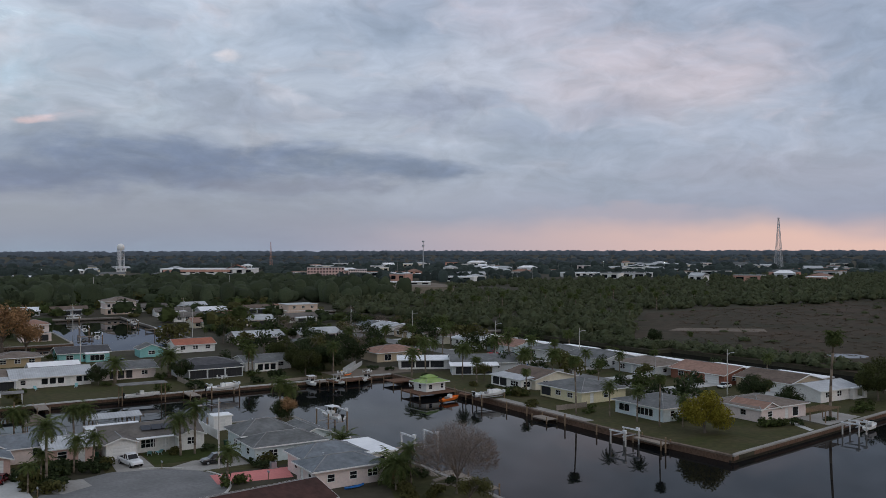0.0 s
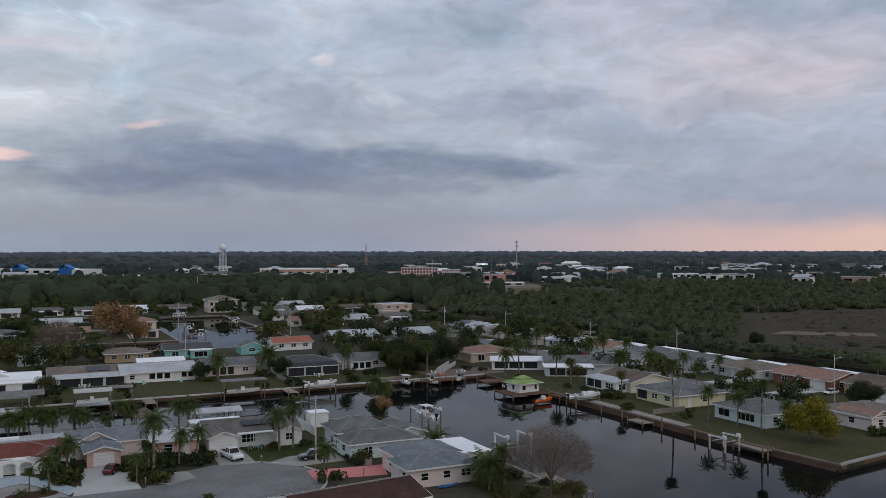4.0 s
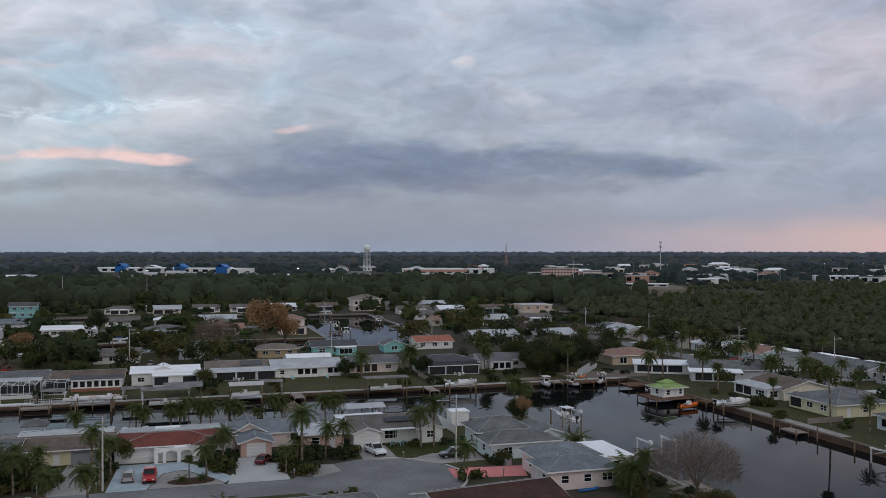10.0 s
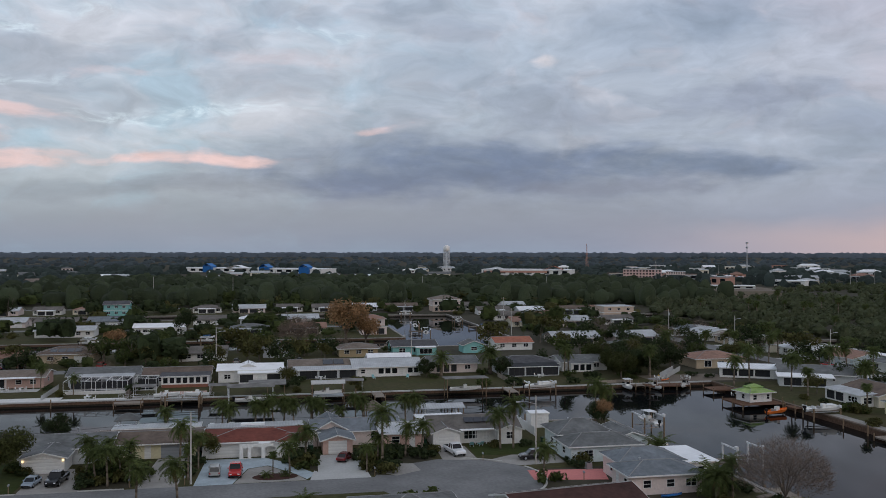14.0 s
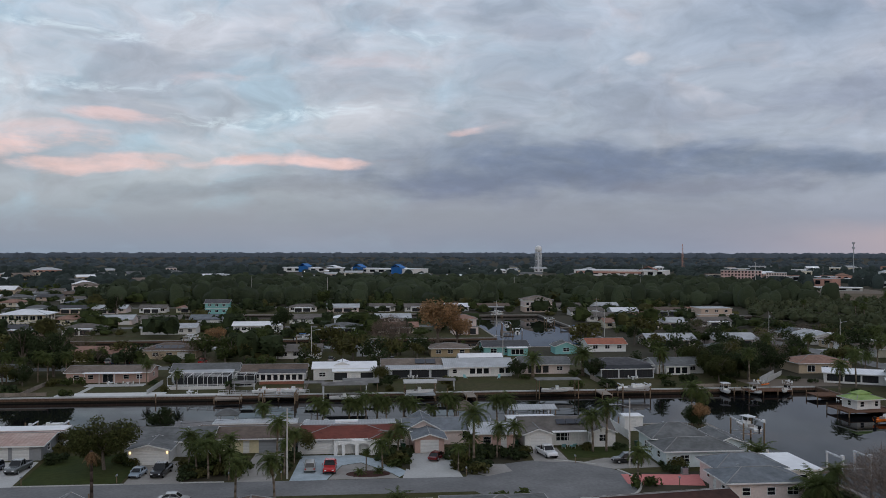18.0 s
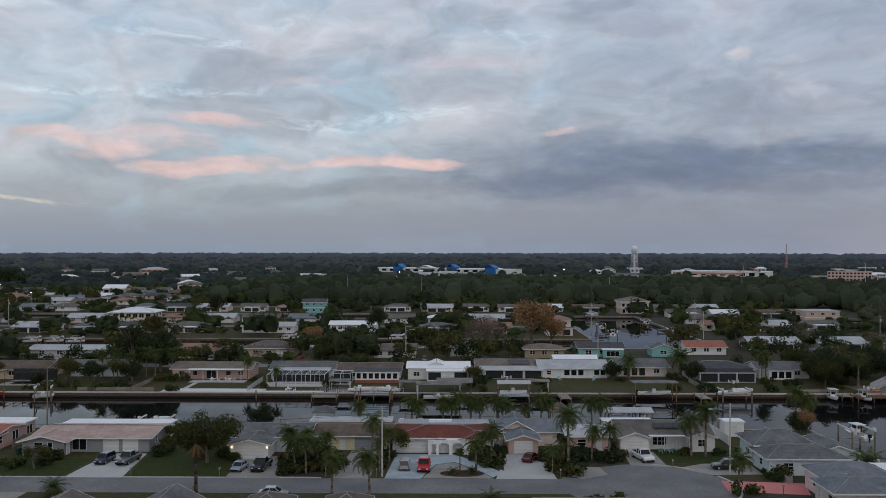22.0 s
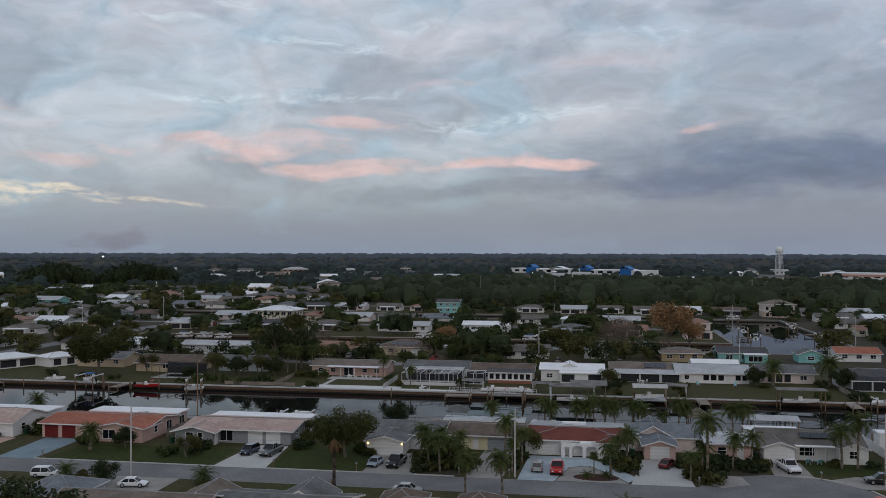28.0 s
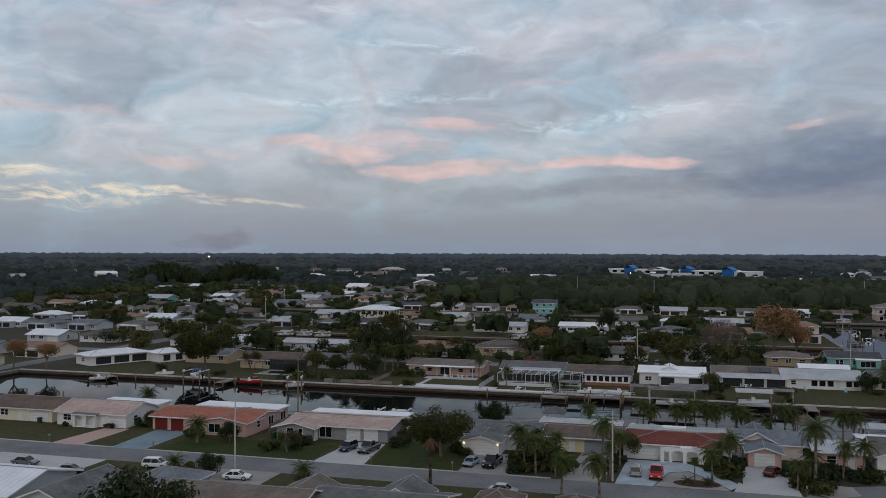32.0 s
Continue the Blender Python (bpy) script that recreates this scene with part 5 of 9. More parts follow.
patch("marsh", [(215, 60), (700, 40), (900, 330), (531, 328), (324, 326), (235, 246), (215, 205)], MARSH, 0.012, "flat brown salt marsh of dead grass", "marsh")
patch("marsh_pond", arc(246, 163, 6, 0, 360, 20)[:-1], WATER, 0.03, "small pale pond in the marsh", "pond")
patch("sand_lot", [(330, 765), (360, 650), (420, 640), (440, 745)], SAND, 0.03, "bare pale sandy lot by the pink block", "lot")
patch("clearing", [(292, 546), (347, 528), (430, 690), (370, 710)], DRYGRASS, 0.02, "brown grassy clearing in the scrub", "clearing")
patch("marsh_sand", [(262, 252), (290, 226), (300, 236), (275, 258)], SAND, 0.02, "pale sand track in the marsh", "clearing")

# driveways of the first row
patch("driveway_1", [(-105, 127.4), (-99, 127.4), (-99, 141), (-104, 141)], TANPAVE, 0.034, "pink-tan paved driveway", "driveway")
patch("driveway_2", [(-93, 127.4), (-86.5, 127.4), (-87, 142), (-94, 142)], BLUECONC, 0.034, "blue-grey painted driveway", "driveway")
patch("driveway_3", [(-56.5, 127.4), (-48, 127.4), (-49.5, 142.5), (-55.5, 142.5)], PALECONC, 0.034, "pale concrete double driveway", "driveway")
patch("driveway_4", [(-33, 127.4), (-20, 127.4), (-25.5, 133), (-25.5, 141), (-33, 141)], CONCRETE, 0.034, "stained concrete driveway", "driveway")
patch("driveway_5", [(-17.5, 127.4), (-12, 127.4), (-11.5, 145), (-16.5, 145)], CONCRETE, 0.034, "old concrete driveway", "driveway")
patch("driveway_6", [(-9.8, 127.4), (-4.5, 127.4), (-2.5, 136), (0.5, 137.5), (4.5, 131.5), (6, 128.2), (7.5, 131), (3.5, 138.5), (0, 142.8), (-9, 142.8)], WASHCONC, 0.034, "pale blue-white curved concrete driveway", "driveway")
patch("driveway_7", [(6.4, 127.4), (15.2, 127.4), (14.5, 142.8), (8.8, 142.8)], PALECONC, 0.038, "pale concrete driveway", "driveway")
patch("driveway_8", [(19, 127.6), (23, 130), (22.5, 134.5), (17, 135), (15.5, 131)], CONCRETE, 0.034, "old concrete parking pad", "driveway")
patch("driveway_9", [(27.5, 135.8), (33, 134.5), (33, 144.8), (28, 144.8)], CONCRETE, 0.034, "grey concrete driveway", "driveway")
patch("driveway_10", [(34, 134), (38.5, 130), (46, 130.5), (46, 136), (39, 137)], CONCRETE, 0.034, "grey concrete parking pad under a lamp pole", "driveway")
patch("driveway_11", [(38.6, 126.8), (38, 121.3), (48.6, 119.5), (50, 125.5)], PINKPAVE, 0.036, "salmon pink painted driveway", "driveway")
patch("driveway_south", rect(-108, -88, 108, 119.6), PALECONC, 0.034, "pale concrete driveway across the street", "driveway")
patch("driveway_south_b", rect(-70, -58, 108, 119.6), CONCRETE, 0.034, "old concrete driveway", "driveway")
patch("mulch_bed", arc(1.5, 130.6, 1.0, 0, 360, 20)[:-1] and [(1.5 + 3.3 * math.cos(k * 0.3142), 130.4 + 1.9 * math.sin(k * 0.3142)) for k in range(20)], MULCH, 0.06, "red mulch bed with small palms", "bed")
patch("gravel_court", [(-4.3, 127.6), (6.0, 127.6), (4.6, 131.2), (0.4, 137.2), (-2.4, 135.8)], CONCRETE, 0.026, "stained grey gravel court round a bed", "court")
patch("planting_bed_1", [(-25, 128.2), (-18.2, 128.2), (-18, 140), (-24.5, 140)], SOIL, 0.04, "dark planting bed crowded with palms", "bed")
patch("planting_bed_2", [(4.2, 138), (7.8, 132), (8.2, 141), (4, 142)], SOIL, 0.04, "dark planting bed by the wall", "bed")
patch("planting_bed_3", [(15, 129), (18.5, 127.8), (21, 134), (26, 136), (26, 142), (15, 142)], SOIL, 0.028, "dark planting bed under palms", "bed")
patch("lawn_green", [(-47.5, 128.2), (-33.5, 128.2), (-33.5, 141), (-37, 146), (-49, 146)], GREENGRASS, 0.030, "mown green lawn under an oak", "lawn")
patch("lawn_green_b", [(-85, 128.2), (-57, 128.2), (-57, 139), (-74, 139), (-84, 139)], GREENGRASS, 0.030, "dull green front lawn", "lawn")
patch("lawn_green_c", [(33.4, 137.5), (39, 137.3), (45.5, 138), (45.5, 146), (33.4, 146)], GREENGRASS, 0.030, "dull green lawn beside the turning circle", "lawn")

# ---- plants: kinds ----
tree_mesh("oak", 8.0, 5.0, L_OAK, 8200, 0.19, 0.9, 11, low=0.14)
tree_mesh("oak2", 8.0, 4.8, L_DARK, 4600, 0.22, 0.9, 12, low=0.08)
tree_mesh("olive", 7.0, 4.2, L_OLIVE, 2200, 0.22, 0.85, 13, low=0.1)
tree_mesh("yellow", 8.5, 5.6, L_YELLOW, 6500, 0.22, 0.95, 14, low=-0.05)
tree_mesh("rust", 12.0, 6.0, L_RUST, 2600, 0.30, 0.9, 15)
tree_mesh("tall", 14.0, 5.5, L_DARK, 3000, 0.32, 1.0, 16, low=0.15)
bare_mesh("bare", 9.0, 5.2, 17, 0.02, 6500)
bare_mesh("bare2", 7.0, 3.6, 18, 0.025, 700)
palm_mesh("queen", 6.6, 28, 2.6, 0.66, 1.8, 0.14, 21, 3, 0.3, 1.25)
palm_mesh("queen2", 5.0, 28, 2.5, 0.66, 1.7, 0.14, 22, 2, -0.4, 1.3)
palm_mesh("sabal", 6.4, 34, 1.9, 0.75, 1.7, 0.17, 23, 4, 0.2, 1.4)
palm_mesh("date", 4.2, 44, 3.4, 0.6, 1.4, 0.32, 24, 3, 0.05, 1.35)
palm_mesh("washington", 12.0, 40, 1.9, 0.8, 1.8, 0.17, 25, 12, 0.5, 1.4)
palm_mesh("dead", 6.4, 18, 1.9, 0.30, 0.5, 0.18, 28, 26, 0.1, -1.15, lm=L_PALMDRY, bark=DEADBARK)
palm_mesh("low", 1.4, 30, 2.6, 0.6, 1.6, 0.22, 26, 0, 0.0, 1.3)
palm_mesh("sago", 0.5, 22, 1.3, 0.3, 1.3, 0.2, 27, 0, 0.0, 1.0)
bush_mesh("green", L_GREEN)
bush_mesh("dark", L_DARK, seed=5)
bush_mesh("olive", L_OLIVE, seed=6)
PL = "feathery queen palm with drooping green fronds"
SB = "fan palm with a round crown and dry skirt"

# ---- first row of houses, along the street ----
h = house(-124.5, 148, 0, "tan stucco house with a brown shingle roof by the canal")
volume(h, 0, 0, 15, 11, CREAM_W, "gx", SH_BROWN, 2.5, 1.3, [("f", 4.5, 4.2, 0.02, 2.15, "g"), ("f", -3.5, 1.8, 0.9, 1.2, "w"), ("f", 0.2, 1.0, 0.02, 2.05, "d"), ("r", 0, 1.4, 0.9, 1.1, "w")])
h = house(-107.5, 146.5, 0, "white house with a faded tan tile roof and white rear roof")
volume(h, 0, 0, 15, 10, WHITE_W, "gx", SH_PINK, 2.55, 1.5, [("f", 5.4, 2.9, 0.02, 2.15, "g"), ("f", -5.3, 1.8, 0.9, 1.2, "w"), ("r", -2, 1.2, 0.9, 1.1, "w"), ("r", 2, 1.2, 0.9, 1.1, "w"), ("f", 0.0, 1.0, 0.02, 2.05, "d")])
volume(h, 1.0, 7.4, 13, 4.7, WHITE_W, "flat", R_WHITE, 2.75, 0, [("b", 0, 6, 0.1, 2.0, "s"), ("r", 0, 2.4, 0.4, 1.6, "s")], 0.4)
volume(h, -0.7, -5.6, 5.0, 1.2, WHITE_W, "sx", SH_GREY, 2.3, 0.25, [("f", -1.2, 1.6, 0.02, 2.1, "o"), ("f", 1.2, 1.6, 0.02, 2.1, "o")], 0.3, names=("porch_wall", "porch_roof"))
vents(h, (-3, 2.2, 3.6), (3, 2.4, 3.5))
h = house(-85, 148, 0, "pink house with an orange tile roof and two red garage doors")
volume(h, 0, 0, 20, 11, PINK_W, "gx", SH_ORANGE, 2.5, 0.8, [("f", -8.2, 2.6, 0.02, 2.15, "g", REDDOOR), ("f", -4.9, 2.6, 0.02, 2.15, "g", REDDOOR), ("r", -2.5, 1.3, 0.9, 1.2, "w"), ("r", 2.5, 2.2, 0.4, 1.8, "s")], 0.6)
volume(h, 5.2, -4.2, 9.4, 6.0, PINK_W, "gy", SH_ORANGE, 2.45, 0.8, [("f", -1.5, 2.4, 0.5, 1.6, "s"), ("f", 2.4, 1.6, 0.9, 1.2, "w"), ("r", 0.5, 1.1, 0.9, 1.1, "w")], 0.5)
volume(h, 1.5, 7.6, 17, 4.2, PINK_W, "flat", R_WHITE, 2.75, 0, [("b", 0, 8, 0.1, 2.1, "s"), ("r", 0, 2.2, 0.4, 1.7, "s")], 0.4)
h = house(-59, 149, 0, "grey house with a faded pink tile roof and white garage doors")
volume(h, 0, 0, 19, 11, GREY_W, "gx", SH_PINK, 2.4, 0.75, [("f", 3.2, 2.6, 0.02, 2.15, "g"), ("f", 6.4, 2.6, 0.02, 2.15, "g"), ("f", -2.6, 3.6, 0.3, 1.9, "s"), ("r", -2, 1.2, 0.9, 1.1, "w"), ("r", 2.5, 1.2, 0.9, 1.1, "w")], 0.7)
volume(h, -6.7, -6.0, 6.8, 4.4, GREY_W, "gy", SH_PINK, 2.35, 0.8, [("f", -0.8, 1.4, 0.5, 1.7, "w"), ("f", 1.1, 0.9, 0.5, 1.7, "w")], 0.7)
volume(h, 0, 7.2, 18.5, 3.4, WHITE_W, "flat", R_WHITE, 2.5, 0, [("b", 0, 9, 0.1, 2.1, "s"), ("r", 0, 1.6, 0.5, 1.5, "w")], 0.3)
posts(h, [(-3.2, -6.6), (-3.2, -7.4)], 2.4, 0.12, TRIM)
h = house(-31.6, 148, 0, "pale grey house with a grey shingle roof and a gabled garage")
volume(h, 1.5, 1.5, 13, 11, PALEGREY_W, "gx", SH_GREY, 2.5, 1.1, [("l", 0, 1.4, 0.9, 1.1, "w"), ("r", 2, 1.4, 0.9, 1.1, "w"), ("b", 0, 5, 0.1, 2.1, "s")], 0.5)
volume(h, -0.4, -6, 6.0, 6.5, WHITE_W, "gy", SH_GREY, 2.35, 0.75, [("f", 0, 4.7, 0.02, 2.15, "g"), ("l", 1, 1.2, 0.9, 1.1, "w")], 0.5)
for u in (-3.2, 2.4):
    part("porch_lamp", boxes((u - 0.12, u + 0.12, -9.45, -9.2, 1.8, 2.1)), LAMPGLOW, h, "lit porch lamp")
vents(h, (4, -0.5, 3.7), (2, 3.5, 3.8))
h = house(-18.5, 151, 0, "cream house with a weathered brown shingle roof behind palms")
volume(h, 0, 0, 16, 11, YELLOW_W, "gx", SH_BROWN, 2.45, 0.75, [("f", 4.6, 4.4, 0.02, 2.15, "g", GREYDOOR), ("f", -3, 1.8, 0.9, 1.2, "w"), ("f", 0.4, 1.0, 0.02, 2.05, "d")], 0.7)
volume(h, 0.5, 7.3, 14, 3.6, WHITE_W, "flat", R_ALU, 2.65, 0, [("b", 0, 9, 0.1, 2.1, "s")], 0.3)
h = house(-1.5, 149, 0, "white house with a rust-red shingle roof and arched entry wall")
volume(h, 0, 0, 16.4, 10.5, WHITE_W, "hx", SH_RED, 2.45, 1.0, [("f", -4.9, 4.8, 0.02, 2.15, "g"), ("f", 4.2, 1.8, 0.7, 1.4, "w"), ("f", 1.4, 1.0, 0.02, 2.05, "d"), ("r", 0, 1.4, 0.9, 1.1, "w")], 0.7)
volume(h, 6.0, -4.2, 4.6, 4.4, WHITE_W, "hy", SH_RED, 2.45, 0.8, [("f", 0, 1.6, 0.9, 1.2, "w")], 0.6)
volume(h, 0, 7.2, 15.5, 4.0, WHITE_W, "flat", R_ALU, 2.6, 0, [("b", 0, 10, 0.1, 2.1, "s")], 0.3)
part("skylight", boxes((-2.5, 1.5, 6.2, 7.4, 2.83, 3.15)), R_WHITE, h)
ar = bmesh.new()
wall_run(ar, "x", -6.6, -1, -2.4, 4.2, 2.35, [(-1.8, -1.1, 0.1, 1.7), (-0.6, 1.0, 0.0, 1.9), (1.6, 3.2, 0.0, 1.9)], 0.3)
for u in (-0.6, 1.6):
    prism(ar, [(u, 1.62), (u, 1.9), (u + 0.5, 1.9)], -6.6, -6.3, "y")
    prism(ar, [(u + 1.6, 1.62), (u + 1.6, 1.9), (u + 1.1, 1.9)], -6.6, -6.3, "y")
part("entry_wall", ar, WHITE_W, h, "white arched courtyard wall")
part("entry_panel", boxes((0.6, 2.4, -6.3, -5.3, 2.36, 2.44)), R_WHITE, h)
h = house(11.6, 150.5, 0, "peach house with a blue-grey shingle roof and gabled garage")
volume(h, 0, -4.4, 4.8, 6.2, PINK_W, "gy", SH_BLUE, 2.3, 0.75, [("f", 0, 3.0, 0.02, 2.15, "g"), ("r", 0, 1.2, 0.9, 1.1, "w")], 0.5)
volume(h, 3.6, 2.4, 14.5, 7.6, PALEPINK_W, "gx", SH_BLUE, 2.5, 1.3, [("f", 3.5, 2.0, 0.9, 1.2, "w"), ("b", 0, 6, 0.1, 2.1, "s")], 0.5)
volume(h, -0.6, 3.2, 5.6, 8.4, PALEPINK_W, "gy", SH_BLUE, 2.6, 1.5, [("b", 0, 2, 0.9, 1.2, "w")], 0.5)
h = house(22.6, 150, 0, "salmon pink cottage with a white flat roof behind palms")
volume(h, 0, 0, 7.0, 9.5, PINK_W, "gx", R_ALU, 2.5, 0.9, [("f", -1.2, 1.4, 0.9, 1.1, "w"), ("f", 1.6, 1.0, 0.02, 2.05, "d"), ("r", 0, 1.2, 0.9, 1.1, "w")], 0.5)
h = house(34.9, 150.7, 0, "white house with a dusty brown-grey shingle roof, gabled garage and porch")
h.scale = (0.88, 1.0, 1.0)
volume(h, -5.7, -2.2, 5.2, 8.4, WHITE_W, "gy", SH_DUSK, 2.5, 0.8, [("f", 0, 3.0, 0.02, 2.15, "g", WHITEDOOR), ("l", 0, 1.2, 0.9, 1.1, "w")], 0.5)
volume(h, 0.6, 0.4, 17.6, 8.6, WHITE_W, "gx", SH_DUSK, 2.5, 1.5, [("f", -1.0, 2.6, 0.7, 1.4, "w"), ("f", 2.2, 1.0, 0.02, 2.05, "d"), ("f", 6.6, 1.6, 0.9, 1.1, "w"), ("r", 0, 1.6, 0.9, 1.1, "w")], 0.5)
volume(h, 7.0, -3.6, 4.8, 4.4, WHITE_W, "gy", SH_DUSK, 2.45, 0.75, [("f", 0, 1.6, 0.9, 1.2, "w")], 0.4)
volume(h, -4.2, 6.6, 9.6, 3.8, WHITE_W, "flat", R_WHITE, 2.75, 0, [("b", 0, 5, 0.1, 2.1, "s")], 0.3)
part("porch_roof", boxes((-3.0, 4.6, -5.4, -3.8, 2.4, 2.52)), TRIM, h)
posts(h, [(-2.6, -5.2), (0.2, -5.2), (2.4, -5.2), (4.3, -5.2)], 2.4, 0.06)
for u in (-1.2, 0.7, 2.6):
    s_ = part("solar_panel", boxes((u, u + 1.8, -0.8, 0.8, -0.03, 0.03)), SOLAR, h)
    s_.location, s_.rotation_euler = (0, -1.9, 3.62), (math.atan2(1.5, 4.3), 0, 0)
for u in (4.5, 0.5, -3.5):
    s_ = part("solar_panel", boxes((u, u + 3.4, -1.5, 1.5, -0.03, 0.03)), SOLAR, h)
    s_.location, s_.rotation_euler = (0, 2.6, 3.55), (-math.atan2(1.5, 4.3), 0, 0)
sh = thing("shed", 50.2, 158.5, 0, 0, "small white garden shed by the canal", "shed")
volume(sh, 0, 0, 3.4, 3.0, WHITE_W, "flat", R_WHITE, 2.6, 0, [("f", 0, 0.9, 0.02, 2.0, "d")], 0.15)
h = house(52.6, 137.2, 0, "pale aqua house with a grey shingle hip roof")
h.scale = (0.86, 0.95, 0.95)
volume(h, -0.4, -4.2, 13.2, 7.0, AQUA_W, "hx", SH_GREY, 2.6, 1.4, [("f", -3.2, 1.7, 0.9, 1.1, "w"), ("f", 1.4, 1.0, 0.02, 2.05, "d"), ("f", 4.6, 1.2, 0.9, 1.1, "w"), ("l", 0, 1.4, 0.9, 1.1, "w")], 0.7)
volume(h, -1.4, 3.0, 10.5, 8.0, AQUA_W, "hx", SH_GREY, 3.2, 1.8, [("l", 0, 1.6, 0.9, 1.2, "w"), ("l", -2.8, 1.2, 0.9, 1.1, "w")], 0.7)
volume(h, 7.2, 2.0, 6.6, 9.0, AQUA_W, "gy", SH_GREY, 2.5, 1.0, [("r", 0, 5, 0.1, 2.1, "p"), ("b", 0, 4, 0.1, 2.1, "p")], 0.5)
vents(h, (2, -4, 3.8), (1, 2, 4.9), (-3, 4, 4.7))

h = house(53.4, 116.5, 0, "white-pink house with a pale blue-grey shingle roof")
volume(h, 0, -2.4, 10.4, 6.4, PALEPINK_W, "hx", SH_BLUE, 2.6, 1.2, [("f", -2.8, 1.2, 0.9, 1.1, "w"), ("f", 0.6, 1.2, 0.9, 1.1, "w"), ("f", 3.6, 1.6, 0.9, 1.1, "w"), ("l", -1.5, 1.2, 0.9, 1.1, "w"), ("l", 1.4, 1.0, 0.02, 2.05, "d")], 0.6)
volume(h, 0.8, 4.0, 9.6, 6.4, PALEPINK_W, "hx", SH_BLUE, 2.8, 1.4, [("l", 0, 1.2, 0.9, 1.1, "w"), ("r", 0, 1.2, 0.9, 1.1, "w")], 0.5)
volume(h, 8.0, 5.0, 4.8, 9.5, WHITE_W, "flat", R_WHITE, 2.6, 0, [("r", 0, 7, 0.1, 2.1, "p"), ("f", 0, 1.4, 0.9, 1.1, "w")], 0.4)
vents(h, (-2, -1.2, 3.6), (2.5, 5, 3.9))

# ---- roofs on the near side of the street ----
h = house(-93, 97, 0, "grey-green house with a big white ribbed metal roof", "near houses")
volume(h, 0, 0, 24, 13, PALEGREY_W, "gx", R_METAL, 2.7, 1.6, [("r", 2, 1.3, 0.9, 1.1, "w"), ("b", 4, 2, 0.9, 1.2, "w")], 0.7)
volume(h, -1, -8.5, 16, 4.5, PALEGREY_W, "sx", R_ALU, 2.3, 0.5, [("f", 0, 9, 0.1, 2.0, "p"), ("r", 0, 2.5, 0.1, 2.0, "p")], 0.5)
h = house(-74.5, 95, 0, "grey house with a weathered grey shingle gable roof", "near houses")
volume(h, 0, 0, 9, 12, BLUE_W, "gy", SH_GREY, 2.6, 1.7, [("f", 0, 2.4, 0.9, 1.2, "w"), ("r", 1, 1.2, 0.9, 1.1, "w"), ("b", 0, 3, 0.02, 2.1, "g")], 0.6)
h = house(-66.5, 103.5, 0, "small grey house with a blue-grey hip roof", "near houses")
volume(h, 0, 0, 8, 7.5, PALEGREY_W, "hx", SH_BLUE, 2.6, 1.5, [("b", 0, 2.4, 0.9, 1.2, "w"), ("f", 1, 1.2, 0.9, 1.2, "w")], 0.5)
h = house(-52.5, 97.5, 0, "cream house with a tan shingle gable roof", "near houses")
volume(h, 0, 0, 18, 11.5, CREAM_W, "gx", SH_TAN, 2.6, 1.7, [("r", 0, 1.4, 0.9, 1.1, "w"), ("b", -4, 4.6, 0.02, 2.1, "g"), ("b", 3, 1.8, 0.9, 1.2, "w")], 0.7)
volume(h, 6.5, 5.2, 6.5, 6.0, CREAM_W, "gy", SH_TAN, 2.6, 1.4, [("r", 0, 1.2, 0.9, 1.1, "w")], 0.6)
h = house(-35.5, 101, 0, "white house with a grey shingle hip roof", "near houses")
volume(h, 0, 0, 15.5, 11, WHITE_W, "gx", SH_GREY, 2.6, 1.2, [("b", 0, 4.6, 0.02, 2.1, "g"), ("r", 0, 1.4, 0.9, 1.1, "w")], 0.6)
volume(h, 1.5, 4.0, 6, 6, WHITE_W, "gy", SH_GREY, 2.6, 1.5, [("b", 0, 1.8, 0.9, 1.2, "w")], 0.5)
h = house(-17.5, 100, 0, "tan house with a brown hip roof", "near houses")
volume(h, 0, 0, 13, 12, TAN_W, "hx", SH_SALMON, 2.6, 1.8, [("b", 0, 4.6, 0.02, 2.1, "g"), ("b", -4.5, 1.4, 0.9, 1.2, "w")], 0.6)
volume(h, -4.5, 5.0, 5, 6, TAN_W, "hy", SH_BROWN, 2.6, 1.4, [("b", 0, 1.6, 0.9, 1.2, "w")], 0.5)
volume(h, 5.0, 5.0, 5, 6, TAN_W, "hy", SH_BROWN, 2.6, 1.4, [("b", 0, 1.6, 0.9, 1.2, "w")], 0.5)
h = house(1.5, 101, 0, "pale house with a white-edged grey flat roof", "near houses")
volume(h, 0, 0, 14, 12, WHITE_W, "gx", R_ALU, 2.6, 0.7, [("b", 0, 2.4, 0.9, 1.2, "w"), ("r", 0, 1.4, 0.9, 1.1, "w")], 0.6)
h = house(16.5, 101.5, 0, "grey house with a dark grey ribbed hip roof", "near houses")
volume(h, 0, 0, 12, 12, PALEGREY_W, "hx", SH_GREY, 2.6, 1.8, [("b", 0, 2.4, 0.9, 1.2, "w"), ("r", 0, 1.4, 0.9, 1.1, "w")], 0.6)
h = house(36.5, 102, 8, "white house with a dark maroon-brown shingle roof", "near houses")
volume(h, 0, 0, 16, 9.5, WHITE_W, "gx", SH_MAROON, 2.7, 1.3, [("l", 0, 1.4, 0.9, 1.1, "w"), ("b", 2, 1.6, 0.9, 1.2, "w")], 0.6)

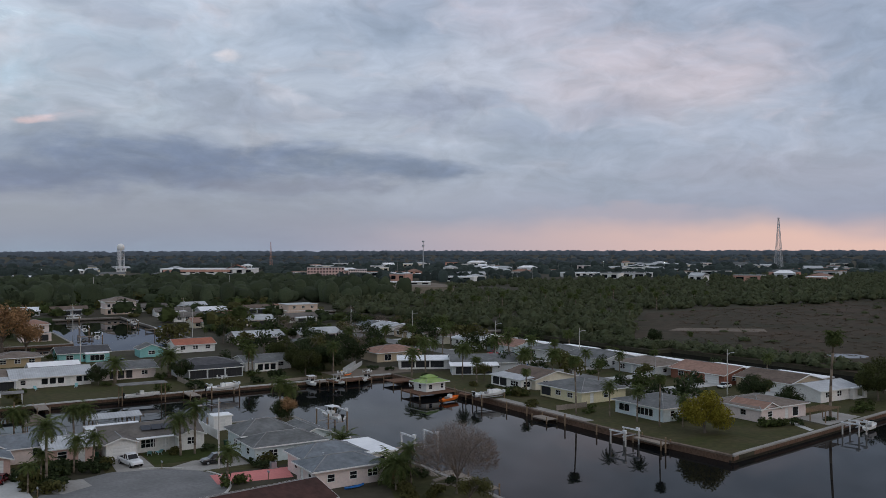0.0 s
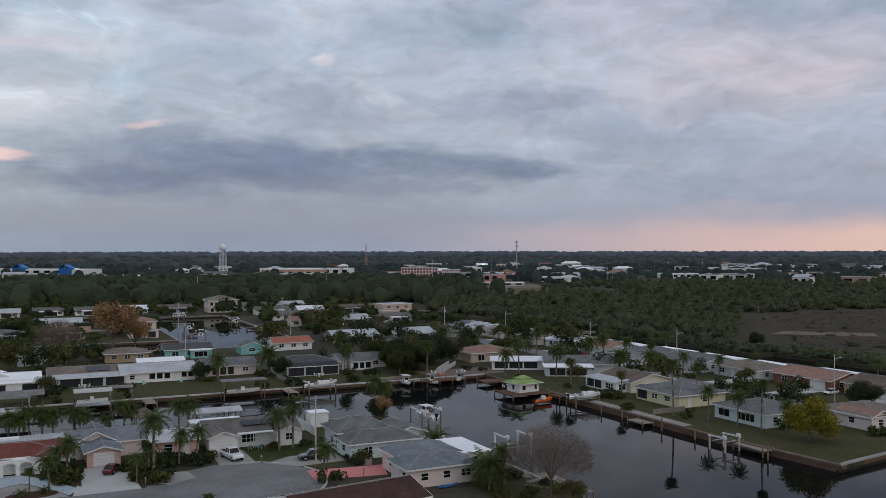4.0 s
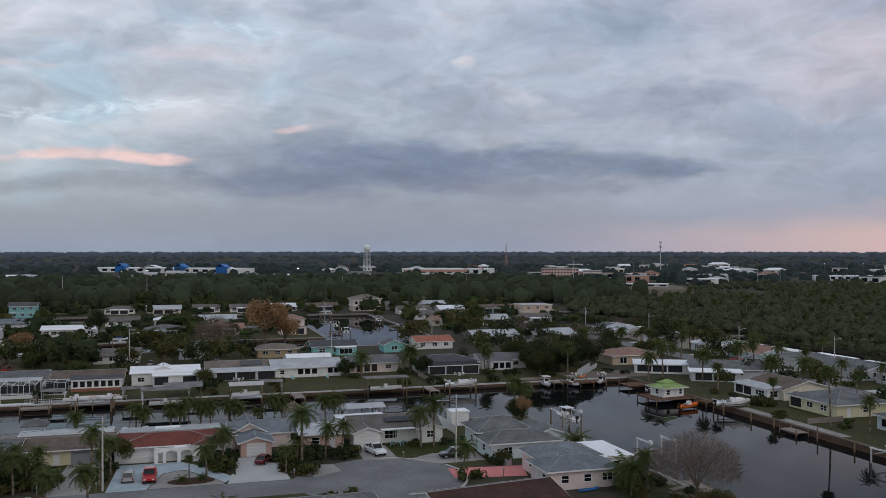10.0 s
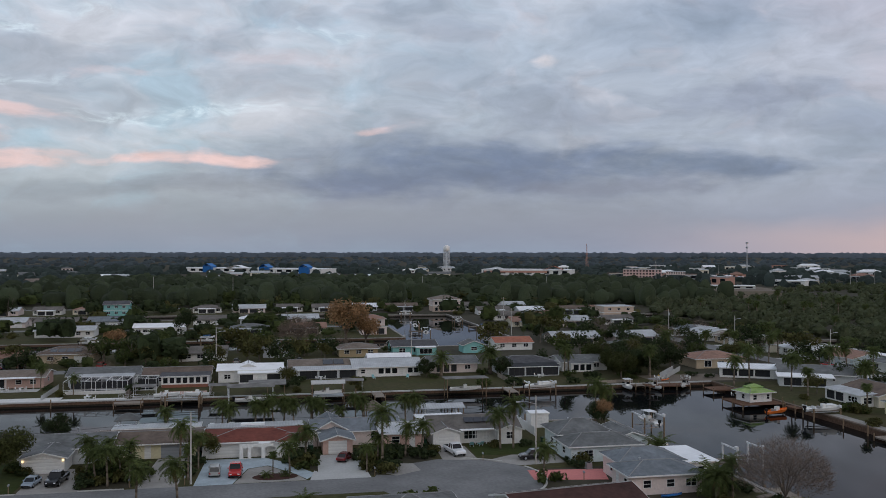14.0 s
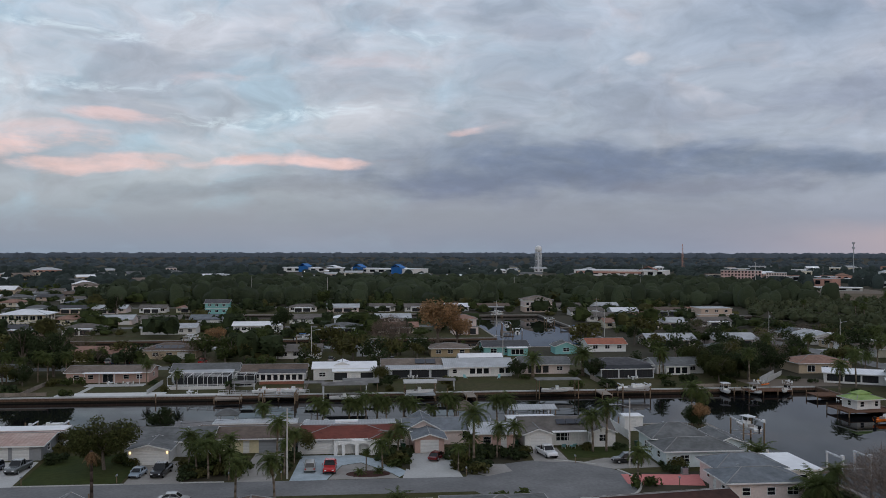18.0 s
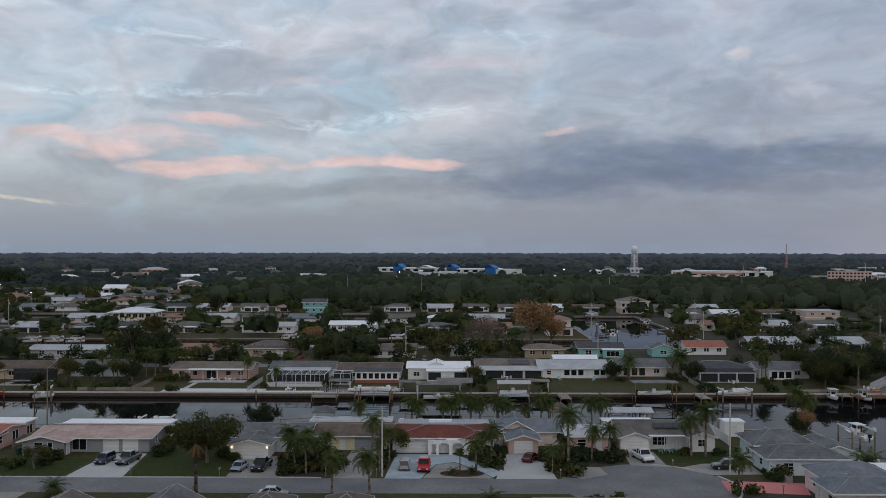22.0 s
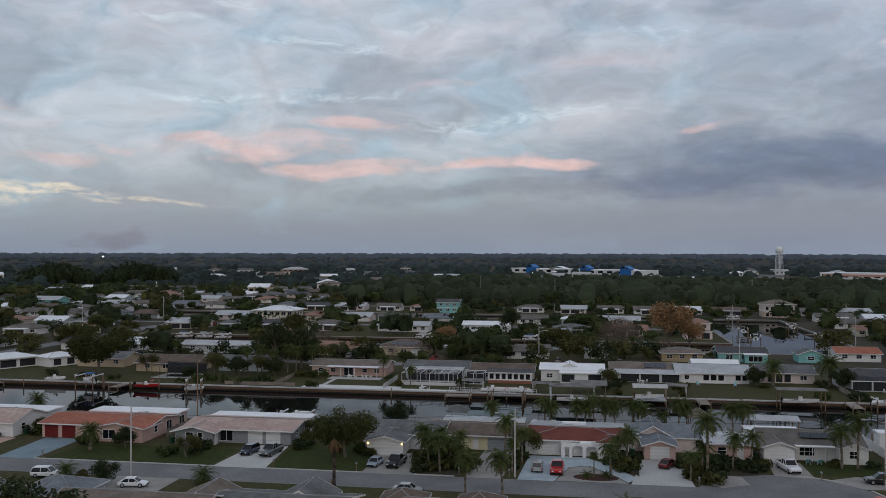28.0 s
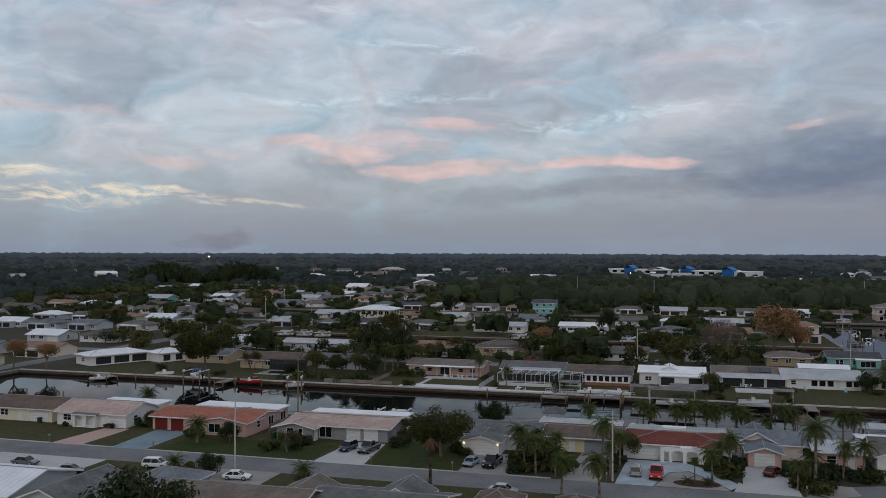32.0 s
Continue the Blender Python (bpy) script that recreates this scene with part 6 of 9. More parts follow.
# ---- second row, backing on the far bank of the canal ----
h = house(-163.5, 225, 62, "white house with a white roof and a long screened porch", "far bank houses")
volume(h, 0, 0, 18, 9, WHITE_W, "hx", R_METAL, 2.7, 1.2, [("f", -5, 4.5, 0.3, 2.0, "p"), ("f", 0.5, 4.5, 0.3, 2.0, "p"), ("f", 6, 4.5, 0.3, 2.0, "p"), ("r", 0, 4, 0.3, 2.0, "p"), ("l", 0, 2, 0.9, 1.2, "w")], 0.7)
h = house(-150.5, 233, 62, "small white house with a pale roof by the water", "far bank houses")
volume(h, 0, 0, 9, 7, WHITE_W, "hx", R_METAL, 2.6, 1.1, [("f", -2, 2.2, 0.4, 1.8, "p"), ("f", 2, 2.2, 0.4, 1.8, "p"), ("r", 0, 1.4, 0.9, 1.1, "w")], 0.5)
h = house(-136, 236, 0, "low tan house with a grey roof under an oak", "far bank houses")
volume(h, 0, 0, 14, 10, TAN_W, "gx", SH_GREY, 2.5, 1.3, gap_windows(3, 14), 0.5)
h = house(-113, 230, 0, "tan house with a brown shingle roof and screened pool", "far bank houses")
volume(h, 0, 0, 17, 11, TAN_W, "gx", SH_BROWN, 2.5, 1.5, gap_windows(3, 16), 0.6)
pool_cage(-106, 218.5, 11, 9, 2.9)
h = house(-93, 234, 0, "pale blue-grey house with a grey roof behind palms", "far bank houses")
volume(h, 0, 0, 14, 9, BLUE_W, "gx", SH_GREY, 2.5, 1.2, gap_windows(3, 14), 0.6)
h = house(-62, 230, 0, "salmon pink house with a white-edged low roof and patio", "far bank houses")
volume(h, 0, 1.0, 20, 10, PINK_W, "gx", SH_TAN, 2.6, 1.0, [("f", -7.6, 1.4, 0.9, 1.1, "w"), ("f", -4.2, 1.4, 0.9, 1.1, "w"), ("f", 4.4, 1.4, 0.9, 1.1, "w"), ("f", 7.6, 1.4, 0.9, 1.1, "w"), ("f", 0, 2.6, 0.1, 2.1, "s"), ("r", 0, 1.4, 0.9, 1.1, "w")], 0.6)
part("patio_roof", boxes((-5.5, 8.5, -6.4, -3.6, 2.55, 2.68)), R_WHITE, h)
posts(h, [(-5, -6.2), (-1.5, -6.2), (2.2, -6.2), (8.2, -6.2)], 2.55, 0.07)
patch("patio_1", rect(-66, -52, 219.5, 224), PALECONC, 0.03, "pale concrete patio", "patio")
patch("walk_1", rect(-64.5, -63.3, 205, 219.5), PALECONC, 0.032, "pale concrete garden path to the seawall", "path")
patch("dock_slab_1", rect(-68, -44, 204.5, 209.0), WHITECONC, 0.17, "pale concrete slab along the seawall", "patio")
h = house(-38.5, 229, 0, "grey house with an aluminium porch roof behind a pool cage", "far bank houses")
volume(h, 0, 1.5, 16, 9, PALEGREY_W, "gx", SH_GREY, 2.6, 1.3, gap_windows(3, 16), 0.6)
volume(h, 0, -4.4, 14.5, 2.6, PALEGREY_W, "sx", R_ALU, 2.5, 0.35, [("f", 0, 12, 0.1, 2.1, "p")], 0.3, names=("porch_wall", "porch_roof"))
pool_cage(-38, 217.6, 14, 8, 2.8, 0, "screened pool cage with pale aluminium bars beside the seawall", ALUM)
patch("pool_slab", rect(-45.5, -30, 204.6, 207), WHITECONC, 0.03, "pale concrete pool surround by the seawall", "patio")
h = house(-21, 227, 0, "white sunroom house with a dark brown roof and brick base", "far bank houses")
volume(h, 0, 1.2, 15.5, 9, WHITE_W, "gx", SH_BROWN, 2.7, 1.1, gap_windows(2, 14), 0.6)
volume(h, 2.2, -5.0, 11, 4.0, WHITE_W, "sx", SH_DARK, 2.6, 0.4, [("f", -4.55 + 1.52 * k, 1.16, 0.95, 1.45, "s") for k in range(7)], 0.4, names=("sunroom_wall", "sunroom_roof"))
part("brick_base", boxes((-3.2, 7.7, -7.35, -7.03, 0, 0.7)), BRICK_W, h, "low red brick base")
pool_cage(-27.5, 219.5, 4.8, 5.2, 2.6, 0, "small white-framed screen enclosure beside the sunroom", ALUM)
patch("patio_2", rect(-29, -13, 204.8, 209), CONCRETE, 0.03, "cluttered concrete patio along the seawall", "patio")
h = house(-3.5, 230, 0, "white house with a bright white gabled roof and screened porch", "far bank houses")
volume(h, 0, 0.5, 15.6, 10, WHITE_W, "gx", R_WHITE, 3.0, 1.0, [("f", -5.6, 1.6, 0.9, 1.1, "w"), ("r", 0, 1.4, 0.9, 1.1, "w")], 0.5)
volume(h, 2.4, -5.8, 10.4, 2.6, WHITE_W, "sx", R_WHITE, 2.45, 0.35, [("f", -3.3, 3.2, 0.3, 1.9, "p"), ("f", 0.0, 1.0, 0.05, 2.05, "d"), ("f", 3.3, 3.2, 0.3, 1.9, "p"), ("r", 0, 1.8, 0.3, 1.9, "p")], 0.3, names=("porch_wall", "porch_roof"))
volume(h, -0.6, 0.6, 3.2, 6.0, WHITE_W, "gy", R_WHITE, 3.7, 0.6, (), 0.4)
h = house(14.5, 234, 0, "grey house with an aluminium porch roof and solar panels", "far bank houses")
volume(h, 0, 1.5, 16, 9, PALEGREY_W, "gx", SH_TAN, 2.5, 1.5, gap_windows(3, 16), 0.6)
volume(h, 1.0, -4.8, 16, 3.4, PALEGREY_W, "sx", R_ALU, 2.2, 0.5, [("f", -4.5, 4.5, 0.1, 1.95, "p"), ("f", 0.5, 4.5, 0.1, 1.95, "p"), ("f", 5.5, 4.2, 0.1, 1.95, "p")], 0.4, names=("porch_wall", "porch_roof"))
for u in (0.5, 3.3):
    s_ = part("solar_panel", boxes((u, u + 2.6, -1.4, 1.4, -0.03, 0.03)), SOLAR, h)
    s_.location, s_.rotation_euler = (0, -0.6, 3.62), (math.atan2(1.5, 4.5), 0, 0)
h = house(31.5, 234, 0, "long white house with a pale grey roof and white ridge", "far bank houses")
volume(h, 0, 0, 17.4, 11, WHITE_W, "gx", R_ALU, 2.6, 1.5, [("f", -1.7, 1.5, 0.7, 1.5, "s"), ("f", 0.1, 1.5, 0.7, 1.5, "s"), ("f", 1.9, 1.5, 0.7, 1.5, "s"), ("f", 6.0, 1.4, 0.8, 1.4, "s"), ("f", 7.6, 1.3, 0.8, 1.4, "s"), ("f", -6.4, 1.2, 0.9, 1.1, "w"), ("f", 3.6, 0.9, 0.05, 2.05, "d")], 0.6)
volume(h, 1.5, 4.2, 11, 8, WHITE_W, "gx", R_WHITE, 3.4, 1.5, (), 0.5)
h = house(50, 237, 0, "pale house with a grey shingle roof and arched porch", "far bank houses")
volume(h, 0, 0, 13, 10, PALEPINK_W, "gx", SH_GREY, 2.6, 1.3, [("f", -4, 1.5, 0.3, 1.9, "p"), ("f", -2, 1.5, 0.3, 1.9, "p"), ("f", 0, 1.5, 0.3, 1.9, "p"), ("f", 3.8, 1.6, 0.9, 1.1, "w")], 0.6)
h = house(69, 230, 0, "dark-roofed house with a wide dark screened porch", "far bank houses")
volume(h, 0, 1.0, 16, 10, PALEGREY_W, "hx", SH_DARK, 2.7, 1.5, gap_windows(2, 14), 0.7)
volume(h, 0.2, -6.2, 14, 4.4, PALEGREY_W, "sx", SCREEN, 2.4, 0.5, [("f", -4.6, 4.2, 0.2, 2.1, "p"), ("f", 0, 4.2, 0.2, 2.1, "p"), ("f", 4.6, 4.2, 0.2, 2.1, "p")], 0.3, names=("porch_wall", "porch_roof"))
h = house(86, 234, 0, "small white house with a grey roof and glazed porch", "far bank houses")
volume(h, 0, 0, 13, 10, WHITE_W, "gx", SH_GREY, 2.5, 1.2, [("f", 3.5, 1.6, 0.9, 1.1, "w")], 0.6)
volume(h, -1.5, -6.2, 6.5, 2.6, WHITE_W, "sx", SH_GREY, 2.3, 0.3, [("f", -1.8, 1.6, 0.4, 1.7, "s"), ("f", 0, 1.4, 0.4, 1.7, "s"), ("f", 1.8, 1.6, 0.4, 1.7, "s")], 0.3, names=("porch_wall", "porch_roof"))
h = house(102, 243, 0, "dark red brick house half hidden by trees", "far bank houses")
volume(h, 0, 0, 11, 9, BRICK_W, "gx", SH_DARK, 2.6, 1.3, gap_windows(3, 11), 0.5)

# ---- the peninsula ----
PG = "peninsula houses"
h = house(125.5, 232, 0, "tan house with a salmon shingle roof", PG)
volume(h, 0, 0, 15, 11, TAN_W, "hx", SH_SALMON, 2.6, 1.6, [("f", -4, 2.2, 0.4, 1.8, "s"), ("f", 0, 1.8, 0.9, 1.1, "w"), ("f", 4.2, 2.2, 0.4, 1.8, "s"), ("r", 0, 1.4, 0.9, 1.1, "w")], 0.6)
h = house(125, 211, -28, "white house with a pale flat roof and dark screened porch", PG)
volume(h, 0, 0, 15, 9, WHITE_W, "gx", R_METAL, 2.5, 0.7, [("f", -5, 3.6, 0.5, 1.7, "p"), ("f", -1, 3.6, 0.5, 1.7, "p"), ("f", 3, 3.6, 0.5, 1.7, "p"), ("r", 0, 5, 0.5, 1.7, "p"), ("f", 6.3, 1.0, 0.05, 2.0, "d")], 0.5)
h = house(129.5, 193.5, -28, "house with a white flat porch roof and grey shingles", PG)
volume(h, 0, 0, 12, 6, PALEGREY_W, "sx", R_WHITE, 2.3, 0.25, [("f", -3, 4, 0.3, 1.8, "p"), ("f", 2.5, 4, 0.3, 1.8, "p")], 0.5)
volume(h, 3, 8, 17, 11, PALEGREY_W, "gx", SH_GREY, 2.5, 1.5, gap_windows(2, 14), 0.6)
h = house(131, 169, -90, "cream house with a brown-grey roof and screened porch", PG)
volume(h, 0, 1.0, 13, 12, CREAM_W, "gx", SH_BROWN, 2.5, 1.5, [("r", -3, 1.6, 0.9, 1.1, "w"), ("r", 2, 1.6, 0.9, 1.1, "w")], 0.6)
volume(h, -1.0, -6.4, 12, 3.4, WHITE_W, "sx", R_ALU, 2.3, 0.4, [("f", -4, 2.6, 0.3, 1.8, "p"), ("f", -1, 2.6, 0.3, 1.8, "p"), ("f", 3.4, 3.0, 0.7, 1.2, "w"), ("r", 0, 2.0, 0.6, 1.4, "w")], 0.4, names=("porch_wall", "porch_roof"))
h = house(129, 149.5, -90, "pale yellow house with a light grey shingle roof", PG)
volume(h, 0, 0, 14, 12.5, YELLOW_W, "hx", SH_GREY, 2.5, 1.7, [("f", -5, 3.2, 0.4, 1.8, "p"), ("f", -0.8, 1.8, 0.9, 1.1, "w"), ("f", 3.2, 1.8, 0.9, 1.1, "w"), ("r", -3.4, 1.0, 0.05, 2.05, "d"), ("r", 0.6, 1.4, 0.9, 1.1, "w")], 0.6)
h = house(129, 126, -90, "pale blue-grey house with a grey roof and wide windows", PG)
volume(h, 0, 0, 13, 12, BLUE_W, "hx", SH_GREY, 2.5, 1.6, [("f", -4, 3.0, 0.6, 1.5, "s"), ("f", 1.6, 4.6, 0.6, 1.5, "s"), ("r", 0, 1.4, 0.9, 1.1, "w"), ("r", -3.5, 1.2, 0.9, 1.1, "w")], 0.6)
h = house(145, 115.5, 0, "pale pink house with a patched tan roof on the point", PG)
volume(h, 0, 0, 13.5, 12, PALEPINK_W, "hx", SH_TAN, 2.5, 1.3, [("f", 1.0, 1.0, 0.05, 2.05, "d"), ("f", 3.6, 1.8, 0.3, 1.8, "s"), ("f", -3.6, 1.6, 0.9, 1.1, "w"), ("l", -2, 1.4, 0.9, 1.1, "w")], 0.6)
volume(h, -4.2, -2.5, 5, 7.4, PALEPINK_W, "gy", SH_SALMON, 2.5, 1.1, [("f", 0, 1.4, 0.9, 1.1, "w")], 0.5)
h = house(173, 121, 0, "white house with a light grey roof beside the seawall", PG)
volume(h, 0, 0, 13, 9, WHITE_W, "gx", R_ALU, 2.5, 1.1, gap_windows(3, 12), 0.5)
volume(h, 6.0, -3, 5, 5, WHITE_W, "flat", R_WHITE, 2.4, 0, [("f", 0, 3, 0.2, 1.9, "o"), ("r", 0, 3, 0.2, 1.9, "o")], 0.3)


def street_house(x, y, label, wall, roofk, rmat, w=15, d=12, door=WHITEDOOR):
    h = house(x, y, -90, label, PG)
    volume(h, 0, 0, w, d, wall, roofk, rmat, 2.55, 1.5, [("f", w * 0.28, 4.4, 0.02, 2.15, "g", door), ("f", -w * 0.3, 1.9, 0.8, 1.3, "w"), ("f", -w * 0.06, 1.0, 0.02, 2.05, "d"), ("r", -2.5, 1.4, 0.9, 1.1, "w"), ("r", 2.5, 1.4, 0.9, 1.1, "w")], 0.6)
    volume(h, 0, d / 2 + 2.0, w - 1, 4.0, wall, "flat", R_WHITE, 2.7, 0, [("b", 0, 8, 0.2, 2.0, "p"), ("r", 0, 2.4, 0.3, 1.9, "p")], 0.3)
    patch("driveway_e%d" % round(y), [(153, y - w * 0.28 - 2.6), (x - d / 2, y - w * 0.28 - 2.6), (x - d / 2, y - w * 0.28 + 2.6), (153, y - w * 0.28 + 2.6)], CONCRETE if round(y) % 2 else PALECONC, 0.034, "concrete driveway", "driveway")
    return h


street_house(176, 134, "brown-roofed house beside the outer canal", TAN_W, "gx", SH_BROWN)
street_house(174, 152, "red brick house with a brown shingle roof", BRICK_W, "gx", SH_SALMON, 17)
street_house(171, 170.5, "pale grey house with a brown-grey gable roof", PALEGREY_W, "hx", SH_TAN)
street_house(170, 189, "pale grey house with a light grey roof", PALEGREY_W, "gx", SH_GREY, 16)
street_house(170, 208, "white house with a grey shingle roof", WHITE_W, "hx", SH_GREY)
street_house(168, 227, "pale blue house with a salmon roof", BLUE_W, "gx", SH_SALMON)
street_house(167, 246, "white house with a white roof", WHITE_W, "gx", R_METAL, 16)
street_house(166, 265, "cream house with a tan roof", CREAM_W, "hx", SH_TAN)
street_house(165, 284, "tan house with a pale tan roof", TAN_W, "gx", SH_TAN)
street_house(164, 303, "white house with a pale grey roof", WHITE_W, "gx", R_ALU)
street_house(163, 322, "pale house with a blue-grey roof", PALEGREY_W, "hx", SH_BLUE)

# ---- boathouse with the green roof, and the decks round it ----
dock(106.0, 175.6, 0, 12, 9, "brown timber deck round the green-roofed boathouse", DARKWOOD)
g = thing("boathouse", 105.6, 176.4, 0, 8, "small white boathouse with a patched lime green roof", "boathouse", "", 0.86)
volume(g, 0, 0, 6.6, 5.4, WHITE_W, "hx", R_GREEN, 2.3, 1.3, [("f", -1.8, 1.2, 0.6, 1.3, "w"), ("f", 0.4, 1.0, 0.05, 2.0, "d"), ("f", 2.2, 1.0, 0.6, 1.3, "w"), ("l", 0, 1.2, 0.6, 1.3, "w"), ("r", 0, 1.2, 0.6, 1.3, "w")], 0.9)
part("roof_lantern", shifted(roof_mesh("hx", 3.2, 2.0, 3.4, 0.7, 0.5), 0, 0.3), R_GREEN, g)
dock(97, 201.5, 90, 4, 11, "brown timber dock at the head of the basin", DARKWOOD)
dock(90, 205, 0, 2.4, 8, "narrow timber dock beside moored boats")
dock(107, 194, 90, 5, 6, "brown timber deck stepped along the bank", DARKWOOD)
patch("terrace", rect(96, 118, 205, 217), SAND, 0.03, "sandy terrace with a curved path", "terrace")
st = thing("footbridge_stair", 106, 218, 0, -38, "pale curved wooden stair ramp with side rails", "stair")
part("ramp", boxes((-0.9, 0.9, -8, 8, 0.0, 0.35)), PALECONC, st)
for s in (-0.95, 0.95):
    part("handrail", boxes((s - 0.06, s + 0.06, -8, 8, 0.35, 1.3)), PALECONC, st)
boat(93.5, 201, -0.9, -80, "white motor boat with a canvas cover at the dock", 6.0, GREYCANVAS)
boat(101.5, 201, -0.75, -130, "white open boat moored at the timber deck", 5.5)
boat(87, 202, -0.85, -95, "white fishing boat with a T-top", 6.0, ALUM)
boat_lift(110.4, 159.2, 0, 6.0, 3.6, 1.4)
boat(110.7, 159, 0.55, 0, "white cruiser with a folded top on a lift", 8.0, None, True)
boat(104.4, 165.5, -0.9, 15, "low orange and white skiff tied by the deck", 5.5, None, False, ORANGEP)
dock(111.2, 167.5, 0, 5, 4, "brown dock beside the cruiser", DARKWOOD)
boat_lift(107.6, 113.6, 5, 3.4, 3.4, 1.2, "empty white-beamed boat lift on grey piles", POLE)
dock(108.4, 137, 0, 2.6, 5, "small grey floating dock by the seawall", None, -0.3)
dock(110.4, 110, 0, 2.2, 7, "grey timber walkway by the lift")
patch("seawall_walk", [(111.2, 128), (113.4, 128), (113.4, 158), (111, 158)], CONCRETE, 0.04, "cracked concrete walk along the seawall", "path")
patch("patio_point", [(147, 101.2), (160, 103.2), (160, 110), (148, 109)], CONCRETE, 0.03, "paved patio with a wooden arch by the water", "patio")
patch("path_point", [(139.5, 99.8), (141, 100.0), (144.5, 107), (143, 107.4)], PALECONC, 0.034, "pale concrete path to the corner", "path")
boat(154.5, 97.6, -0.95, 10, "small tan skiff beside the seawall", 4.6, None, False, None, False)
boat_lift(148.5, 97.0, 9, 3.0, 3.0, 1.0, "short boat lift with pale piles", POLE)
pg = thing("pergola", 150.5, 104.6, 0, 9, "weathered wooden arch over a patio", "pergola")
for sx in (-2.5, 2.5):
    for sy in (-1.5, 1.5):
        part("post", boxes((sx - 0.08, sx + 0.08, sy - 0.08, sy + 0.08, 0, 2.4)), WOODPOLE, pg)
for k in range(7):
    u = -2.7 + k * 0.9
    part("beam", boxes((u - 0.05, u + 0.05, -2, 2, 2.4, 2.55)), WOODPOLE, pg)

# ---- docks, lifts and boats of the canal ----
dock(-29, 200.5, 90, 3, 6, "grey timber dock below the sunroom house")
boat_lift(-17.5, 199.5, 0, 7.0, 4.2, 1.6, "boat lift with timber piles and rails")
dock(-18, 202.6, 90, 2.2, 9, "narrow timber dock along the seawall")
boat(-3, 200.6, -0.8, 0, "white boat under a long grey canopy", 7.0)
cn = thing("boat_canopy", -3, 200.6, WATERZ, 0, "grey fabric canopy on posts over a boat", "boat canopy")
part("canopy_top", shifted(roof_mesh("gx", 10, 4, 3.9, 0.5, 0.2, 0.06), 0, 0), DULLMETAL, cn)
for sx in (-4.8, 4.8):
    for sy in (-1.9, 1.9):
        part("post", tubes(((sx, sy, -1.2), (sx, sy, 3.9), 0.09), n=6), ALUM, cn)
cn = thing("boat_canopy", 14, 200.4, WATERZ, 0, "curved cream fabric canopy over a lifted boat", "boat canopy")
bm = bmesh.new()
sec = [(2.1 * math.sin(a), 3.9 + 0.8 * math.cos(a)) for a in np.linspace(-1.3, 1.3, 9)]
prism(bm, sec + [(q[0] * 0.97, q[1] - 0.06) for q in sec[::-1]], -3.8, 3.8, "x")
part("canopy_top", bm, PALECONC, cn)
for sx in (-3.5, 3.5):
    for sy in (-1.9, 1.9):
        part("post", tubes(((sx, sy, -1.2), (sx, sy, 4.1), 0.1), n=6), WOODPOLE, cn)
part("cradle", boxes((-3.5, 3.5, -1.9, 1.9, 1.2, 1.35)), STEEL, cn)
boat(14, 200.4, 0.35, 0, "white boat on a lift under a canopy", 6.2)
dock(25.5, 200.5, 0, 2.4, 7, "pale gangway and floating dock")
cn = thing("boat_canopy", 46, 200.8, WATERZ, 0, "flat grey canopy over a white lifted boat", "boat canopy")
part("canopy_top", boxes((-5.2, 5.2, -2.0, 2.0, 4.3, 4.42)), DULLMETAL, cn)
for sx in (-4.6, 4.6):
    for sy in (-1.7, 1.7):
        part("post", tubes(((sx, sy, -1.2), (sx, sy, 4.3), 0.1), n=6), WOODPOLE, cn)
boat(46, 200.6, 0.2, 0, "white boat with its bow under a flat canopy", 7.5)
boat_lift(64, 200, 0, 6.5, 4.0, 1.7)
boat(64, 200, 0.5, 8, "large white boat on a lift by the seawall", 8.0, None, True)
dock(57, 200.5, 0, 2.4, 6, "grey timber dock with steps")
dock(79.5, 201, 30, 2.4, 6, "grey timber dock angled from the bank")
boat_lift(69.5, 152.0, 0, 3.8, 5.4, 2.6, "tall boat lift on dark piles")
boat(69.5, 152.0, 1.0, 100, "white fishing boat with a T-top raised on a lift", 6.6, ALUM)
dock(69.3, 105, 0, 2.6, 12, "long weathered timber dock by a leafless tree")
boat_lift(73.5, 126, 0, 4.4, 4.4, 2.2, "white boat lift frame by the shore", ALUM)
dock(69.5, 127, 90, 3, 5, "grey timber landing with clutter")
boat(64.5, 134.5, -0.1, 80, "red and white jet boat on the bank", 3.6, None, False, REDP, False)
boat(-93, 199.5, -0.6, 20, "small white boat on a lift", 4.5)
boat_lift(-93, 199.5, 20, 3.4, 4.2, 1.8)
boat(-106, 201, -0.5, 0, "red pontoon boat tied at the seawall", 6.0, None, False, REDP)
boat(-121, 200.5, 0.4, 150, "white boat with blue canvas on a lift", 6.0, BLUECANVAS)
boat_lift(-121, 200.5, 0, 4.6, 4.6, 2.2)
dock(-113, 200.5, 0, 2.4, 6, "timber dock with cluttered railings")
boat(-133, 205, 0.02, 10, "white dinghy upturned on the lawn", 5.0, None, False, None, False)
dock(-150, 202, 60, 3, 12, "grey timber boardwalk along the bank")
boat(-148, 198, -0.9, 30, "small white boat at the boardwalk", 5.0)
boat(-56, 166.5, 0.1, 0, "white boat with a low cabin on the near bank lift", 6.5, None, True)
boat_lift(-56, 166.5, 0, 5.5, 4, 1.3)
boat(-6, 166.8, -0.2, 90, "white boat bow out behind the red-roofed house", 6.0)
boat(-9.5, 170, -0.9, 5, "dark covered boat on the canal", 7.0, None, False, BLACKRUB, False)
boat_lift(33, 167, 0, 6, 4, 2.0, "covered boat lift behind the white house")
cn = thing("boat_canopy", 33, 167, WATERZ, 0, "grey metal boat shelter behind the white house", "boat canopy")
